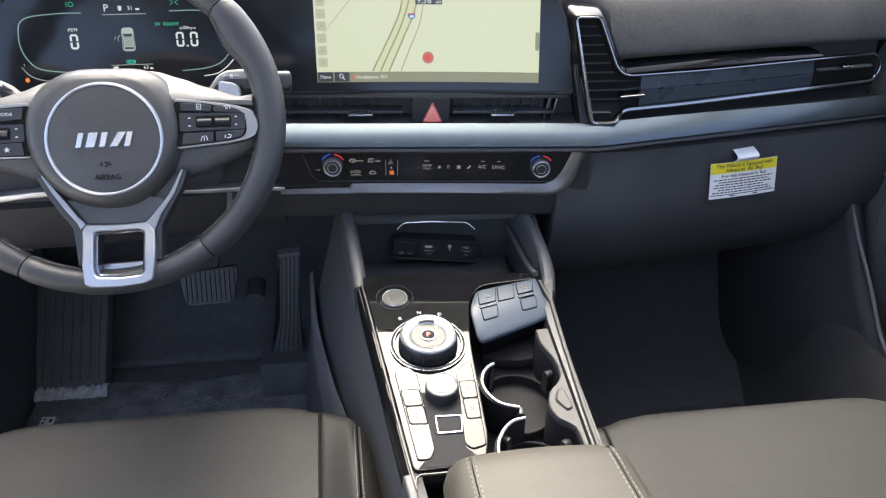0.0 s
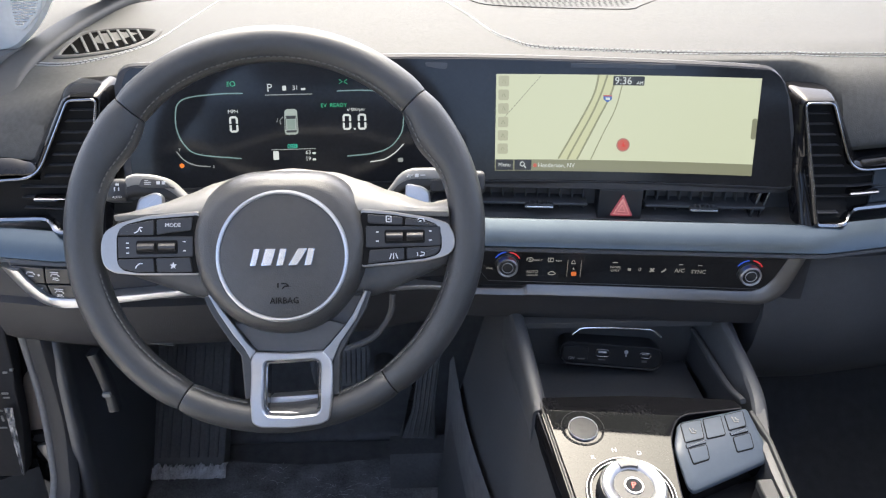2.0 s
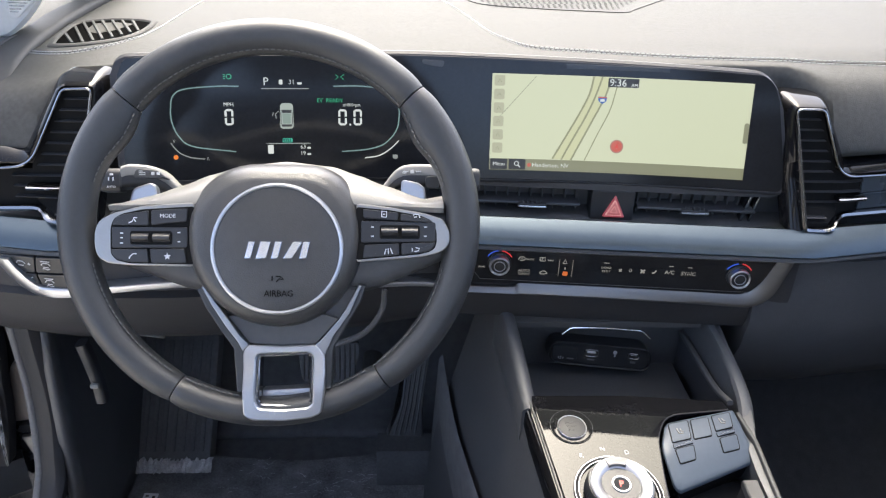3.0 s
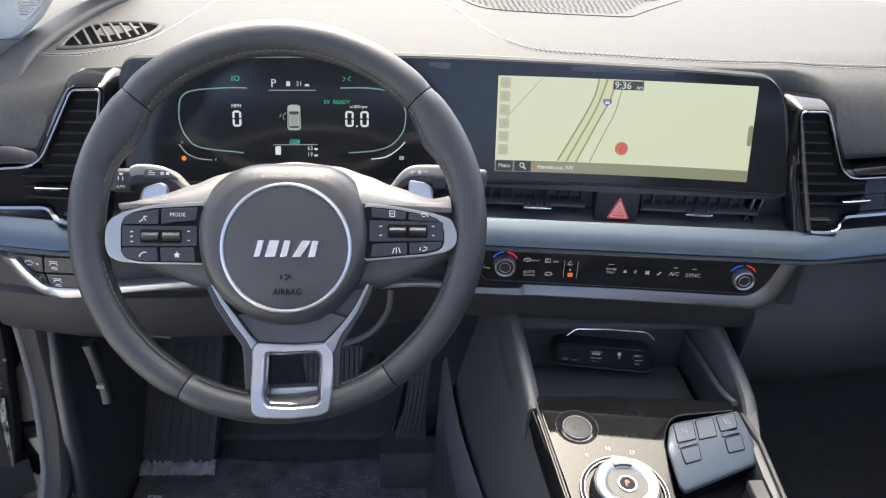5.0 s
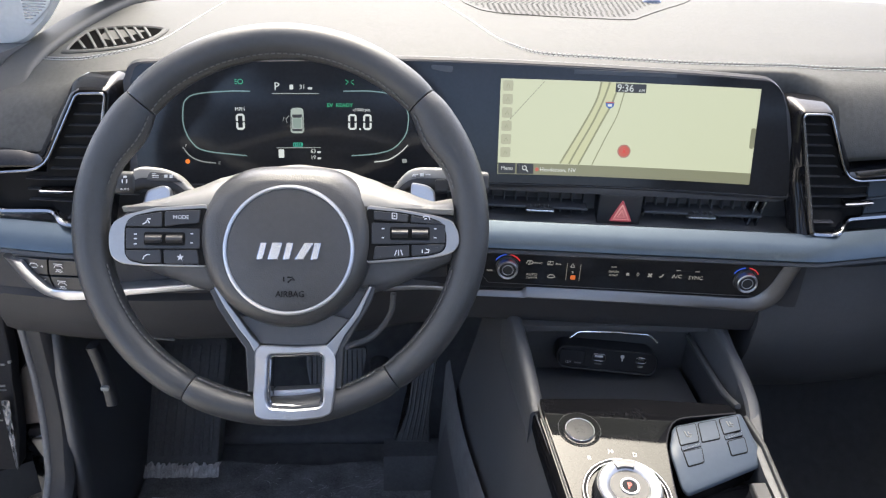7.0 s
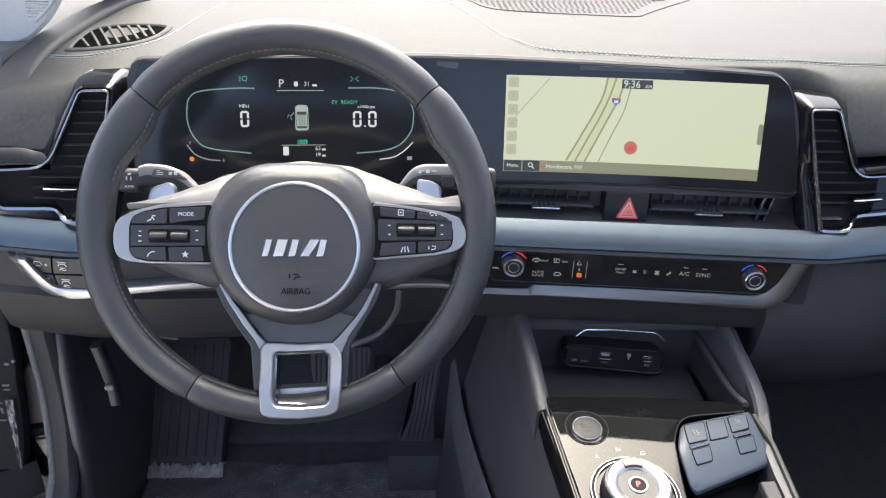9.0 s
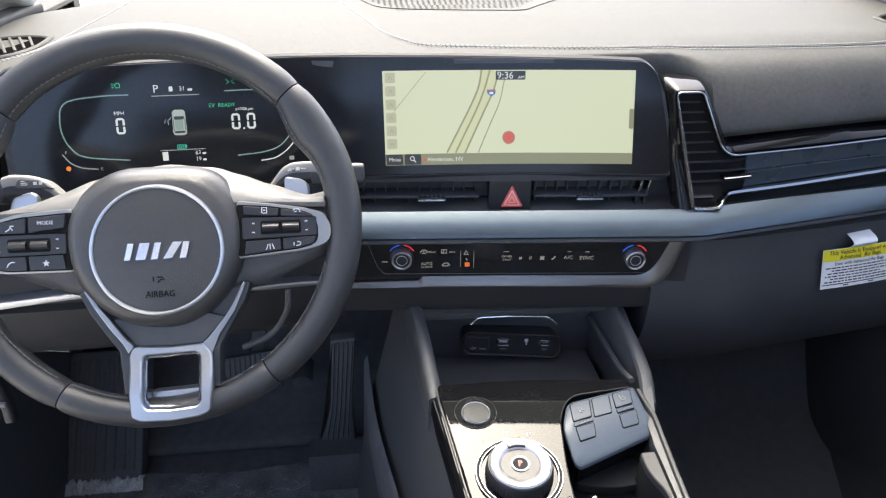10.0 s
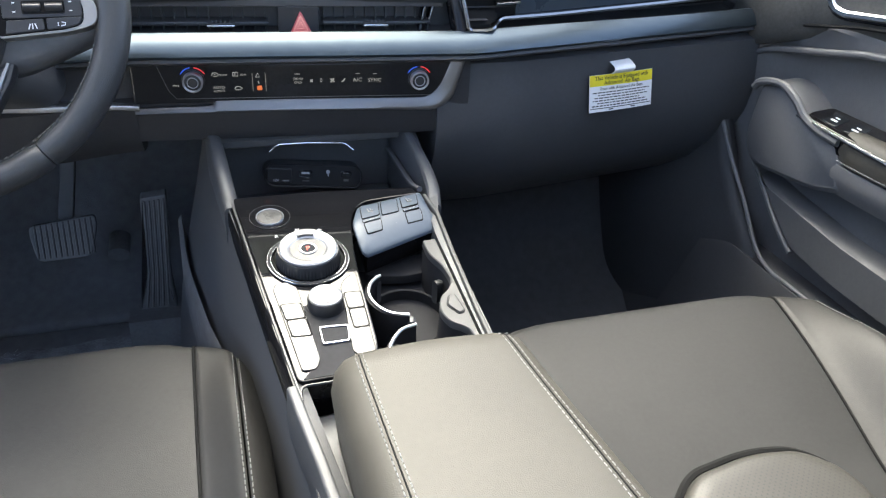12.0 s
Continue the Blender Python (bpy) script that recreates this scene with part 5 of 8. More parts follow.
slab(bm, rpoly([(-0.0640, 0.6425), (0.0030, 0.6440), (-0.0128, 0.6640), (-0.0088, 0.7400), (-0.0498, 0.7400), (-0.0448, 0.6640)], 0.002, 3), CF, -0.002, 0.0007, 0.0003)
part("trough_floor", bm, CUP, console)

# seat switch block on the passenger side
TR = [(0.0240, 0.866), (0.0372, 0.8995), (0.1195, 0.9180), (0.1282, 0.866), (0.1262, 0.8585), (0.0330, 0.8205), (0.0275, 0.826)]


def block_drop(x, y):
    """The block's top rolls down towards its rear edge."""
    d = ((y - 0.8225) * 0.098 - (x - 0.0295) * 0.0425) / 0.1068
    return 0.003 - 0.0115 * max(0.0, 1 - d / 0.05) ** 2


def BLF(x, y, c=0.0):
    return CF(x, y, block_drop(x, y) + c)


bm = bmesh.new()
tray = rpoly(TR, [0.012, 0.008, 0.004, 0.008, 0.006, 0.005, 0.004], 4)
mid = Vector((0.078, 0.868))
rings = [[BLF(p[0], p[1], c) for p in inset(tray, d)] for d, c in ((0.0010, -0.0050), (0.0, -0.0035), (0.0006, -0.0010), (0.0022, 0.0))]
top = [Vector(p) for p in inset(tray, 0.0022)]
rings += [[BLF(*p.lerp(mid, k)) for p in top] for k in (0.15, 0.3, 0.45, 0.6, 0.75, 0.9)]
loft(bm, rings)
block = part("seat_switch_block", bm, BLOCK, console, "satin blue-black seat heater switch block")
bm = bmesh.new()
loft(bm, [[BLF(p[0], p[1], c) for p in inset(tray, d)] for d, c in ((0.006, -0.034), (0.0030, -0.012), (0.0016, -0.0050), (0.0020, -0.0045))])
part("block_skirt", bm, PIANO, block, "glossy black underside of the block")
SEAT_KEYS = ([(0.0391, 0.8971), (0.0634, 0.9025), (0.0598, 0.8773), (0.0369, 0.8712)], [(0.0371, 0.8698), (0.0600, 0.8759), (0.0600, 0.8718), (0.0370, 0.8650)], [(0.0374, 0.8643), (0.0602, 0.8705), (0.0585, 0.8535), (0.0390, 0.8474)], [(0.0653, 0.9025), (0.0872, 0.9072), (0.0843, 0.8816), (0.0619, 0.8760)],
        [(0.0906, 0.9079), (0.1138, 0.9135), (0.1110, 0.8931), (0.0891, 0.8866)], [(0.0893, 0.8852), (0.1112, 0.8917), (0.1109, 0.8869), (0.0896, 0.8805)], [(0.0905, 0.8792), (0.1124, 0.8857), (0.1114, 0.8683), (0.0905, 0.8624)])
for k, q in enumerate(SEAT_KEYS):
    r, gap = (0.0008, 0.0005) if k in (1, 5) else (0.0028, 0.0010)
    bm = bmesh.new()
    ringslab(bm, rpoly(q, r, 4), inset(rpoly(q, r, 4), gap), BLF, -0.002, 0.0008, 0.0001)
    part("key_gap", bm, SEAM, block)
    bm = bmesh.new()
    slab(bm, inset(rpoly(q, r, 4), gap * 0.9), BLF, -0.002, 0.0011, gap * 0.3)
    part("indicator" if k in (1, 5) else "seat_key", bm, BLOCK, block)
for x, y in ((0.0500, 0.8868), (0.1010, 0.9008)):
    bm = bmesh.new()
    stroke(bm, BLF, [(x - 0.003, y + 0.0035), (x - 0.002, y - 0.003), (x + 0.0025, y - 0.003)], 0.0012, 0.0, 0.0015)
    stroke(bm, BLF, [(x + 0.0005, y + 0.003), (x + 0.001, y - 0.0005), (x + 0.0035, y - 0.0005)], 0.0010, 0.0, 0.0015)
    part("seat_symbol", bm, STITCH, block)

# cup holders
bm = bmesh.new()
slab(bm, [(0.014, 0.612), (0.1205, 0.612), (0.1225, 0.86), (0.020, 0.86)], CF, -0.075, -0.066, 0.001)
part("cup_floor", bm, CUP, console)
ARCS = ([(0.0400, 0.7860, 0), (0.0330, 0.7815, 0), (0.0255, 0.7720, 0), (0.0216, 0.7565, 0), (0.0261, 0.7394, 0), (0.0375, 0.7260, 0), (0.0560, 0.7192, 0)], [(0.0590, 0.7044, 0), (0.0427, 0.6997, 0), (0.0300, 0.6860, 0), (0.0228, 0.6707, 0), (0.0215, 0.6550, 0)])
for (cx, cy, r), arc in zip(((0.0660, 0.7600, 0.0455), (0.0635, 0.6620, 0.0430)), ARCS):
    bm = bmesh.new()
    n = 48
    ringslab(bm, circle(cx, cy, r, n), circle(cx, cy, r - 0.003, n), CF, -0.068, -0.052, 0.001)
    cp = part("cup_holder", bm, CUP, console, "deep black cup holder")
    bm = bmesh.new()
    tube(bm, [CF(p.x, p.y, -0.0115) for p in spline(arc, 6)], 0.0018, 7, (0, -0.13, 1))
    part("bright_rim", bm, SILVER, cp, "thin bright rim")
    bm = bmesh.new()
    loft(bm, [[CF(p.x, p.y, -0.0115), CF(p.x - 0.004, p.y, -0.013), CF(p.x - 0.002, p.y, -0.060), CF(p.x + 0.003, p.y, -0.060)] for p in spline(arc, 6)])
    part("cup_wall", bm, CUP, cp)
    for a in (20, 140, 260):
        bm = bmesh.new()
        f = fr(CF(cx + (r - 0.004) * math.cos(radians(a)), cy + (r - 0.004) * math.sin(radians(a)), -0.030), (-math.sin(radians(a)), math.cos(radians(a)), 0), (0, 0, 1))
        slab(bm, rrect(-0.005, -0.018, 0.005, 0.010, 0.004, 3), f, -0.006, 0.004, 0.003)
        part("cup_finger", bm, KEY, cp)
# deck round the cups, on the passenger side
bm = bmesh.new()
inner_edge = [(p.x, p.y) for p in spline([(0.1000, 0.8300, 0), (0.1000, 0.8120, 0), (0.1030, 0.7990, 0), (0.1095, 0.782, 0), (0.1115, 0.759, 0), (0.104, 0.744, 0), (0.093, 0.733, 0), (0.0872, 0.714, 0), (0.0922, 0.696, 0), (0.1035, 0.686, 0), (0.1095, 0.672, 0), (0.1110, 0.615, 0)], 4)]
loft(bm, [[CF(x, y, -0.014), CF(x, y, -0.0062), CF(min(x + 0.0012, 0.1142), y, -0.0050), CF(0.1145, y, -0.0046), CF(0.1155, y, -0.0075), CF(0.1155, y, -0.014)] for x, y in inner_edge])
part("cup_deck", bm, DECK, console, "satin grey deck beside the cup holders")
bm = bmesh.new()
loft(bm, [[CF(x + 0.001, y, -0.066), CF(x + 0.001, y, -0.0145), CF(0.1155, y, -0.0145), CF(0.1155, y, -0.066)] for x, y in inner_edge])
part("deck_wall", bm, CUP, console)
bm = bmesh.new()
slab(bm, rpoly([(0.036, 0.845), (0.126, 0.864), (0.121, 0.826), (0.080, 0.822), (0.052, 0.826), (0.036, 0.832)], 0.004, 3), CF, -0.06, -0.048, 0.002)
part("cup_apron", bm, CUP, console)
bm = bmesh.new()
sweep(bm, [CF(x, y, 0.0) for x, y in [(0.1245, 0.915), (0.1300, 0.875), (0.1262, 0.80), (0.1232, 0.70), (0.1228, 0.56), (0.1228, 0.45)]], rrect(-0.0024, -0.008, 0.0024, 0.0010, 0.0015, 3))
part("side_rail", bm, DECK, console, "satin grey console rail")
bm = bmesh.new()
slab(bm, rpoly([(0.1012, 0.7315), (0.1075, 0.7340), (0.1106, 0.7065), (0.1048, 0.7040), (0.0962, 0.7185)], 0.0025, 3), CF, -0.006, -0.0025, 0.001)
rb = part("release_button", bm, DECK, console)
bm = bmesh.new()
button_edge = rpoly([(0.1012, 0.7315), (0.1075, 0.7340), (0.1106, 0.7065), (0.1048, 0.7040), (0.0962, 0.7185)], 0.0025, 3)
ringslab(bm, inset(button_edge, -0.0014), button_edge, CF, -0.006, -0.0042, 0.0002)
part("button_gap", bm, CUP, rb)
bm = bmesh.new()
slab(bm, [(-0.075, 0.25), (0.121, 0.25), (0.121, 0.615), (0.014, 0.615), (0.006, 0.636), (-0.066, 0.632)], W, 0.38, 0.497, 0.003)
part("bin_top", bm, CBOX, console)
bm = bmesh.new()
sweep(bm, [Vector(p) for p in ((-0.075, 0.635, 0.533), (-0.070, 0.60, 0.529), (-0.0625, 0.55, 0.524), (-0.053, 0.47, 0.518), (-0.050, 0.30, 0.51))], rrect(-0.005, -0.06, 0.005, 0.002, 0.003, 4))
part("bin_edge", bm, CBOX, console)

# ---- armrest ----
armrest = thing("armrest", (0.042, 0.4, 0.47), "padded leather armrest lid with twin stitching on the console", "armrest")
bm = bmesh.new()
rings = []
for i in range(41):
    t = i / 40
    y = lerp(0.614, 0.08, t)
    d = max(0.0, 1 - (0.614 - y) / 0.030)
    drop = 0.045 * (1 - math.sqrt(max(0, 1 - d * d)))
    nar = 0.012 * (1 - math.sqrt(max(0, 1 - d * d)))
    x0, x1 = -0.0385 + nar + 0.05 * max(0, 0.6 - y) * 0.25, 0.1185 - nar + 0.075 * max(0, 0.6 - y)
    zt = 0.5965 + 0.012 * step(y, 0.6, 0.3) - drop
    base = min(zt - 0.004, 0.505)
    top = [(x0 - 0.004, base), (x0 - 0.009, zt - 0.036), (x0 - 0.005, zt - 0.016), (x0 + 0.003, zt - 0.0055), (x0 + 0.012, zt - 0.0016)]
    mid = [(lerp(x0 + 0.016, x1 - 0.016, k / 8), zt - 0.0006 + 0.0035 * math.sin(math.pi * k / 8)) for k in range(9)]
    rings.append([(x, y, z) for x, z in top + mid + [(x1 - (a - x0), z) for a, z in top[::-1]]])
loft(bm, rings)
part("cushion", bm, LEATHER, armrest)
for sx in (0, 1):
    bm, bs = bmesh.new(), bmesh.new()
    for off in (0.0, 0.0065):
        pts = []
        for i in range(36):
            y = lerp(0.606, 0.09, i / 35)
            d = max(0.0, 1 - (0.614 - y) / 0.030)
            drop = 0.045 * (1 - math.sqrt(max(0, 1 - d * d)))
            nar = 0.012 * (1 - math.sqrt(max(0, 1 - d * d)))
            x0, x1 = -0.0385 + nar + 0.05 * max(0, 0.6 - y) * 0.25, 0.1185 - nar + 0.075 * max(0, 0.6 - y)
            zt = 0.5965 + 0.012 * step(y, 0.6, 0.3) - drop
            pts.append(Vector(((x0 + 0.0115 + off) if sx == 0 else (x1 - 0.0115 - off), y, zt - 0.0012 + off * 0.12)))
        stitches(bs, pts, 0.0058, 0.0038, 0.00055)
        if off == 0:
            tube(bm, [p + Vector(((0.0033 if sx == 0 else -0.0033), 0, 0.0005)) for p in pts], 0.0007, 5)
    part("seam", bm, SEAM, armrest)
    part("stitching", bs, STITCH, armrest, "pale twin stitching", kind="stuff")
# ---- climate panel ----
SF = fr((0, 1.0392, 0), (0.9966, -0.0824, 0), (0, 0, 1))
climate = thing("climate_panel", (0, 1.04, 0.655), "black touch climate control panel with two knobs", "climate control")
bm = bmesh.new()
slab(bm, rpoly([(-0.205, 0.7015), (0.1935, 0.7015), (0.1700, 0.6540), (-0.205, 0.6540)], [0.002, 0.004, 0.012, 0.002], 5), SF, -0.012, 0.0, 0.0015)
part("touch_panel", bm, GLASS_BLACK, climate, "glossy black touch panel")
bm = bmesh.new()
stroke(bm, SF, [(-0.1745, 0.7015), (-0.1640, 0.6700), (-0.1560, 0.6600), (0.1640, 0.6575)], 0.0006, 0.0, 0.0005)
part("panel_crease", bm, RAIL, climate)
bm = bmesh.new()
inner_line = bend([(-0.206, 0.6493), (-0.1150, 0.6510), (-0.1100, 0.6563), (-0.0130, 0.6563), (0.0897, 0.6550), (0.1590, 0.6540), (0.1745, 0.6690), (0.1875, 0.7020)], [0.002, 0.002, 0.02, 0.02, 0.014, 0.012])
outer_line = bend([(-0.206, 0.6425), (-0.1120, 0.6426), (-0.1080, 0.6426), (-0.0110, 0.6421), (0.0921, 0.6403), (0.1715, 0.6375), (0.1915, 0.6540), (0.2050, 0.7020)], [0.002, 0.002, 0.02, 0.02, 0.014, 0.012])
loft(bm, [[SF(*Vector(p).lerp(Vector(q), t), c) for t, c in ((0, -0.010), (0, 0.0010), (0.10, 0.0020), (0.30, 0.0034), (0.60, 0.0052), (0.82, 0.0060), (0.94, 0.0052), (1.0, 0.0030), (1.0, -0.010))] for p, q in zip(inner_line, outer_line)])
part("silver_bezel", bm, mat("satin_grey_bezel", (0.20, 0.20, 0.205), 0.34, metal=0.9, var=0.05, scale=40), climate, "satin silver lower bezel")
for kx, kz in ((-0.1343, 0.6825), (0.1455, 0.6792)):
    bm = bmesh.new()
    lathe(bm, SF, kx, kz, [(0.0138, -0.001), (0.0138, 0.0015), (0.0128, 0.0020)], 44)
    kn = part("temperature_knob", bm, KEY, climate, "chrome-ringed temperature knob")
    bm = bmesh.new()
    ringslab(bm, circle(kx, kz, 0.0120, 44), circle(kx, kz, 0.0098, 44), SF, 0.0, 0.0110, 0.0012)
    part("knob_ring", bm, SILVER, kn)
    bm = bmesh.new()
    lathe(bm, SF, kx, kz, [(0.0099, 0.0), (0.0097, 0.0085), (0.0078, 0.0094), (0.002, 0.0095)], 40)
    part("knob_cap", bm, KEY, kn)
    bm = bmesh.new()
    ringslab(bm, circle(kx, kz, 0.0068, 36), circle(kx, kz, 0.0058, 36), SF, 0.0085, 0.0099, 0.0003)
    part("cap_ring", bm, SILVER, kn)
    for a0, a1, mt in ((98, 150, glowing("cool_blue", (0.03, 0.10, 0.75))), (30, 82, glowing("warm_red", (0.80, 0.04, 0.05)))):
        bm = bmesh.new()
        stroke(bm, SF, [(kx + 0.0162 * math.cos(radians(a)), kz + 0.0162 * math.sin(radians(a))) for a in range(a0, a1 + 1, 4)], 0.0013, 0.0, 0.0006)
        part("temperature_arc", bm, mt, kn)
ICON = glowing("icon_white", (0.42, 0.40, 0.38), 0.8)


def icon(nm, shapes, mt=ICON):
    bm = bmesh.new()
    for w, pts in shapes:
        stroke(bm, SF, pts, w, 0.0, 0.0005)
    part(nm, bm, mt, climate)


icon("front_defrost", [(0.0010, [(-0.1125, 0.6880), (-0.1105, 0.6915), (-0.1065, 0.6920), (-0.1040, 0.6895), (-0.1060, 0.6875), (-0.1100, 0.6870)]), (0.0008, [(-0.1090, 0.6890), (-0.1075, 0.6905)])])
icon("rear_defrost", [(0.0009, [(-0.0870, 0.6875), (-0.0870, 0.6920), (-0.0810, 0.6920), (-0.0810, 0.6875), (-0.0870, 0.6875)]), (0.0008, [(-0.0850, 0.6885), (-0.0840, 0.6910)])])
icon("recirculation", [(0.0009, [(-0.0860, 0.6715), (-0.0835, 0.6740), (-0.0800, 0.6740), (-0.0770, 0.6715), (-0.0800, 0.6700), (-0.0850, 0.6700), (-0.0860, 0.6715)])])
icon("air_path", [(0.0016, [(0.0500, 0.6815), (0.0480, 0.6785), (0.0455, 0.6775)])])
for x, z1, z0 in ((-0.0640, 0.6905, 0.6680), (-0.0482, 0.6900, 0.6675)):
    icon("divider", [(0.0007, [(x, z1), (x, z0)])], glowing("faint_white", (0.22, 0.20, 0.18)))
icon("seat_symbol", [(0.0009, [(-0.0600, 0.6855), (-0.0575, 0.6905), (-0.0550, 0.6855), (-0.0600, 0.6855)]), (0.0016, [(-0.0570, 0.6800), (-0.0565, 0.6775)])])
icon("fan_low", [(0.0016, [(0.0065, 0.6810), (0.0095, 0.6780)]), (0.0016, [(0.0065, 0.6780), (0.0095, 0.6810)])])
icon("fan_high", [(0.0018, [(0.0320, 0.6818), (0.0365, 0.6772)]), (0.0018, [(0.0320, 0.6772), (0.0365, 0.6818)])])
for x0, x1, z in ((-0.0125, -0.0060, 0.6885), (0.0640, 0.0690, 0.6878), (0.0860, 0.0910, 0.6872)):
    icon("status_mark", [(0.0007, [(x0, z), (x1, z)])])
bm = bmesh.new()
slab(bm, rrect(-0.0590, 0.6690, -0.0530, 0.6745, 0.001, 2), SF, 0.0, 0.0005, 0.0001)
part("seat_heat_lamp", bm, glowing("lamp_amber", (0.75, 0.16, 0.03)), climate)
for tx, sz, x, z in (("AUTO", 0.0050, -0.1047, 0.6732), ("CLIMATE", 0.0034, -0.1047, 0.6688), ("DRIVER", 0.0038, -0.0085, 0.6820), ("ONLY", 0.0038, -0.0085, 0.6775), ("0", 0.0070, 0.0200, 0.6797), ("A/C", 0.0070, 0.0660, 0.6795), ("SYNC", 0.0068, 0.0880, 0.6786), ("PWR", 0.0034, -0.1550, 0.6760), ("FRONT", 0.0030, -0.0985, 0.6888), ("REAR", 0.0030, -0.0745, 0.6886)):
    lettering("climate_lettering", tx, sz, SF, x, z, 0.0001, ICON, climate)

# ---- centre vents ----
VF = fr((0, 1.0905, 0), (0.9966, -0.0824, 0), (0, 0, 1))
# DUCT and DARKHOLE paint the darkness inside openings as near-black colour
DUCT = mat("opening_shade_black", (0.006, 0.006, 0.006), 0.9, spec=0.0)
SLAT = mat("vent_slat_black", (0.055, 0.057, 0.062), 0.35, var=0.1)
FIN = mat("vent_fin_grey", (0.034, 0.035, 0.038), 0.4, var=0.1, spec=0.3)
DARKHOLE = mat("duct_shade_black", (0.014, 0.014, 0.014), 0.8, spec=0.05)
vent = thing("center_air_vent", (0, 1.1, 0.717), "black centre air vents with silver sliders under the display", "air vent")
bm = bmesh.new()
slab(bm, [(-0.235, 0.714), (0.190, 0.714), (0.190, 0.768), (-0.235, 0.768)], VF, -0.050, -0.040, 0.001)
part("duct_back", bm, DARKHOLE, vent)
for z0, z1, c in ((0.7600, 0.7690, 0.006), (0.7120, 0.7185, 0.012)):
    bm = bmesh.new()
    slab(bm, [(-0.240, z0), (0.188, z0), (0.188, z1), (-0.240, z1)], VF, -0.05, c, 0.002)
    part("vent_frame", bm, SLAT, vent)
for x0, x1 in ((-0.222, -0.036), (0.032, 0.172)):
    for z, w in ((0.7395, 0.0036),):
        bm = bmesh.new()
        slab(bm, rrect(x0, z - w / 2, x1, z + w / 2, 0.0015, 3), VF, -0.030, 0.004, 0.0012)
        part("horizontal_slat", bm, SLAT, vent)
    n = int((x1 - x0) / 0.0135)
    for k in range(n + 1):
        x = lerp(x0 + 0.003, x1 - 0.003, k / n)
        bm = bmesh.new()
        slab(bm, [(x - 0.0009, 0.7185), (x + 0.0009, 0.7185), (x + 0.0009, 0.760), (x - 0.0009, 0.760)], VF, -0.040, -0.012, 0.0004)
        part("vertical_slat", bm, SLAT, vent)
for x0, x1 in ((-0.1100, -0.0765), (0.0835, 0.1160)):
    bm = bmesh.new()
    slab(bm, rrect(x0, 0.7368, x1, 0.7412, 0.0015, 3), VF, 0.0, 0.0085, 0.0012)
    tb = part("vent_slider", bm, KEY, vent)
    bm = bmesh.new()
    slab(bm, rrect(x0, 0.7362, x1, 0.7388, 0.001, 3), VF, 0.004, 0.0100, 0.0008)
    part("slider_trim", bm, CHROME, tb, "bright slider edge")
    bm = bmesh.new()
    for k in range(5):
        x = lerp(x0 + 0.006, x1 - 0.006, k / 4)
        slab(bm, [(x - 0.0012, 0.7412), (x + 0.0012, 0.7412), (x + 0.0008, 0.7440), (x - 0.0008, 0.7440)], VF, 0.003, 0.008, 0.0004)
    part("slider_ribs", bm, SLAT, tb, kind="stuff")
for q in ([(0.1560, 0.7185), (0.1595, 0.7185), (0.1680, 0.760), (0.1645, 0.760)], [(0.1665, 0.7185), (0.1690, 0.7185), (0.1775, 0.760), (0.1750, 0.760)]):
    bm = bmesh.new()
    slab(bm, q, VF, -0.03, -0.002, 0.0008)
    part("end_fin", bm, SMOKE, vent)
hazard = thing("hazard_switch", (0, 1.095, 0.7185), "red hazard light switch between the vents", "switch")
bm = bmesh.new()
slab(bm, rpoly([(-0.0240, 0.7185), (0.0275, 0.7185), (0.0275, 0.7605), (-0.0240, 0.7605)], 0.002, 2), VF, -0.03, 0.0055, 0.0015)
part("switch_plate", bm, KEY, hazard)
bm = bmesh.new()
HT = [(0.0040, 0.7555), (-0.0095, 0.7270), (0.0180, 0.7270)]
slab(bm, rpoly(HT, 0.003, 4), VF, 0.0, 0.0075, 0.001)
part("hazard_triangle", bm, glow("hazard_red", (0.55, 0.05, 0.07), 0.16, 0.1), hazard, "red triangle lens")
bm = bmesh.new()
for k, w in ((0.66, 0.0014), (0.30, 0.0012)):
    c = (0.0041, 0.7360)
    pts = [(c[0] + (p[0] - c[0]) * k, c[1] + (p[1] - c[1]) * k) for p in HT]
    stroke(bm, VF, pts + pts[:1], w, 0.007, 0.0079)
part("triangle_outline", bm, glowing("hazard_pink", (0.85, 0.45, 0.45)), hazard)


TRIM_BLUE = mat("blue_black_trim", (0.035, 0.046, 0.058), 0.28, var=0.1)


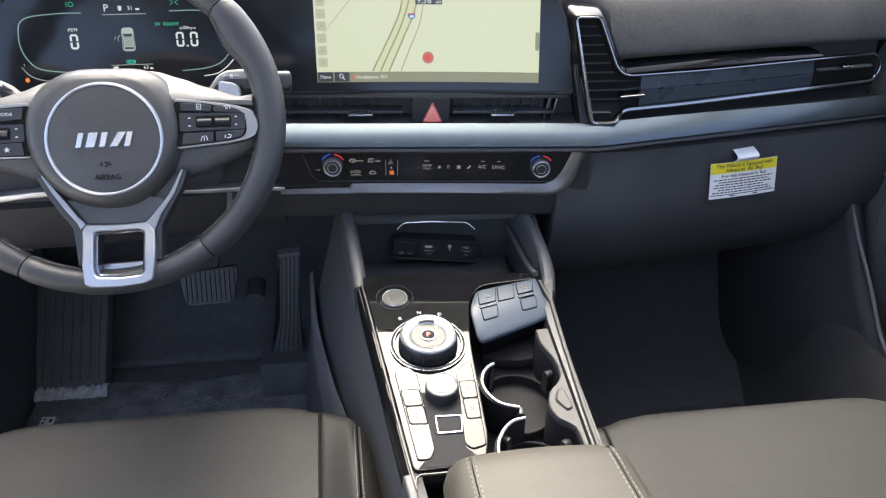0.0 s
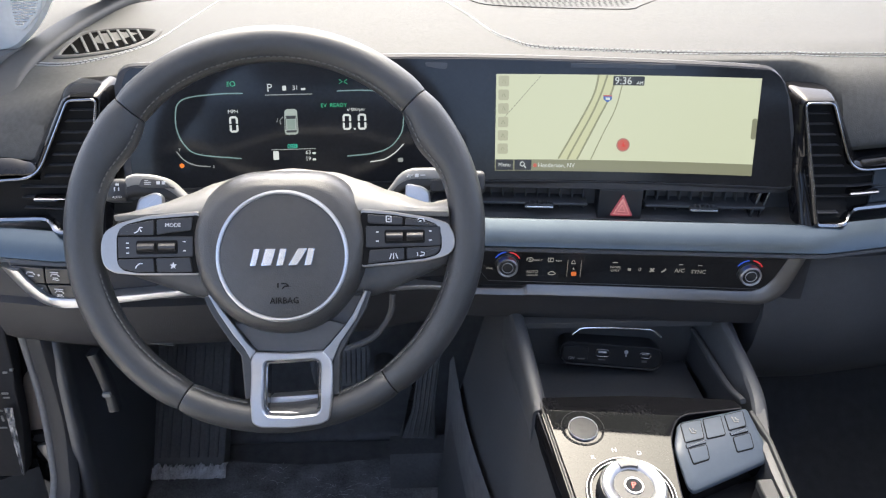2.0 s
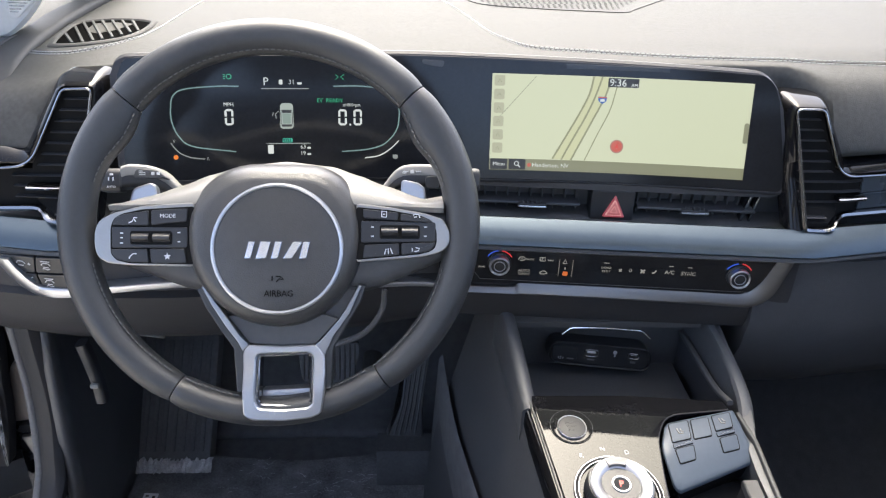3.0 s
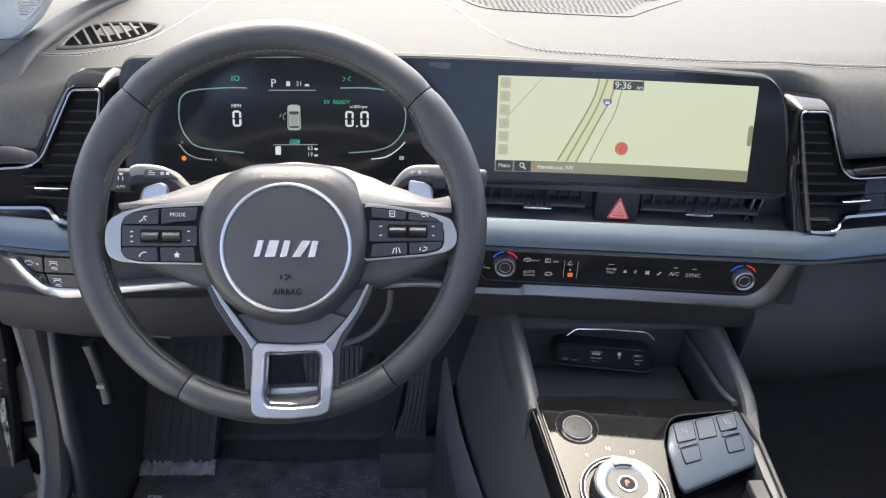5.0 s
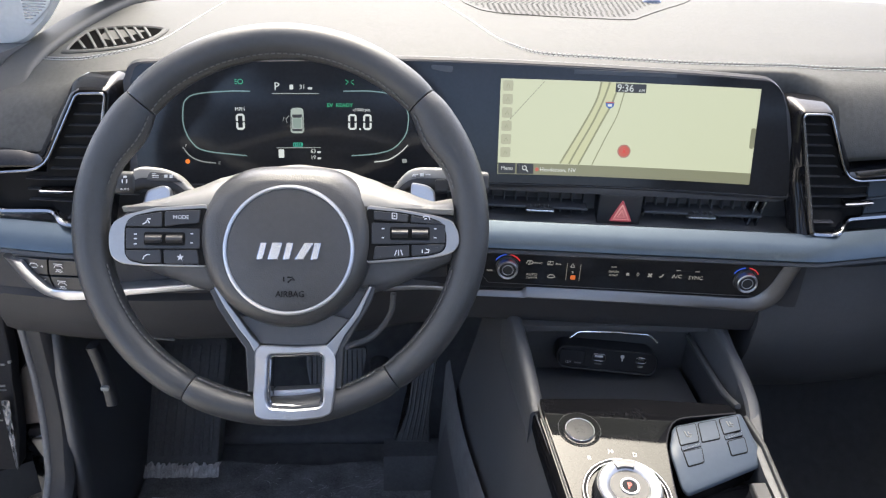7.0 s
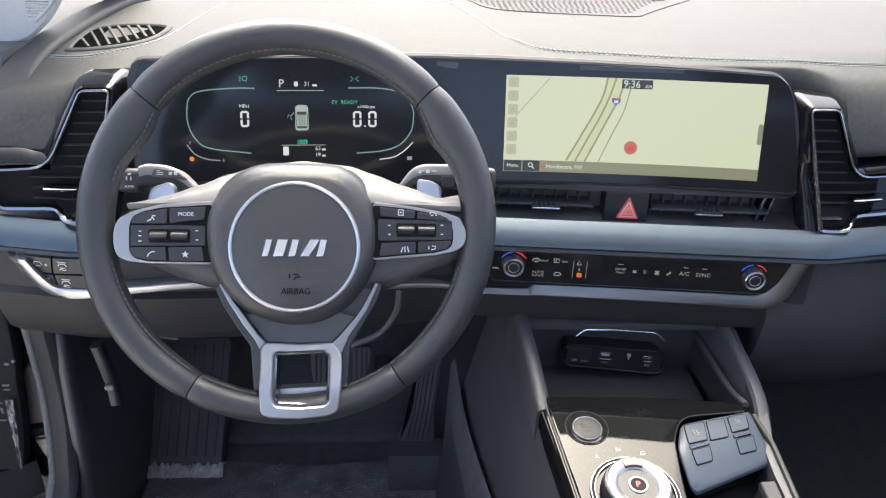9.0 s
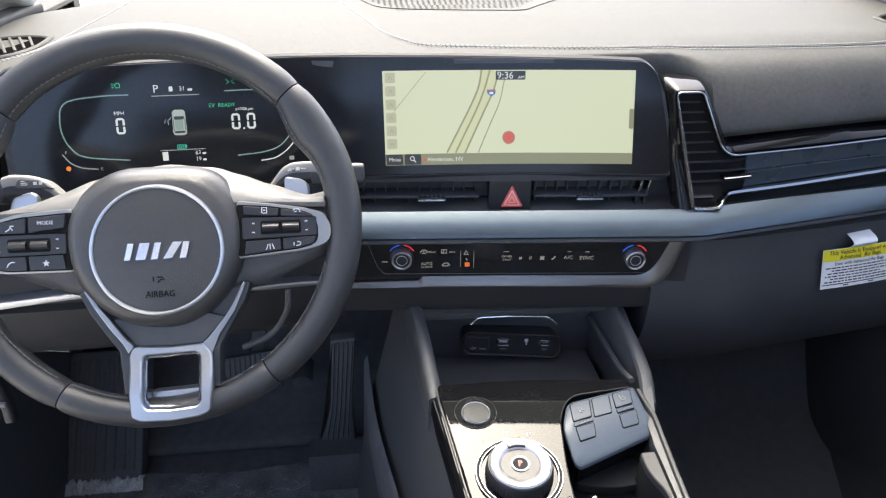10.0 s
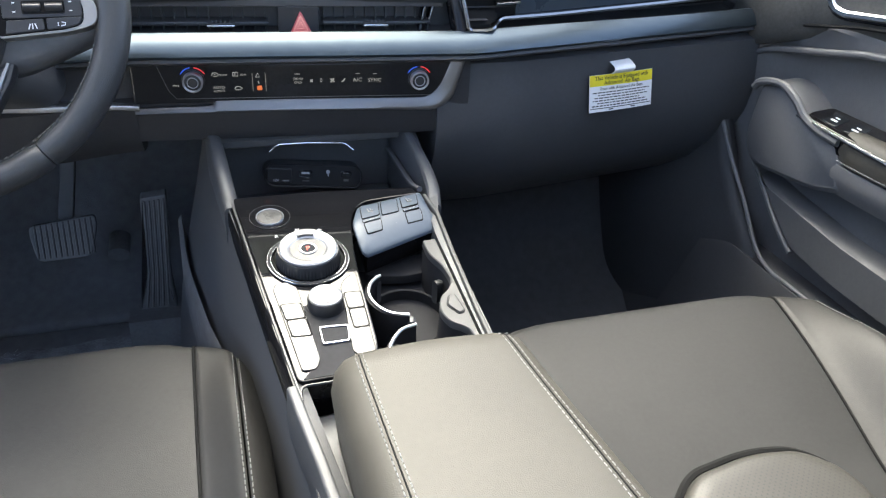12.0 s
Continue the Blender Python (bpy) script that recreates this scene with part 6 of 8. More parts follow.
# ---- side vents ----
def side_vent(name, sx, label):
    """A tall vent beside the display that runs on along the dash in a chrome outline."""
    th = thing(name, (0.2 if sx > 0 else -0.6, 1.07, 0.72), label, "air vent")

    def F(x, z, c=0.0):
        # x counts from the inner edge of the vent outwards
        X = 0.187 + x if sx > 0 else -0.572 - x
        sweep_ = 0.19 * max(0, x - 0.073) if sx > 0 else 0.10 * max(0, x - 0.08)
        ahead = 0.020 * step(0.762 - z, 0.0, 0.018) * (1 - step(x, 0.055, 0.078))
        return Vector((X, 1.060 + (z - 0.80) * 0.15 + sweep_ - c - ahead, z))
    far = 0.511 if sx > 0 else 0.150
    top_r = 0.0324 if sx > 0 else 0.0315
    knee = (0.066, 0.7928) if sx > 0 else (0.077, 0.7948)
    zt, xb, zb = (0.868, 0.0235, 0.7385) if sx > 0 else (0.8775, 0.026, 0.7415)
    if sx > 0:
        loop = [(0.0008, zt), (xb, zb), (0.053, 0.7375), (0.0735, 0.7478), (0.16, 0.7476), (far - 0.012, 0.7545), (far, 0.7745), (far - 0.013, 0.7940), (0.20, 0.7912), knee, (top_r, zt)]
    else:
        loop = [(0.0017, zt), (xb, zb), (0.049, 0.7410), (0.0735, 0.7492), (0.10, 0.7478), (far - 0.012, 0.7455), (far, 0.765), (far - 0.010, 0.7885), (0.118, 0.7905), knee, (top_r, zt - 0.001)]
    loop = rpoly(loop, [0.006, 0.006, 0.010, 0.014, 0.03, 0.012, 0.012, 0.012, 0.03, 0.020, 0.006], 6)
    # shallow recess with slats, its depth's shade painted as near-black
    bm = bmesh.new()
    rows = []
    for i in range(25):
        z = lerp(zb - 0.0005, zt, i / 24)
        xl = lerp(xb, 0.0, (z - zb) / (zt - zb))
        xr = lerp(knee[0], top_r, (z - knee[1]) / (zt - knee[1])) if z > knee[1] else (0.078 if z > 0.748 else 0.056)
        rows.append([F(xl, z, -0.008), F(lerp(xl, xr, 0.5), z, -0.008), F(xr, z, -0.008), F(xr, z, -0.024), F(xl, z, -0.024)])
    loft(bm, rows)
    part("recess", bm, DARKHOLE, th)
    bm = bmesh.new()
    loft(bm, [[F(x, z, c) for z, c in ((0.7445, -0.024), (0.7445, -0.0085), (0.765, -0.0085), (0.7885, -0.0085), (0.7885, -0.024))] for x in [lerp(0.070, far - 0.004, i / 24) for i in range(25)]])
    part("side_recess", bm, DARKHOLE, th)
    # chrome outline, heavier below
    bm = bmesh.new()
    rings = []
    n = len(loop)
    for i in range(n):
        p, a, b = Vector(loop[i]), Vector(loop[i - 1]), Vector(loop[(i + 1) % n])
        t = (b - a).normalized()
        s = Vector((-t.y, t.x))
        k = 0.0036 if (p.y < 0.76 and p.x > 0.02) else 0.0017
        ring = []
        for q in range(8):
            an = 2 * math.pi * q / 8
            w = p + s * math.cos(an) * k
            ring.append(F(w.x, w.y, 0.0 + math.sin(an) * k * 1.3))
        rings.append(ring)
    rings.append(rings[0])
    loft(bm, rings, caps=False)
    part("chrome_outline", bm, VENT_CHROME, th, "chrome outline of the vent")
    for k in range(11):
        z = zt - 0.0125 - 0.0118 * k
        u = (zt - z) / (zt - zb)
        xl = xb * u + 0.004
        xr = lerp(top_r, knee[0], max(0, min(1, (zt - z) / (zt - knee[1])))) - 0.006
        if z < knee[1] - 0.003:
            xr = min(0.100, far - 0.02)
        if z < 0.750:
            xr = 0.052
        bm = bmesh.new()
        loft(bm, [[F(x, z + dz, c) for dz, c in ((-0.0006, -0.010), (0.0005, -0.010), (0.0007, -0.003), (0.0003, -0.0022), (-0.0003, -0.0025))] for x in [lerp(xl, xr, i / 6) for i in range(7)]])
        part("slat", bm, FIN, th)
    if sx > 0:
        bm = bmesh.new()
        loft(bm, [[F(x, z, c) for z, c in ((0.7500 + 0.014 * (x - 0.1), -0.012), (0.7500 + 0.014 * (x - 0.1), -0.006), (0.7685, -0.0040), (0.7700, -0.006), (0.7715, -0.0040), (0.7880, -0.006), (0.7880, -0.012))] for x in [lerp(0.1005, 0.388, i / 24) for i in range(25)]])
        part("trim_strip", bm, TRIM_BLUE, th, "glossy dark trim strip")
        bm = bmesh.new()
        loft(bm, [[F(x, z, c) for z, c in ((0.7750, -0.008), (0.7745, 0.000), (0.7762, 0.0004), (0.7770, -0.008))] for x in [lerp(0.395, 0.495, i / 5) for i in range(6)]])
        part("slat", bm, PLASTIC, th)
    for x, z in (((0.084, 0.7680), (0.440, 0.7800)) if sx > 0 else ((0.064, 0.7730),)):
        bm = bmesh.new()
        half = 0.018 if x < 0.3 else 0.007
        loft(bm, [[F(xx, z + dz, c) for dz, c in ((-0.0024, -0.004), (-0.0026, 0.0062), (0.0002, 0.0082), (0.0020, 0.0050), (0.0022, -0.004))] for xx in [lerp(x - half, x + half, i / 4) for i in range(5)]])
        part("slider", bm, VENT_CHROME, th, "bright vent slider")
    # glossy arch round the upper vent that runs on as a strip along the dash
    end = 0.400 if sx > 0 else far - 0.004
    inn = [(xb - 0.0005, zb - 0.0020), (0.012, 0.800), (-0.0015, zt + 0.0022), (top_r + 0.0012, zt + 0.0022), (knee[0] + 0.0015, knee[1] + 0.0025), (lerp(knee[0], end, 0.5), knee[1] + 0.0015), (end, knee[1] + (0.0030 if sx > 0 else -0.0025))]
    out = [(0.0070, zb - 0.0035), (0.0, 0.800), (-0.0070, zt + 0.0100), (top_r + 0.0125, zt + 0.0075), (knee[0] + 0.0085, knee[1] + 0.0125), (lerp(knee[0], end, 0.5), knee[1] + 0.0165), (end - 0.004, knee[1] + (0.0080 if sx > 0 else 0.0140))]

    inn, out = bend(inn, [0.01, 0.006, 0.006, 0.012, 0.02]), bend(out, [0.01, 0.013, 0.010, 0.010, 0.02])
    bm = bmesh.new()
    loft(bm, [[F(*Vector(p).lerp(Vector(q), t), c - 0.003 * t - 0.027 * t * step(q[1], zt - 0.03, zt + 0.004) - 0.013 * t * step(q[0], knee[0] - 0.005, knee[0] + 0.008)) for t, c in ((0, -0.022), (0, 0.0), (0.12, 0.0022), (0.35, 0.0034), (0.65, 0.0034), (0.88, 0.0016), (1.0, -0.0015), (1.0, -0.022))] for p, q in zip(inn, out)])
    part("gloss_arch", bm, PIANO, th, "piano black arch and strip round the vent")
    return th


side_vent("side_air_vent", 1, "black air vent in a chrome outline on the passenger side")
side_vent("side_air_vent", -1, "black air vent in a chrome outline beside the driver")

# ---- driver's switch panel and left bezel ----
def LF(x, z, c=0.0):
    return Vector((x, 1.0215 + knee_off(x) - c, z))


def SWL(x, z, c=0.0):
    return LF(x, z + 0.0050, c)


switches = thing("switch_panel", (-0.65, 1.03, 0.66), "small black switch panel beside the steering wheel", "switch panel")
bm = bmesh.new()
slab(bm, rpoly([(-0.688, 0.704), (-0.600, 0.704), (-0.600, 0.658), (-0.655, 0.658), (-0.668, 0.664)], 0.003, 3), SWL, -0.01, 0.001, 0.001)
part("plate", bm, KEY, switches)
for q, ic in (([(-0.684, 0.7025), (-0.6450, 0.7025), (-0.6480, 0.6830), (-0.6735, 0.6830)], 0), ([(-0.6435, 0.7025), (-0.604, 0.7025), (-0.604, 0.6835), (-0.6465, 0.6835)], 1), ([(-0.6720, 0.6815), (-0.6475, 0.6815), (-0.6440, 0.6625), (-0.6600, 0.6625)], 2), ([(-0.6460, 0.6815), (-0.604, 0.6815), (-0.604, 0.6625), (-0.6425, 0.6625)], 3)):
    bm = bmesh.new()
    slab(bm, rpoly(q, 0.002, 3), SWL, -0.002, 0.0035, 0.0008)
    k = part("dash_switch", bm, KEY, switches)
    cx, cy = (-0.662, 0.6935) if ic == 0 else (-0.6335, 0.6935) if ic == 1 else (-0.6575, 0.672) if ic == 2 else (-0.6335, 0.672)
    bm = bmesh.new()
    if ic == 0:
        bars(bm, SWL, [(cx - 0.011, cy - 0.0005, cx - 0.008, cy + 0.0005), (cx + 0.008, cy - 0.0005, cx + 0.011, cy + 0.0005), (cx + 0.009, cy - 0.0015, cx + 0.010, cy + 0.0015)], 0.0035, 0.0039)
    stroke(bm, SWL, [(cx - 0.005, cy), (cx - 0.003, cy + 0.003), (cx + 0.003, cy + 0.003), (cx + 0.005, cy)], 0.0010, 0.0035, 0.0039)
    stroke(bm, SWL, [(cx - 0.003, cy - 0.002), (cx + 0.003, cy - 0.002)], 0.0010, 0.0035, 0.0039)
    if ic in (1, 3):
        stroke(bm, SWL, [(cx - 0.005, cy + 0.005), (cx + 0.005, cy + 0.005)], 0.0010, 0.0035, 0.0039)
        stroke(bm, SWL, [(cx - 0.004, cy - 0.0045), (cx - 0.002, cy - 0.0035), (cx + 0.001, cy - 0.0048), (cx + 0.004, cy - 0.0038)], 0.0010, 0.0035, 0.0039)
    if ic == 2:
        stroke(bm, SWL, [(cx - 0.006, cy), (cx - 0.006, cy - 0.003), (cx + 0.006, cy - 0.003), (cx + 0.006, cy)], 0.0010, 0.0035, 0.0039)
        stroke(bm, SWL, [(cx + 0.002, cy + 0.003), (cx + 0.006, cy + 0.0055)], 0.0010, 0.0035, 0.0039)
    part("switch_symbol", bm, WHITE_PRINT, k)
bm = bmesh.new()
upper = spline([(-0.6730, 0.7050, 0), (-0.6700, 0.7005, 0), (-0.6667, 0.6950, 0), (-0.6572, 0.6840, 0), (-0.6473, 0.6745, 0), (-0.6359, 0.6712, 0), (-0.6087, 0.6700, 0), (-0.5610, 0.6745, 0), (-0.4780, 0.6795, 0), (-0.3600, 0.6715, 0), (-0.2800, 0.6636, 0), (-0.2000, 0.6540, 0)], 4)
lower = spline([(-0.6985, 0.7050, 0), (-0.6910, 0.6930, 0), (-0.6822, 0.6795, 0), (-0.6726, 0.6685, 0), (-0.6621, 0.6615, 0), (-0.6476, 0.6580, 0), (-0.6110, 0.6588, 0), (-0.5624, 0.6650, 0), (-0.4790, 0.6710, 0), (-0.3600, 0.6640, 0), (-0.2800, 0.6562, 0), (-0.2000, 0.6470, 0)], 4)
loft(bm, [[LF(*p.lerp(q, t)[:2], c + (0.005 - 0.009 * t) * step(-p.x, 0.625, 0.655)) for t, c in ((0, -0.01), (0, 0.004), (0.12, 0.0058), (0.5, 0.0066), (0.88, 0.0058), (1, 0.004), (1, -0.01))] for p, q in zip(upper, lower)])
part("silver_bezel", bm, SILVER, switches, "satin silver bezel under the switches")
bm = bmesh.new()
slab(bm, rrect(-0.562, 0.5800, -0.534, 0.5845, 0.001, 2), lambda a, b, c=0.0: Vector((a, 1.0540 + knee_off(a) - c - 1.0 * (b - 0.582), b - 0.16 * (a + 0.55))), -0.006, 0.0022, 0.0006)
part("release_slot", bm, mat("pale_slot_plastic", (0.20, 0.195, 0.185), 0.5), switches)

# ---- seams, defroster grilles and the speaker on the dash top ----
def pad_z(x, y):
    s = pad_section(x)
    pts = spline([(a, b, 0) for a, b in s[:10]], 5)
    for p, q in zip(pts, pts[1:]):
        if q.x <= y <= p.x and p.x > q.x:
            return lerp(q.y, p.y, (y - q.x) / (p.x - q.x))
    return 0.9 + crown(x)


def on_pad(pts, n=10, lift=0.0):
    return [Vector((p.x, p.y, pad_z(p.x, p.y) + lift)) for p in spline([(x, y, 0) for x, y in pts], n)]


for pts in ([(-0.707, 1.240), (-0.670, 1.216), (-0.635, 1.209), (-0.594, 1.232), (-0.567, 1.281), (-0.553, 1.407), (-0.543, 1.532), (-0.545, 1.62)], [(-0.215, 1.60), (-0.196, 1.489), (-0.162, 1.354), (-0.139, 1.262), (-0.122, 1.225), (-0.092, 1.190), (-0.026, 1.177), (0.073, 1.164), (0.173, 1.160), (0.323, 1.165), (0.50, 1.190), (0.66, 1.240), (0.715, 1.262)]):
    bm, bs = bmesh.new(), bmesh.new()
    tube(bm, on_pad(pts, 14, -0.0002), 0.0008, 6)
    part("seam", bm, SEAM_GREY, dash)
    for dy in (-0.0045, 0.0045):
        stitches(bs, on_pad([(x, y + dy) for x, y in pts], 14, 0.0003), 0.0060, 0.0042, 0.0007)
    part("stitching", bs, PALE_THREAD, dash, kind="stuff")


def defroster(sx):
    """A leaf-shaped opening in the dash top with slanting fins."""
    leaf = [(-0.698, 1.268), (-0.711, 1.345), (-0.710, 1.400), (-0.666, 1.394), (-0.618, 1.368), (-0.584, 1.341), (-0.575, 1.324), (-0.576, 1.278), (-0.590, 1.248), (-0.616, 1.236), (-0.653, 1.237), (-0.684, 1.250)]

    def P(x, y, h=0.0):
        X = -x * sx + (0.016 if sx > 0 else 0.0)
        return Vector((X, y, pad_z(X, y) + h))
    out = [(p.x, p.y) for p in spline([(a, b, 0) for a, b in leaf], 4, True)]
    mid = Vector((-0.642, 1.315))
    inner = [tuple(mid + (Vector(p) - mid) * 0.86) for p in out]
    th = thing("defroster_vent", P(mid.x, mid.y), "leaf-shaped defroster vent with slanted fins in the dash top", "air vent")
    bm = bmesh.new()
    loft(bm, [[P(p[0], p[1], h) for p in pl] for pl, h in ((out, -0.003), (out, 0.0010), ([tuple(mid + (Vector(p) - mid) * 0.97) for p in out], 0.0026), ([tuple(mid + (Vector(p) - mid) * 0.89) for p in out], 0.0026), (inner, 0.0008), (inner, -0.002))], caps=False)
    part("vent_frame", bm, DASH, th)
    # closed black sheet just above the pad, drawn as the opening's shade
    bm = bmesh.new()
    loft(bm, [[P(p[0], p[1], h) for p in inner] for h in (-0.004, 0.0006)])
    part("vent_opening_shade", bm, DUCT, th)
    for a, b in (((-0.695, 1.320), (-0.661, 1.254)), ((-0.700, 1.366), (-0.645, 1.248)), ((-0.697, 1.390), (-0.633, 1.250)), ((-0.684, 1.389), (-0.622, 1.252)), ((-0.668, 1.382), (-0.612, 1.259)), ((-0.650, 1.371), (-0.602, 1.265)), ((-0.633, 1.361), (-0.594, 1.274)), ((-0.616, 1.352), (-0.586, 1.281))):
        # fins slant from the windscreen's edge of the leaf towards the driver's edge
        a, b = Vector(a), Vector(b)
        pts = [P(*a.lerp(b, i / 6), 0.0016) for i in range(7)]
        bm = bmesh.new()
        sweep(bm, pts, rrect(-0.0017, -0.002, 0.0017, 0.0012, 0.0006, 2))
        part("fin", bm, DASH, th)


defroster(-1)
defroster(1)
bm = bmesh.new()
SP = [(-0.165, 1.50), (-0.134, 1.432), (-0.057, 1.407), (0.025, 1.396), (0.075, 1.394), (0.099, 1.422), (0.150, 1.485), (0.205, 1.552), (0.235, 1.610), (0.215, 1.66), (-0.16, 1.66)]
speaker = thing("speaker_grille", (0.02, 1.53, 0.9), "perforated centre speaker grille in the dash top", "speaker")
loop = on_pad(SP + SP[:1], 5)[:-1]
loft(bm, [[p + Vector((0, 0, h)) for p in loop] for h in (-0.004, 0.0012)])
part("grille_plate", bm, DASH, speaker)
bm = bmesh.new()
for j in range(26):
    y = 1.412 + 0.0085 * j
    xa, xb = lerp(-0.112, -0.155, min(1, j / 10)), lerp(0.070, 0.190, min(1, j / 22))
    nx = int((xb - xa) / 0.0085)
    for i in range(nx):
        x = xa + (xb - xa) * (i + (0.5 if j % 2 else 0)) / nx
        z = pad_z(x, y) + 0.0014
        bm.faces.new([bm.verts.new((x + 0.0026 * math.cos(a), y + 0.0026 * math.sin(a), z)) for a in [math.pi * q / 3 for q in range(6)]])
part("perforation", bm, SEAM, speaker, kind="stuff", smooth=False)
bm = bmesh.new()
f = fr((0.149, 1.550, pad_z(0.149, 1.550)), (1, 0, 0), (0, 1, 0))
lathe(bm, f, 0, 0, [(0.016, -0.002), (0.016, 0.002), (0.014, 0.006), (0.008, 0.009), (0.002, 0.0098)], 28)
solid("light_sensor", bm, SMOKE, "small domed light sensor on the dash top", "sensor")
# ---- seats ----
def perforated(name, col, rough):
    """Leather with rows of tiny holes."""
    m = mat(name, col, rough, bump=0.25, bscale=1300)
    nt = m.node_tree
    b = nt.nodes["Principled BSDF"]
    tc = [n for n in nt.nodes if n.bl_idname == "ShaderNodeTexCoord"][0]
    mp = nt.nodes.new("ShaderNodeMapping")
    mp.inputs["Rotation"].default_value = (0, 0, radians(45))
    mp.inputs["Scale"].default_value = (210, 210, 0)
    nt.links.new(tc.outputs["Object"], mp.inputs["Vector"])
    vo = nt.nodes.new("ShaderNodeTexVoronoi")
    vo.inputs["Scale"].default_value, vo.inputs["Randomness"].default_value = 1.0, 0.0
    nt.links.new(mp.outputs[0], vo.inputs["Vector"])
    lt = nt.nodes.new("ShaderNodeMath")
    lt.operation, lt.inputs[1].default_value = "GREATER_THAN", 0.20
    nt.links.new(vo.outputs["Distance"], lt.inputs[0])
    mix = nt.nodes.new("ShaderNodeMix")
    mix.data_type = "RGBA"
    old = b.inputs["Base Color"].links[0].from_socket
    mix.inputs[6].default_value = (0.02, 0.02, 0.02, 1)
    nt.links.new(old, mix.inputs[7])
    nt.links.new(lt.outputs[0], mix.inputs[0])
    nt.links.new(mix.outputs[2], b.inputs["Base Color"])
    return m


SEAT = mat("seat_leather", (0.031, 0.0308, 0.0300), 0.54, spec=0.2, bump=0.3, bscale=1200)
SEAT_PERF = perforated("perforated_leather", (0.036, 0.034, 0.029), 0.46)
SEAT_SIDE = mat("bolster_leather", (0.029, 0.0283, 0.027), 0.5, spec=0.25, bump=0.3, bscale=1200)


def seat(name, cx, yf, label):
    """A front seat: cushion with bolsters and insert, backrest, headrest and base."""
    st = thing(name, (cx, 0.45, 0.13), label, "seat", "front seats")

    inner = -1 if cx > 0 else 1  # the side next to the console

    def side(sg, v):
        """Where the seam beside the cushion runs, across the seat."""
        return 0.74 if sg == inner else max(0.50, 0.725 - 0.42 * v)

    def surf(u, v):
        # u across, -1 to 1; v from the front edge back
        au = abs(u)
        sm = side(1 if u > 0 else -1, v)
        x = cx + u * 0.27
        y = yf - 0.62 * v - 0.055 * max(0, au - 0.45) ** 2 / 0.30
        z = 0.448 + 0.008 * math.sin(math.pi * min(1, v * 2.2)) - 0.085 * v
        z += 0.040 * step(au, sm, min(0.97, sm + 0.25)) * step(v, -0.02, 0.30) - 0.06 * (max(0, au - 0.86) / 0.14) ** 2
        fr_ = max(0.0, 1 - v / 0.055)
        z -= 0.055 * (1 - math.sqrt(max(0, 1 - fr_ * fr_)))
        return Vector((x, y, z))

    def strip_part(nm, u0, u1, mt, lab=""):
        bm = bmesh.new()
        n, m = 14, 46
        rings = []
        for j in range(m + 1):
            v = (j / m) ** 1.6
            row = []
            for i in range(n + 1):
                k = i / n
                p = surf(lerp(u0(v), u1(v), k), v)
                roll = 0.0026 * (max(0, 1 - k / 0.05) ** 2 + max(0, 1 - (1 - k) / 0.05) ** 2)
                row.append(p - Vector((0, 0, roll)))
            under = [Vector((row[-1].x, row[-1].y - (0.02 if j == 0 else 0), 0.30)), Vector((row[0].x, row[0].y - (0.02 if j == 0 else 0), 0.30))]
            rings.append(row + under)
        loft(bm, rings)
        return part(nm, bm, mt, st, lab)
    strip_part("cushion", lambda v: -side(-1, v) + 0.004, lambda v: side(1, v) - 0.004, SEAT, "smooth leather cushion")
    for sg in (-1, 1):
        stl = 0.905 if sg == inner else 0.90
        pair = [lambda v, sg=sg: sg * (side(sg, v) + 0.004), lambda v, sg=sg: sg * (stl - 0.003)]
        strip_part("bolster_top", *(pair if sg > 0 else pair[::-1]), SEAT_SIDE)
        pair = [lambda v, sg=sg: sg * (stl + 0.003), lambda v, sg=sg: sg * 1.0]
        strip_part("bolster", *(pair if sg > 0 else pair[::-1]), SEAT_SIDE)
        bm = bmesh.new()
        tube(bm, [surf(sg * side(sg, (j / 30) ** 1.5), (j / 30) ** 1.5) - Vector((0, 0, 0.0016)) for j in range(31)], 0.0018, 6)
        part("welt", bm, SEAM, st)
        bs = bmesh.new()
        for uu in (stl - 0.012, stl + 0.012):
            stitches(bs, [surf(sg * uu, (j / 40) ** 1.5) + Vector((0, 0, 0.0002)) for j in range(41)], 0.0065, 0.0042, 0.0006)
        part("stitching", bs, STITCH, st, kind="stuff")
    # raised insert
    bm = bmesh.new()
    out = rpoly([(-0.28, 0.430), (0.0, 0.412), (0.20, 0.424), (0.33, 0.475), (0.36, 0.58), (0.38, 0.98), (-0.50, 0.98), (-0.50, 0.62), (-0.44, 0.495)], [0.06, 0.1, 0.08, 0.06, 0.1, 0.02, 0.02, 0.1, 0.06], 6)
    loft(bm, [[surf(p[0], p[1]) + Vector((0, 0, h)) for p in inset(out, d)] for d, h in ((-0.012, -0.02), (-0.012, -0.0005), (-0.004, -0.0005), (0.0, 0.006), (0.008, 0.0125), (0.02, 0.0165), (0.04, 0.0180), (0.07, 0.0185))])
    part("insert", bm, SEAT_PERF, st, "perforated leather seat insert")
    # seam tube widened in black to draw the shadow in the groove
    bm = bmesh.new()
    tube(bm, [surf(p[0], p[1]) + Vector((0, 0, -0.001)) for p in inset(out, -0.010)], 0.0050, 8, closed=True)
    part("insert_seam_shade", bm, SEAM, st)
    # base, backrest and headrest
    bm = bmesh.new()
    slab(bm, rrect(cx - 0.20, 0.20, cx + 0.20, yf - 0.06, 0.03), W, 0.13, 0.335, 0.01)
    part("seat_base", bm, PLASTIC, st)
    bm = bmesh.new()
    rings = []
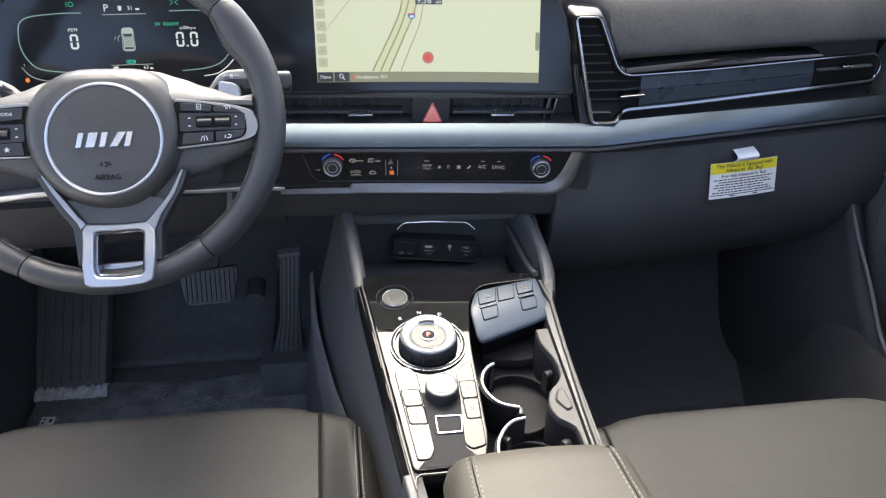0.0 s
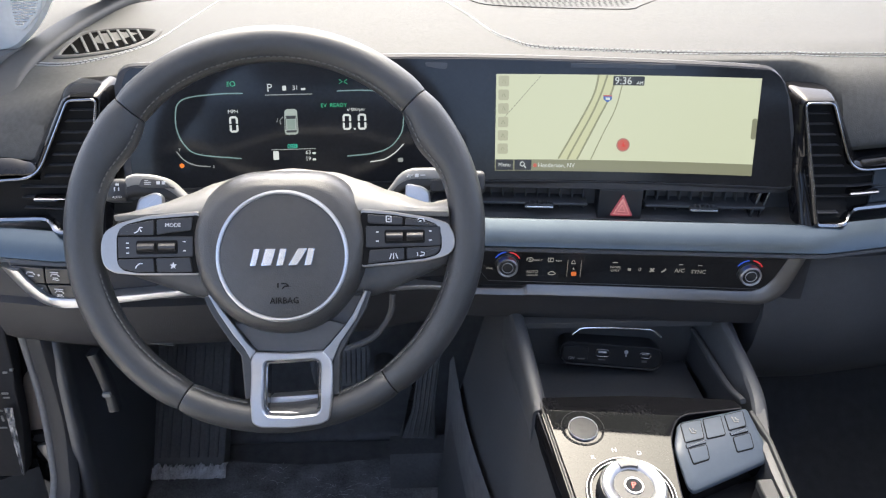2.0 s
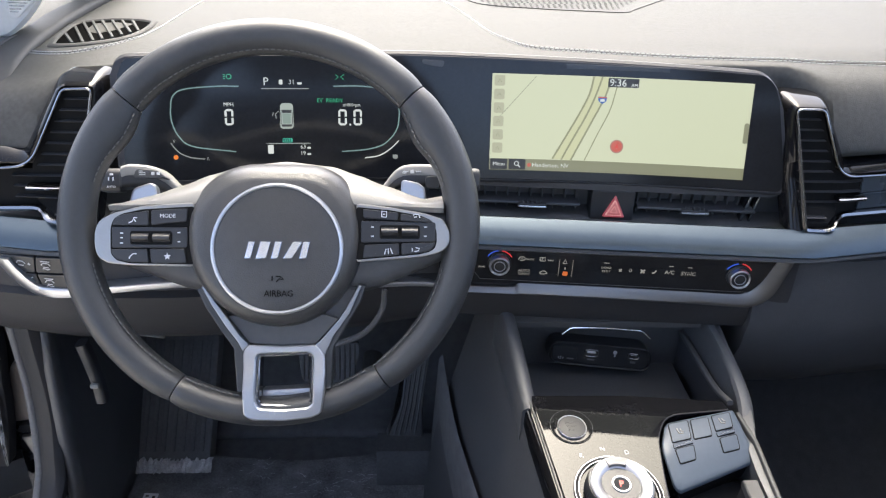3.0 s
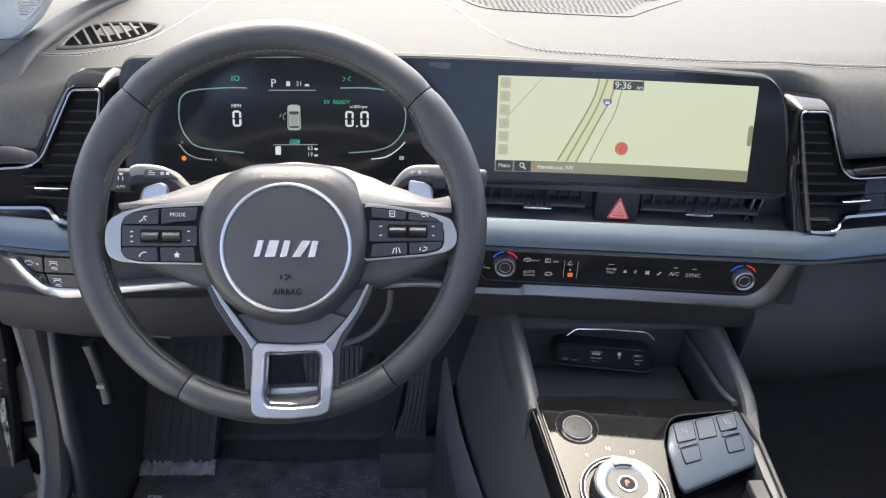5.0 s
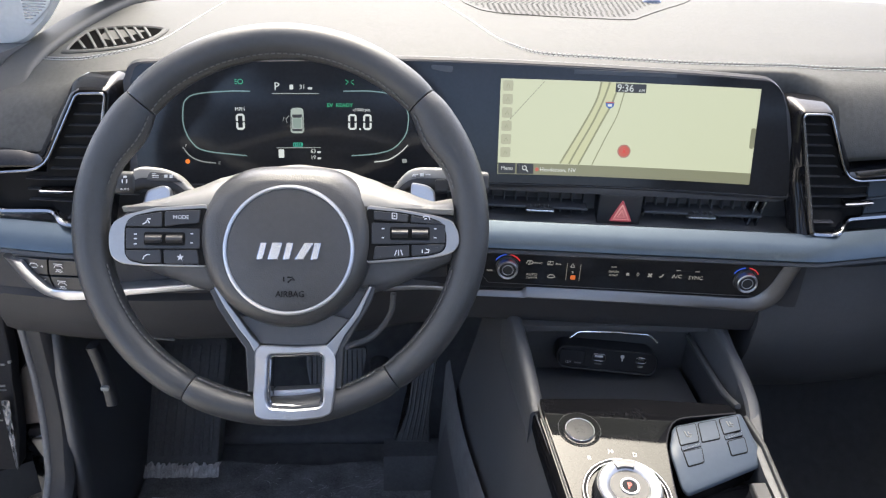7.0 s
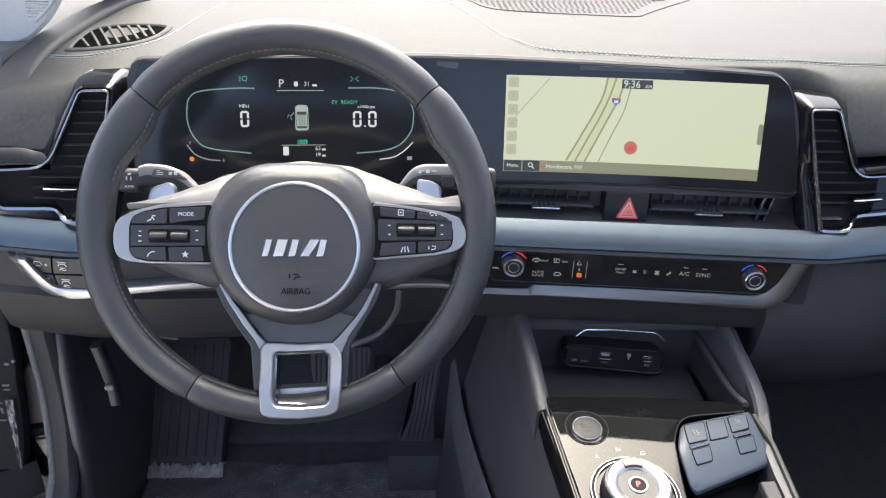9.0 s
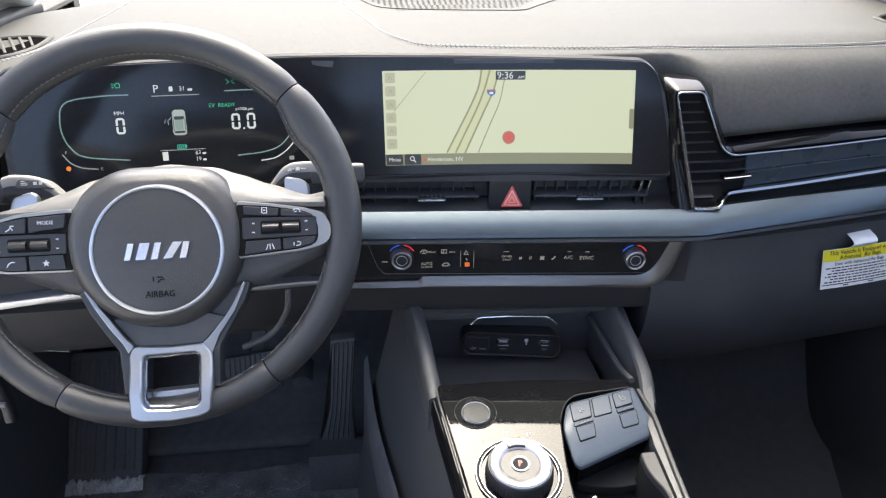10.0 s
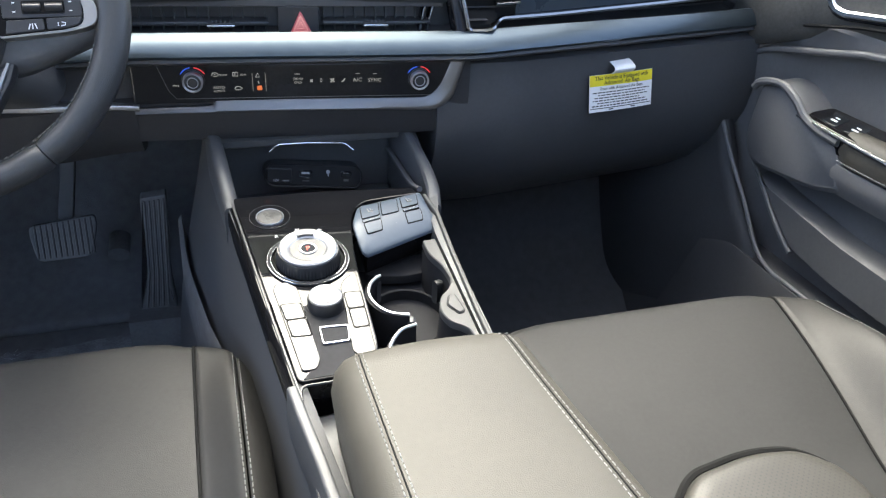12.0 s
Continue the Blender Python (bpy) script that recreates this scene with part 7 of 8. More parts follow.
    for k in range(14):
        t = k / 13
        y, z, w = lerp(0.20, -0.03, t), lerp(0.36, 1.02, t), 0.24 - 0.05 * t * t
        d = 0.055 * math.sqrt(max(0.05, 1 - (2 * t - 1) ** 6))
        rings.append([(cx + p[0], y + p[1], z) for p in rrect(-w, -d, w, d, 0.045, 5)])
    loft(bm, rings)
    part("backrest", bm, SEAT, st)
    bm = bmesh.new()
    rings = []
    for k in range(9):
        t = k / 8
        w, d = 0.13 * math.sin(math.pi * lerp(0.25, 0.8, t)), 0.05 * math.sin(math.pi * lerp(0.2, 0.8, t))
        rings.append([(cx + p[0], -0.06 - 0.02 * t + p[1], lerp(1.05, 1.22, t)) for p in rrect(-w, -d, w, d, 0.03, 5)])
    loft(bm, rings)
    part("headrest", bm, SEAT, st)
    for sg in (-1, 1):
        bm = bmesh.new()
        tube(bm, [(cx + sg * 0.06, -0.04, 0.98), (cx + sg * 0.06, -0.06, 1.10)], 0.006, 8, (0, 1, 0))
        part("headrest_post", bm, CHROME, st)
    return st


seat("front_seat", 0.379, 0.806, "dark perforated leather passenger seat beside the armrest")
seat("front_seat", -0.365, 0.874, "dark perforated leather driver seat behind the wheel")

# ---- passenger door ----
door = thing("front_door", (0.76, 0.55, 0.30), "closed passenger door with dark trim, armrest and window switches", "door")


def door_at(y, z):
    """The inner face of the door trim."""
    x = 0.752 - 0.018 * step(z, 0.60, 0.42) + 0.03 * step(z, 0.72, 0.88)
    x -= 0.012 * math.exp(-((z - 0.735) / 0.022) ** 2)
    return x - 0.035 * step(y, 0.98, 1.16)


bm = bmesh.new()
rings = []
for i in range(41):
    y = lerp(1.19, -0.15, i / 40)
    zb, zt = 0.34, lerp(0.905, 0.93, i / 40)
    row = [Vector((door_at(y, lerp(zb, zt, k / 30)), y, lerp(zb, zt, k / 30))) for k in range(31)]
    rings.append(row + [Vector((0.80, y, zt)), Vector((0.80, y, zb))])
loft(bm, rings)
part("door_trim", bm, HARD, door)
bm = bmesh.new()
rings = []
for i in range(31):
    y = lerp(1.15, -0.15, i / 30)
    zc = 0.764 - 0.052 * step(y, 0.95, 1.15)
    rings.append([Vector((door_at(y, zc) - d, y, zc + h)) for d, h in ((-0.005, 0.050), (0.004, 0.048), (0.012, 0.030), (0.014, 0.0), (0.010, -0.022), (0.002, -0.034), (-0.005, -0.036))])
loft(bm, rings)
part("shoulder_pad", bm, DASH, door, "soft shoulder pad of the door")
# armrest: front wedge, pad, switch plate and pull
PULL = [(1.040, 0.648), (1.000, 0.655), (0.965, 0.642), (0.938, 0.624), (0.905, 0.615), (0.868, 0.614), (0.838, 0.560), (0.842, 0.545), (0.885, 0.530), (1.020, 0.515), (1.048, 0.560)]


def DP(y, z, c):
    """A place c metres in from the door trim."""
    return Vector((door_at(y, z) - c, y, z))


bm = bmesh.new()
pl = rpoly([(-y, z) for y, z in PULL], [0.02, 0.02, 0.03, 0.03, 0.02, 0.012, 0.015, 0.02, 0.03, 0.03, 0.03], 5)
loft(bm, [[DP(-p[0], p[1], c) for p in inset(pl, d)] for d, c in ((-0.004, -0.01), (0.0, 0.030), (0.003, 0.044), (0.010, 0.050))])
part("armrest_wedge", bm, HARD, door)
bm = bmesh.new()
tube(bm, [DP(y, z, 0.051) for y, z in [(p.x, p.y) for p in spline([(1.046, 0.635, 0), (1.035, 0.647, 0), (1.000, 0.6535, 0), (0.965, 0.641, 0), (0.938, 0.6235, 0), (0.905, 0.6150, 0), (0.868, 0.613, 0)], 5)]], 0.006, 8)
part("armrest_edge", bm, RAIL, door, "satin grey armrest edge")
bm = bmesh.new()
rings = []
for i in range(25):
    y = lerp(0.866, 0.20, i / 24)
    d = max(0, 1 - (0.866 - y) / 0.02)
    k = 1 - 0.10 * d * d
    zt = 0.628 + 0.012 * step(y, 0.86, 0.5)
    rings.append([DP(y, zt + h * k, c * k) for c, h in ((-0.01, 0.0), (0.028, 0.004), (0.043, 0.001), (0.053, -0.010), (0.055, -0.028), (0.052, -0.040), (-0.01, -0.045))])
loft(bm, rings)
part("armrest_pad", bm, LEATHER, door, "padded door armrest")
bm = bmesh.new()
rings = []
for i in range(25):
    y = lerp(0.864, 0.20, i / 24)
    zt = 0.585 + 0.012 * step(y, 0.86, 0.5)
    rings.append([DP(y, zt + h, c) for c, h in ((-0.01, 0.0), (0.049, 0.0), (0.053, -0.008), (0.049, -0.026), (0.040, -0.042), (-0.01, -0.055))])
loft(bm, rings)
part("armrest_lower", bm, HARD, door)
bs = bmesh.new()
stitches(bs, [DP(lerp(0.858, 0.25, i / 30), 0.592 + 0.012 * step(lerp(0.858, 0.25, i / 30), 0.86, 0.5), 0.0552) for i in range(31)], 0.0062, 0.0042, 0.0007)
part("stitching", bs, STITCH, door, kind="stuff")
bm = bmesh.new()
SWF = lambda a, b, c: Vector((0.742 - 0.010 + b * 0.9, 0.955 - a, 0.628 + b * 0.35 + c))
slab(bm, rpoly([(0.0, -0.030), (0.02, 0.012), (0.20, 0.015), (0.20, -0.035)], 0.006, 4), SWF, -0.02, 0.006, 0.002)
plate = part("switch_plate", bm, PIANO, door, "glossy window switch plate")
bm = bmesh.new()
tube(bm, [SWF(a, b, 0.006) for a, b in ((0.0, -0.034), (0.06, -0.037), (0.20, -0.040))], 0.0028, 8)
part("plate_edge", bm, CHROME, plate, "bright plate edge")
for a in (0.035, 0.075):
    bm = bmesh.new()
    slab(bm, rrect(a, -0.022, a + 0.028, 0.004, 0.004, 4), SWF, 0.0, 0.0068, 0.0006)
    k = part("window_switch", bm, SWITCH_BLUE, plate)
    bm = bmesh.new()
    bars(bm, SWF, [(a + 0.008, -0.014, a + 0.020, -0.011), (a + 0.010, -0.007, a + 0.018, -0.005)], 0.0066, 0.0072)
    part("switch_symbol", bm, WHITE_PRINT, k)
# pocket and its edge, inner handle
bm = bmesh.new()
pk = rpoly([(-1.020, 0.503), (-0.985, 0.484), (-0.90, 0.425), (-0.80, 0.415), (-0.30, 0.415), (-0.30, 0.475), (-0.82, 0.482), (-0.93, 0.492)], 0.02, 5)
loft(bm, [[DP(-p[0], p[1], c) for p in inset(pk, d)] for d, c in ((-0.006, -0.01), (0.0, 0.022), (0.006, 0.030))])
part("map_pocket", bm, PLASTIC, door)
bm = bmesh.new()
tube(bm, spline([DP(1.028, 0.515, 0.024), DP(0.990, 0.489, 0.030), DP(0.953, 0.463, 0.032), DP(0.918, 0.439, 0.032), DP(0.893, 0.423, 0.030)], 6), 0.0036, 8)
part("pocket_edge", bm, RAIL, door)
HB = rpoly([(-1.012, 0.830), (-1.001, 0.775), (-0.985, 0.763), (-0.965, 0.759), (-0.860, 0.772), (-0.845, 0.830)], 0.008, 4)
HI = rpoly([(-0.998, 0.826), (-0.988, 0.779), (-0.977, 0.771), (-0.960, 0.769), (-0.868, 0.781), (-0.856, 0.826)], 0.008, 4)


def DH(a, b, c):
    return Vector((0.740 - c, -a, b))


bm = bmesh.new()
ringslab(bm, inset(HB, -0.004), HB, DH, -0.02, 0.004, 0.0015)
hp = part("handle_bezel", bm, PIANO, door, "dark inner handle bezel")
bm = bmesh.new()
ringslab(bm, HB, HI, DH, -0.02, 0.007, 0.0025)
part("handle_rim", bm, CHROME, hp, "chrome rim of the inner handle")
bm = bmesh.new()
slab(bm, HI, DH, -0.02, -0.006, 0.002)
part("handle_cup", bm, KEY, hp)
# gap under the upper trim, and the lip over the armrest recess
bm = bmesh.new()
tube(bm, spline([(0.7325, 1.148, 0.706), (0.731, 1.066, 0.725), (0.733, 0.978, 0.743), (0.736, 0.894, 0.758), (0.740, 0.70, 0.775), (0.742, 0.30, 0.780)], 6), 0.0028, 6)
part("trim_gap", bm, SEAM, door)
bm = bmesh.new()
sweep(bm, spline([(0.722, 1.146, 0.628), (0.726, 1.115, 0.663), (0.731, 1.093, 0.678), (0.735, 1.057, 0.689), (0.738, 0.963, 0.709), (0.740, 0.879, 0.726), (0.740, 0.70, 0.740), (0.740, 0.30, 0.745)], 6), rrect(-0.008, -0.005, 0.008, 0.005, 0.004, 4))
part("recess_lip", bm, HARD, door)
bm = bmesh.new()
tube(bm, [DP(1.17, 0.868, 0.008), DP(1.08, 0.885, 0.006), DP(0.9, 0.905, 0.004)], 0.003, 8)
part("window_trim", bm, SILVER, door, "thin silver line under the window")
# opening seal and sill on the passenger side
bm = bmesh.new()
seal = spline([(0.700, 1.135, 0.600), (0.694, 1.119, 0.583), (0.690, 1.067, 0.526), (0.690, 0.997, 0.457), (0.690, 0.950, 0.405), (0.689, 0.905, 0.386), (0.689, 0.85, 0.386), (0.688, 0.70, 0.386), (0.688, 0.3, 0.386)], 7)
tube(bm, seal, 0.0032, 8, (1, 0, 0))
solid("door_seal", bm, RUBBER, "black rubber door seal along the opening", "seal")
bm = bmesh.new()
loft(bm, [[(x, y, z) for x, z in ((0.60, 0.13), (0.655, 0.20), (0.672, 0.36), (0.685, 0.383), (0.76, 0.383), (0.76, 0.1), (0.60, 0.1))] for y in (1.3, 0.6, 0.2, -0.6, -1.3)])
solid("sill_right", bm, SHADED_TRIM, "dark plastic door sill trim, darkened further for shade", "sill", "structure")
bm = bmesh.new()
def kick_r(u, v):
    z = lerp(0.12, 0.585, v)
    edge = lerp(0.94, 1.05, step(z, 0.36, 0.50)) + lerp(0.0, 0.10, step(z, 0.47, 0.66))
    y = lerp(1.50, edge, u)
    x = lerp(0.63, 0.690, step(u, 0.35, 1.0)) - 0.03 * (1 - v) * (1 - u)
    return Vector((x, y, z))
grid(bm, kick_r, 14, 14)
thick(solid("kick_panel_right", bm, SHADED_TRIM, "dark moulded kick panel in the passenger footwell, darkened further for shade", "panel", "structure"), 0.02, 1)
bm = bmesh.new()
loft(bm, [[(x, y, z) for y, z in [tuple(p)[:2] for p in spline([(1.45, 0.52, 0), (1.36, 0.40, 0), (1.30, 0.28, 0), (1.24, 0.19, 0), (1.10, 0.138, 0)], 6)] + [(1.10, 0.12), (1.5, 0.12)]] for x in (0.14, 0.3, 0.45, 0.62, 0.70)])
solid("toe_board_right", bm, SHADED_CARPET, "black carpet rising under the glove box, darkened for shade", "carpet", "structure")
solid("floor_mat", slab(bmesh.new(), rpoly([(0.19, 0.55), (0.60, 0.55), (0.60, 1.22), (0.17, 1.26)], 0.03, 4), W, 0.13, 0.142, 0.004), SHADED_CARPET, "black carpet floor mat on the passenger side, darkened for shade", "floor mat")

# ---- left opening: kick panel, seals, sill, hinge side ----
bm = bmesh.new()
def kick_l(u, v):
    y = lerp(1.46, 1.068, u)
    z = lerp(0.14, 0.585, v)
    return Vector((-0.712 + 0.018 * step(y, 1.16, 1.072), y - 0.05 * (1 - v) * u, z))
grid(bm, kick_l, 16, 12)
thick(solid("kick_panel_left", bm, PLASTIC, "dark moulded kick panel in the driver footwell", "panel", "structure"), 0.012, -1)
OUT = [(-0.727, 1.085, 0.700), (-0.727, 1.0745, 0.600), (-0.727, 1.0740, 0.545), (-0.727, 1.0735, 0.490), (-0.727, 1.067, 0.440), (-0.727, 1.056, 0.392), (-0.727, 1.037, 0.350), (-0.724, 0.96, 0.30), (-0.722, 0.80, 0.265), (-0.720, 0.30, 0.26)]
INN = [(-0.690, 1.072, 0.700), (-0.690, 1.068, 0.593), (-0.690, 1.066, 0.540), (-0.690, 1.0665, 0.488), (-0.690, 1.063, 0.435), (-0.690, 1.043, 0.385), (-0.690, 1.0236, 0.352), (-0.690, 0.94, 0.315), (-0.690, 0.82, 0.285), (-0.690, 0.30, 0.275)]
so, si = spline(OUT, 7), spline(INN, 7)
bm = bmesh.new()
tube(bm, so, 0.0058, 10, (1, 0, 0))
solid("door_seal", bm, RUBBER, "black rubber door seal along the open driver side", "seal")
# rounded jamb trim between the seal and the kick panel
bm = bmesh.new()
loft(bm, [[a.lerp(b, t) + Vector((0.006, -0.012, 0.004)) * math.sin(math.pi * t) for t in (0, 0.15, 0.35, 0.6, 0.8, 1.0)] + [b + Vector((-0.004, 0.03, -0.01)), a + Vector((-0.004, 0.03, -0.01))] for a, b in zip(so, si)])
solid("jamb_trim", bm, mat("jamb_dark_grain", (0.030, 0.030, 0.032), 0.6, spec=0.3, bump=0.4, bscale=1000), "rounded dark trim along the driver door opening", "trim")
bm = bmesh.new()
loft(bm, [[(x, y, z) for x, z in ((-0.62, 0.13), (-0.655, 0.16), (-0.685, 0.215), (-0.70, 0.225), (-0.79, 0.215), (-0.82, 0.10), (-0.82, 0.0), (-0.62, 0.0))] for y in (1.02, 0.6, 0.2, -0.6, -1.3)])
solid("sill_left", bm, PLASTIC, "dark door sill trim on the driver side", "sill", "structure")
bm = bmesh.new()
loft(bm, [[(x, y, z) for x, y in ((-0.735, 1.135), (-0.745, 1.13), (-0.80, 1.13), (-0.86, 1.135), (-0.94, 1.14), (-0.975, 1.17), (-0.985, 1.90), (-0.735, 1.90))] for z in (-0.25, 0.02, 0.25, 0.45, 0.65, 0.85)])
solid("hinge_pillar", bm, PAINT, "dark painted body pillar at the open driver door", "body", "structure")
door_l = thing("open_door", (-0.95, 1.0, 0.1), "open driver door edge with dark trim seen beyond the sill", "door")
bm = bmesh.new()
f = fr((-0.90, 1.10, 0), (-0.95, -0.31, 0), (0, 0, 1))
slab(bm, rrect(0.0, -0.22, 0.95, 0.88, 0.05, 5), f, -0.05, 0.05, 0.015)
part("door_shell", bm, PAINT, door_l)
bm = bmesh.new()
slab(bm, rrect(0.03, -0.15, 0.90, 0.90, 0.06, 5), f, -0.10, -0.05, 0.002)
part("door_trim", bm, HARD, door_l)
for z in (0.30, 0.62):
    bm = bmesh.new()
    box(bm, fr((-0.83, 1.09, z), (-0.86, -0.5, 0), (0, 0, 1)), -0.05, 0.08, -0.03, 0.03, -0.01, 0.012)
    part("hinge", bm, PAINT, door_l)
bm = bmesh.new()
tube(bm, spline([(-0.80, 1.09, 0.50), (-0.84, 1.02, 0.47), (-0.88, 1.03, 0.46), (-0.92, 1.05, 0.48)], 5), 0.014, 10)
part("cable_boot", bm, RUBBER, door_l)

BODY = mat("warm_grey_body_paint", (0.17, 0.15, 0.135), 0.35, coat=0.3, var=0.1)
bm = bmesh.new()
JF = fr((0, 1.118, 0), (1, 0, 0), (0, 0, 1))
slab(bm, rpoly([(-0.738, 0.500), (-0.770, 0.483), (-0.781, 0.446), (-0.789, 0.385), (-0.738, 0.394)], 0.006, 3), JF, -0.012, 0.0, 0.002)
solid("jamb_panel", bm, BODY, "warm grey painted body panel inside the door opening", "body panel")
latch = thing("door_check", (-0.80, 1.09, 0.33), "black door check and hinge bracket with pale marks", "hinge")
HK = fr((0, 1.088, 0), (1, 0, 0), (0, 0, 1))
bm = bmesh.new()
slab(bm, rpoly([(-0.752, 0.640), (-0.760, 0.520), (-0.767, 0.480), (-0.770, 0.445), (-0.778, 0.390), (-0.792, 0.330), (-0.930, 0.330), (-0.930, 0.640)], 0.008, 3), HK, -0.02, 0.0, 0.003)
part("bracket", bm, CUP, latch)
for x, z, w, h in ((-0.772, 0.512, 0.006, 0.003), (-0.763, 0.516, 0.004, 0.004), (-0.781, 0.478, 0.009, 0.003), (-0.781, 0.471, 0.009, 0.002), (-0.797, 0.449, 0.012, 0.002), (-0.795, 0.436, 0.003, 0.010), (-0.808, 0.420, 0.030, 0.002)):
    bm = bmesh.new()
    slab(bm, rrect(x - w / 2, z - h / 2, x + w / 2, z + h / 2, 0.001, 2), HK, -0.002, 0.0015, 0.0005)
    part("bracket_mark", bm, STITCH, latch)
bm = bmesh.new()
slab(bm, rpoly([(-0.738, 0.383), (-0.782, 0.378), (-0.786, 0.366), (-0.738, 0.370)], 0.002, 2), JF, -0.01, 0.0, 0.001)
part("striker_gap", bm, CUP, latch)
bm = bmesh.new()
tube(bm, [JF(-0.738, 0.371, 0.002), JF(-0.760, 0.369, 0.002), JF(-0.780, 0.366, 0.002)], 0.0016, 6)
part("bright_edge", bm, CHROME, latch)
bm = bmesh.new()
slab(bm, rpoly([(-0.738, 0.364), (-0.784, 0.358), (-0.776, 0.330), (-0.766, 0.316), (-0.738, 0.332)], 0.003, 3), JF, -0.01, 0.0, 0.002)
part("sill_end", bm, mat("satin_sill_plate", (0.22, 0.22, 0.22), 0.35, metal=0.6), latch)


def wrap_at(u, v):
    """A crumpled strip of wrapping that hangs beside the bracket."""
    z = lerp(0.460, 0.340, u)
    n = noise.noise(Vector((u * 14, v * 3, 4.0)))
    return Vector((lerp(-0.778, -0.789, u) + (v - 0.5) * (0.008 * (1 - u) + 0.003) + 0.003 * n, 1.080 - 0.004 * n, z))


part("wrapping", grid(bmesh.new(), wrap_at, 40, 6), FILM, latch, "crumpled strip of clear wrapping")

# ---- trim at the left end of the dash ----
BAND = mat("dark_edge_strip", (0.050, 0.051, 0.050), 0.6, spec=0.25, bump=0.2)
bm = bmesh.new()
sweep(bm, [Vector(p) for p in spline([(-0.700, 1.120, 0.820), (-0.716, 1.165, 0.858), (-0.728, 1.25, 0.871), (-0.742, 1.40, 0.873), (-0.752, 1.55, 0.870), (-0.748, 1.72, 0.868)], 6)], rrect(-0.020, -0.012, 0.020, 0.008, 0.007, 4))
solid("dash_edge_seal", bm, BAND, "dark edge strip between dash top and pillar", "trim")
bm = bmesh.new()
sweep(bm, [Vector(p) for p in spline([(0.732, 1.195, 0.840), (0.733, 1.215, 0.872), (0.734, 1.26, 0.889), (0.735, 1.35, 0.895), (0.736, 1.45, 0.896), (0.738, 1.72, 0.890)], 6)], rrect(-0.012, -0.012, 0.012, 0.008, 0.006, 4))
solid("dash_edge_seal", bm, PLASTIC, "dark edge strip between dash top and pillar", "trim")
bm = bmesh.new()
loft(bm, [[(x, y, z) for y, z in ((1.16, 0.78), (1.20, 0.885), (1.30, 0.880), (1.30, 0.75), (1.16, 0.72))] for x in (-0.80, -0.742)])
solid("sail_panel", bm, PLASTIC, "dark corner panel at the foot of the pillar", "trim")
bm = bmesh.new()
slab(bm, rpoly([(-0.735, 1.24), (-0.735, 1.95), (-1.02, 1.95), (-0.98, 1.24)], 0.02, 3), W, 0.82, 0.858, 0.004)
solid("cowl_left", bm, DASH, "pale lit cowl between dash and windscreen", "cowl", "structure")
bm = bmesh.new()
loft(bm, [[(x + dx, y, z) for y, z in ((1.06, 0.70), (1.085, 0.80), (1.14, 0.885), (1.30, 0.935), (1.80, 0.985), (1.80, 0.70))] for x, dx in ((0.742, 0.0), (0.80, 0.0))])
solid("sail_panel", bm, PLASTIC, "dark corner panel between dash end and door", "trim")
foot = thing("pillar_foot", (-0.79, 1.36, 0.87), "pale grey pillar foot with small tweeter grille", "pillar trim")
bm = bmesh.new()
shape = [(-0.93, 0.874), (-0.745, 0.876), (-0.706, 0.910), (-0.687, 0.937), (-0.655, 0.99), (-0.645, 1.10), (-0.93, 1.10)]
rd = [0.01, 0.022, 0.03, 0.03, 0.03, 0.01, 0.01]
loft(bm, [[(p[0] + dx, y, p[1] + dz) for p in inset(rpoly(shape, rd, 5), d)] for d, y, dx, dz in ((0.0, 1.36, -0.03, 0.0), (0.0, 1.283, -0.004, 0.0), (0.0015, 1.276, 0.0, 0.0), (0.006, 1.271, 0.0, 0.0), (0.012, 1.270, 0.0, 0.0))])
part("foot_cover", bm, PILLAR, foot)
bm = bmesh.new()
TF = fr((-0.718, 1.270, 0.93), (1, 0, 0), (0, 0.0, 1))
tweet = rpoly([(-0.016, 0.030), (0.030, 0.030), (0.016, -0.002), (-0.010, -0.025), (-0.020, -0.022)], 0.006, 4)
slab(bm, tweet, TF, -0.004, 0.0022, 0.001)
tw = part("tweeter_grille", bm, PILLAR, foot)
for k in range(13):
    z = 0.026 - 0.0036 * k
    w0 = -0.0150 - 0.0015 * k / 12
    w1 = lerp(0.024, 0.0125, k / 7) if z > -0.002 else lerp(0.0125, -0.011, (-0.002 - z) / 0.019)
    bm = bmesh.new()
    slab(bm, [(w0, z), (w1, z), (w1, z + 0.0014), (w0, z + 0.0014)], TF, 0.001, 0.0028, 0.0003)
    part("grille_slot", bm, SMOKE, tw)

# ---- footwell: pedals, footrest, mat, film ----
bm = bmesh.new()
gas = thing("accelerator_pedal", (-0.24, 1.28, 0.15), "black ribbed floor-hinged accelerator pedal", "pedal")
GF = fr((-0.228, 1.268, 0.318), (0.99, -0.06, 0.12), (0.09, -0.13, 0.985))
slab(bm, rpoly([(-0.036, -0.115), (0.030, -0.118), (0.020, -0.04), (0.0185, 0.122), (-0.0215, 0.122), (-0.020, -0.04)], [0.004, 0.004, 0.03, 0.004, 0.004, 0.03], 4), GF, -0.012, 0.006, 0.003)
part("pedal_plate", bm, RUBBER, gas)
for k in range(5):
    bm = bmesh.new()
    x = -0.0145 + 0.0072 * k
    tube(bm, [GF(x * 1.25 - 0.003, -0.105, 0.0062), GF(x, -0.03, 0.0064), GF(x - 0.0005, 0.115, 0.0062)], 0.0017, 6, (0, 1, 0))
    part("rib", bm, RUBBER, gas)
bm = bmesh.new()
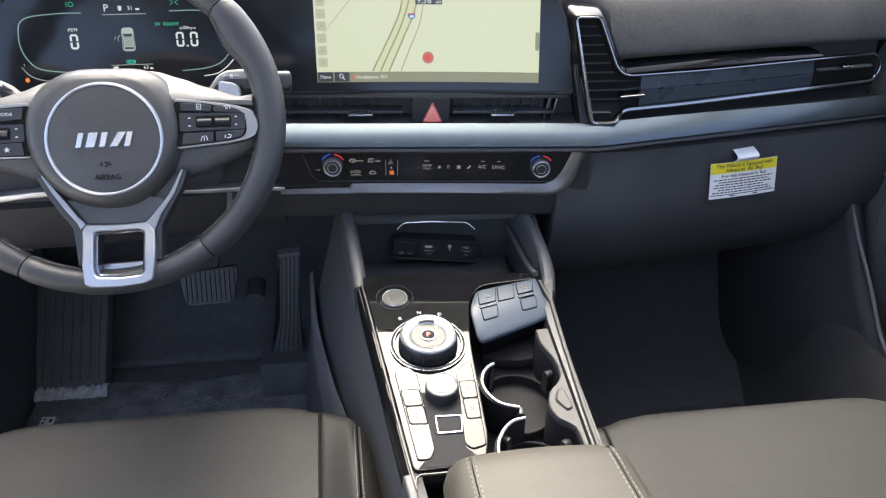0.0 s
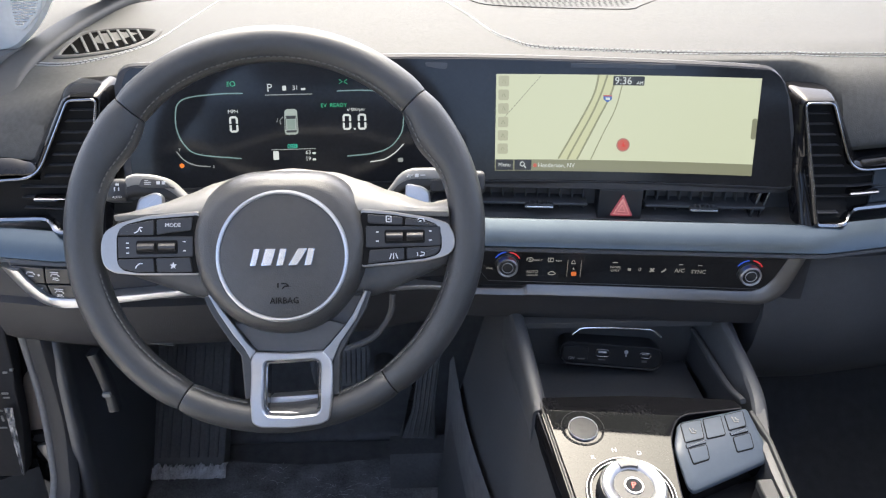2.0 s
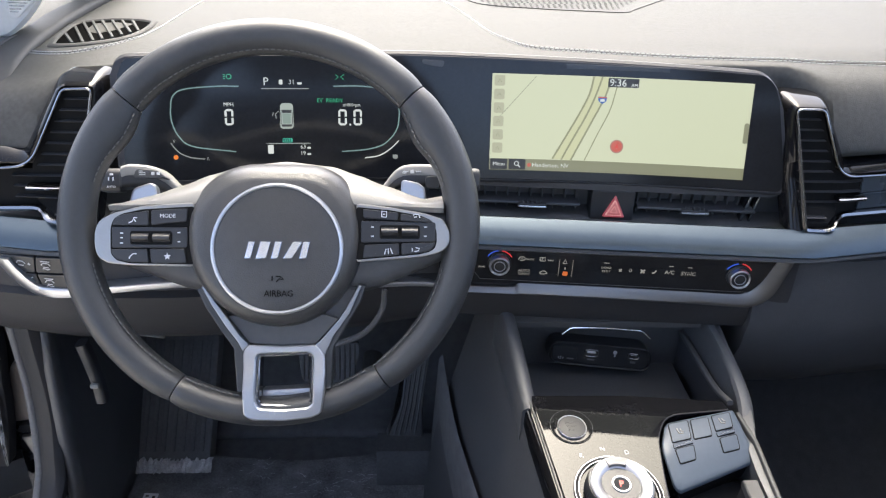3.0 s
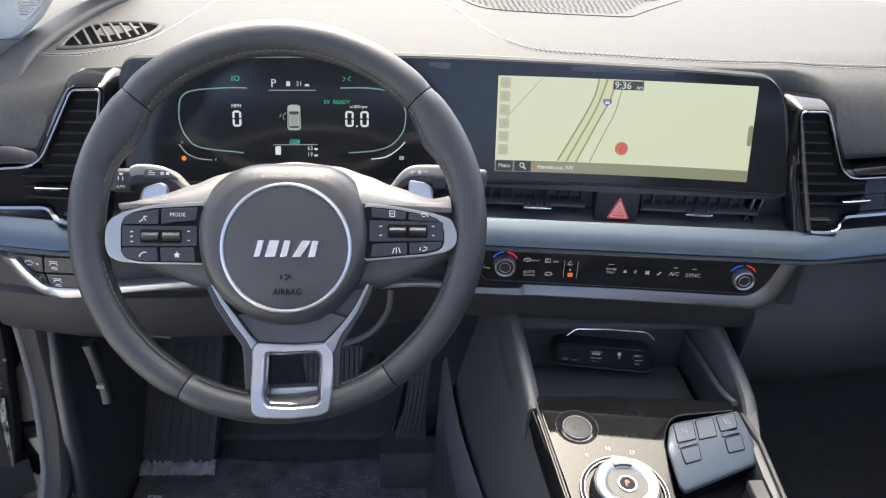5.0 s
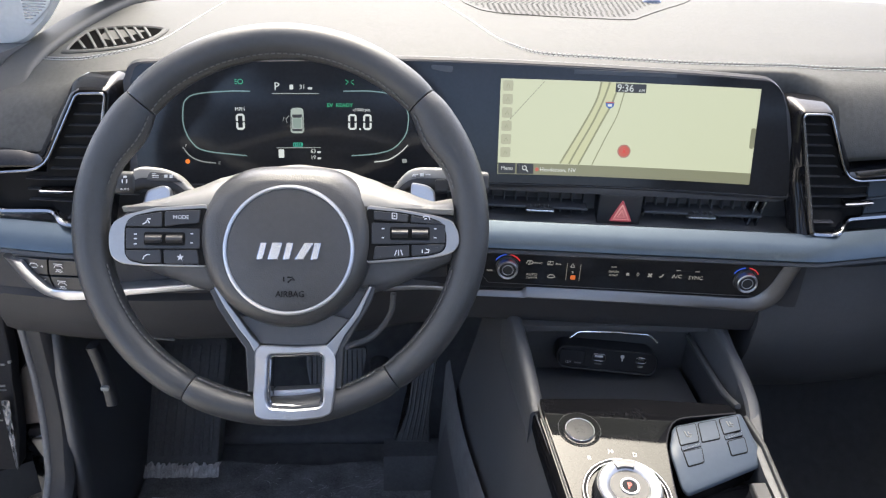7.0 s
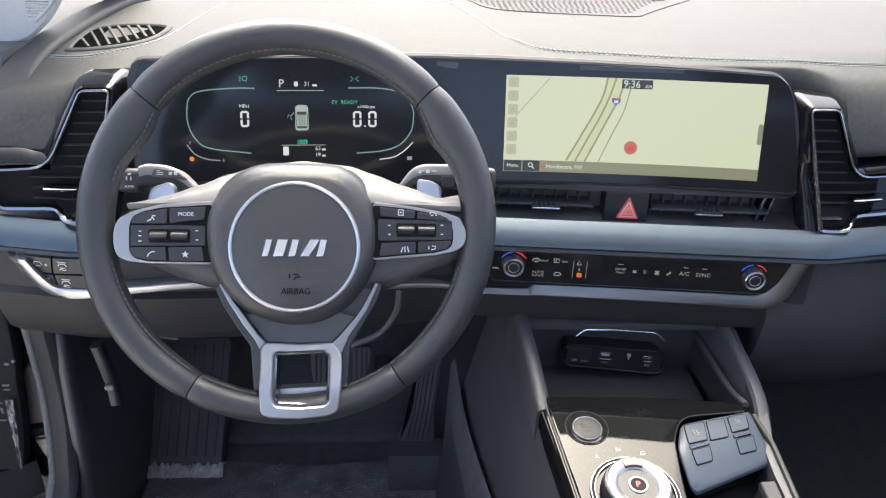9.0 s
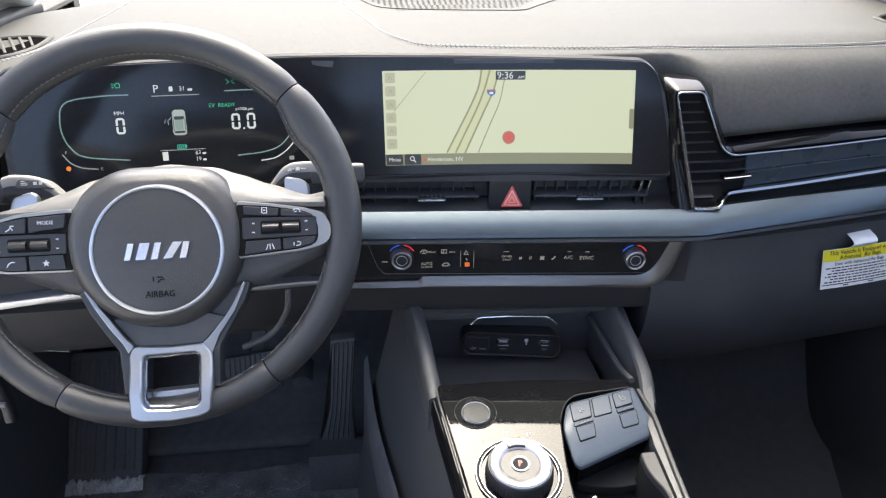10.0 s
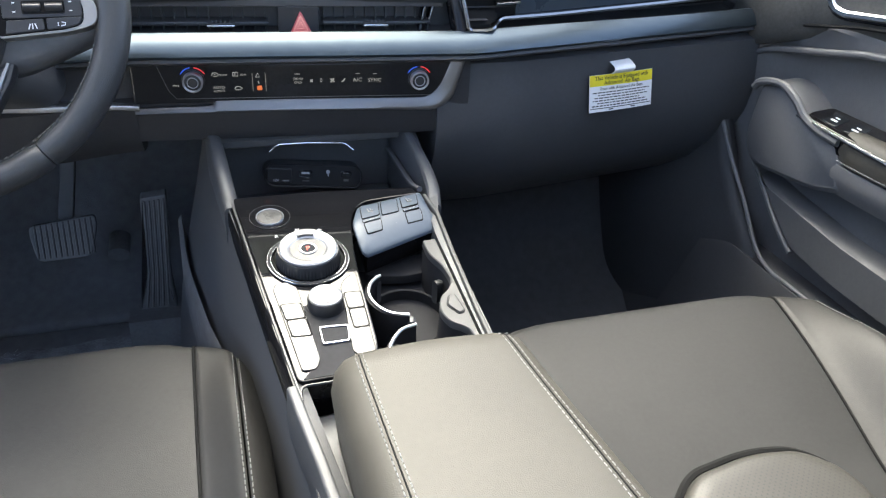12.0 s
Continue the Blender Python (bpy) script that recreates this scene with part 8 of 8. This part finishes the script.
loft(bm, [[(x, y, z) for y, z in ((1.222, 0.150), (1.238, 0.210), (1.285, 0.208), (1.34, 0.13), (1.23, 0.13))] for x in (-0.288, -0.283, -0.198, -0.193)])
part("hinge_block", bm, RUBBER, gas)
brake = thing("brake_pedal", (-0.365, 1.31, 0.34), "black ribbed brake pedal on its arm", "pedal")
BF = fr((-0.366, 1.300, 0.350), (0.995, 0.05, 0.0), (0.0, 0.35, 0.94))
bm = bmesh.new()
pad = rpoly([(-0.050, 0.026), (0.048, 0.034), (0.050, 0.015), (0.036, -0.034), (-0.044, -0.034), (-0.051, 0.008)], [0.006, 0.006, 0.02, 0.012, 0.012, 0.02], 4)
slab(bm, pad, BF, -0.008, 0.004, 0.003)
part("pedal_pad", bm, RUBBER, brake)
for k in range(11):
    x = -0.042 + 0.0083 * k
    bm = bmesh.new()
    tube(bm, [BF(x, -0.029, 0.0035), BF(x, 0.0, 0.0045), BF(x, 0.026 + 0.005 * k / 10, 0.0035)], 0.0017, 6, (0, 1, 0))
    part("rib", bm, mat("rib_rubber", (0.05, 0.05, 0.05), 0.5) if k == 0 else bpy.data.materials["rib_rubber"], brake)
bm = bmesh.new()
sweep(bm, spline([BF(0.0, 0.0, -0.008), BF(0.0, 0.02, -0.03), Vector((-0.35, 1.40, 0.48)), Vector((-0.345, 1.42, 0.62))], 6), rrect(-0.006, -0.012, 0.006, 0.012, 0.003, 3), (1, 0, 0))
part("pedal_arm", bm, PLASTIC, brake)
bm = bmesh.new()
tube(bm, [Vector((-0.300, 1.36, 0.275)), Vector((-0.298, 1.40, 0.290))], 0.018, 16)
part("stop_buffer", bm, RUBBER, brake)
rest = thing("footrest", (-0.64, 1.35, 0.14), "black ribbed dead pedal at the toe board", "footrest")
RF = fr((-0.640, 1.285, 0.160), (0.995, 0.0, 0.0), (0.03, 0.62, 0.78))
bm = bmesh.new()
slab(bm, rrect(-0.068, -0.012, 0.062, 0.215, 0.012, 4), RF, -0.03, 0.006, 0.004)
part("rest_plate", bm, RUBBER, rest)
for k in range(7):
    x = -0.052 + 0.0165 * k
    bm = bmesh.new()
    sweep(bm, [RF(x, 0.008, 0.006), RF(x, 0.10, 0.0065), RF(x, 0.200, 0.006)], rrect(-0.0035, -0.003, 0.0035, 0.0035, 0.002, 3), (0, -1, 0.5))
    part("rib", bm, RUBBER, rest)
solid("floor_mat", slab(bmesh.new(), rpoly([(-0.705, 0.55), (-0.20, 0.55), (-0.185, 1.30), (-0.30, 1.295), (-0.50, 1.282), (-0.705, 1.278)], 0.03, 4), W, 0.13, 0.1415, 0.004), CARPET, "black carpet floor mat on the driver side", "floor mat")


def film_at(u, v):
    x, y = lerp(-0.695, -0.175, u), lerp(1.290, 0.60, v)
    n = noise.noise(Vector((x * 22, y * 22, 0.3))) * 0.5 + noise.noise(Vector((x * 60, y * 40, 1.7))) * 0.25
    edge = max(0, 1 - v / 0.05)
    return Vector((x, y + 0.006 * math.sin(u * 9) + 0.02 * (u > 0.6) * 0, 0.1465 + 0.0032 * n + 0.004 * edge * (0.5 + n)))


film = thing("protective_film", (-0.43, 0.95, 0.1465), "clear crinkled protective film over the floor mat", "film")
part("film_sheet", grid(bmesh.new(), film_at, 90, 80), FILM, film)
bm = bmesh.new()
def crumple(u, v):
    x = lerp(-0.702, -0.573, u)
    n = noise.noise(Vector((u * 26, v * 3.0, 2.2)))
    m = noise.noise(Vector((u * 60, v * 5.0, 7.0)))
    return Vector((x + 0.003 * m, 1.284 - 0.030 * v + 0.003 * n, 0.150 + 0.009 * (0.6 + n) * math.sin(math.pi * v) + 0.004 * m + 0.008 * (1 - v)))
grid(bm, crumple, 70, 10)
part("crumpled_edge", bm, FILM_EDGE, film, "crumpled whitish edge of the film")
rng = random.Random(5)
bm = bmesh.new()
for k in range(80):
    # raised creases in loose clusters, their glints painted as a paler colour
    cx, cy = ((-0.50, 1.262), (-0.40, 1.235), (-0.33, 1.225), (-0.26, 1.245), (-0.40, 1.190))[k % 5]
    x, y = cx + rng.gauss(0, 0.035), min(1.284, cy + rng.gauss(0, 0.022))
    a, bend_ = rng.uniform(-0.9, 0.9), rng.uniform(-1.2, 1.2)
    L = rng.uniform(0.004, 0.020)
    pts, h = [], 0.1495 + 0.001 * rng.random()
    for t in (0, 0.25, 0.5, 0.75, 1):
        an = a + bend_ * (t - 0.5)
        pts.append(Vector((x + L * t * math.cos(an), y + L * t * math.sin(an) * 0.7, h + 0.0010 * math.sin(math.pi * t))))
    tube(bm, pts, rng.uniform(0.00012, 0.00030), 4)
part("crease_glints", bm, FILM_EDGE, film, "pale glints drawn along crinkles in the film", kind="stuff")
sticker = thing("film_label", (-0.66, 1.192, 0.1495), "small white printed label on the film", "label")
bm = bmesh.new()
KF = fr((-0.660, 1.193, 0.1505), (0.97, -0.08, 0), (0.10, 0.97, 0.15))
slab(bm, rrect(-0.012, -0.014, 0.012, 0.014, 0.001, 2), KF, -0.0006, 0.0, 0.0001)
part("label_card", bm, PAPER, sticker)
bm = bmesh.new()
bars(bm, KF, [(-0.008, 0.007, -0.003, 0.010), (0.003, 0.001, 0.008, 0.009), (-0.008, -0.002, -0.004, 0.002), (-0.008, -0.010, 0.006, -0.009)], 0.0, 0.0003)
part("label_print", bm, INK, sticker, kind="stuff")
lever = thing("release_lever", (-0.635, 1.10, 0.46), "dark lever hanging under the dash", "lever")
bm = bmesh.new()
sweep(bm, spline([(-0.632, 1.045, 0.573), (-0.628, 1.045, 0.55), (-0.624, 1.047, 0.51), (-0.622, 1.044, 0.485)], 6), rrect(-0.007, -0.009, 0.007, 0.009, 0.005, 4), (0, 1, 0))
part("lever_arm", bm, KEY, lever)
bm = bmesh.new()
box(bm, fr((-0.624, 1.0345, 0.515), (1, 0, 0), (0, 0, 1)), -0.005, 0.005, -0.003, 0.003, -0.002, 0.002, 0.0005)
part("lever_mark", bm, STITCH, lever)

# ---- warning tag on the glove box ----
tag = thing("warning_tag", (0.463, 1.05, 0.61), "yellow and white air bag warning card hanging from the glove box", "tag")
A, B, C = Vector((0.4000, 1.0415, 0.6665)), Vector((0.5107, 1.0585, 0.6680)), Vector((0.4029, 1.0360, 0.6138))
ex, ey = (B - A), (A - C)
tw_, th_ = ex.length, ey.length
exn = ex.normalized()
eyn = (ey - exn * ey.dot(exn)).normalized()
shear = ey.dot(exn) / th_


def TG(a, b, c=0.0):
    # a across, b up from the lower edge; the card curls a little off the panel
    n = exn.cross(eyn)
    bow = 0.004 * math.sin(math.pi * min(1, max(0, a / tw_))) * 0.5 + 0.003 * (1 - b / th_)
    return C + exn * (a + shear * b) + eyn * b + n * (c + bow)


def card(bm, x0, x1, y0, y1, c0, c1):
    n = 10
    loft(bm, [[TG(x, y0, c1), TG(x, y1, c1), TG(x, y1, c0), TG(x, y0, c0)] for x in [lerp(x0, x1, i / n) for i in range(n + 1)]])
    return bm


part("card", card(bmesh.new(), 0, tw_, 0, th_, 0.0, 0.0006), PAPER, tag, "white printed card")
part("yellow_band", card(bmesh.new(), 0.0004, tw_ - 0.0004, th_ * 0.70, th_ - 0.0003, 0.0, 0.0009), YELLOW, tag, "yellow heading band")
part("border_line", card(bmesh.new(), 0.002, tw_ - 0.002, th_ * 0.085, th_ * 0.105, 0.0, 0.0009), INK, tag)
lettering("tag_lettering", "This Vehicle is Equipped with", 0.0082, TG, tw_ / 2, th_ * 0.905, 0.0010, INK, tag, squeeze=0.98)
lettering("tag_lettering", "Advanced  Air Bags", 0.0082, TG, tw_ / 2, th_ * 0.775, 0.0010, INK, tag, squeeze=0.98)
lettering("tag_lettering", "Even with Advanced Air Bags", 0.0064, TG, tw_ / 2, th_ * 0.62, 0.0007, INK, tag)
bm = bmesh.new()
for k, (a, b) in enumerate(((0.05, 0.95), (0.13, 0.88), (0.08, 0.92), (0.05, 0.80), (0.12, 0.90), (0.04, 0.93))):
    y = th_ * (0.52 - 0.072 * k)
    x = a
    while x < b:
        w = random.uniform(0.02, 0.07)
        bars(bm, TG, [(tw_ * x, y - 0.0008, tw_ * min(b, x + w), y + 0.0008)], 0.0005, 0.0008)
        x += w + 0.015
bars(bm, TG, [(tw_ * 0.3, th_ * 0.03, tw_ * 0.72, th_ * 0.06)], 0.0005, 0.0008)
part("small_print", bm, INK, tag, kind="stuff")
bm = bmesh.new()
rings = []
for i in range(9):
    t = i / 8
    d = math.sin(t * math.pi * 0.5)
    rings.append([TG(tw_ * 0.36 - 0.004 * (1 - t), th_ + 0.016 * t, 0.012 * math.sin(math.pi * t) + 0.001 - 0.012 * t), TG(tw_ * 0.66, th_ + 0.018 * t, 0.012 * math.sin(math.pi * t) + 0.001 - 0.012 * t), TG(tw_ * 0.66, th_ + 0.018 * t, 0.012 * math.sin(math.pi * t) - 0.012 * t), TG(tw_ * 0.36 - 0.004 * (1 - t), th_ + 0.016 * t, 0.012 * math.sin(math.pi * t) - 0.012 * t)])
loft(bm, rings)
part("hanging_tab", bm, PAPER, tag)
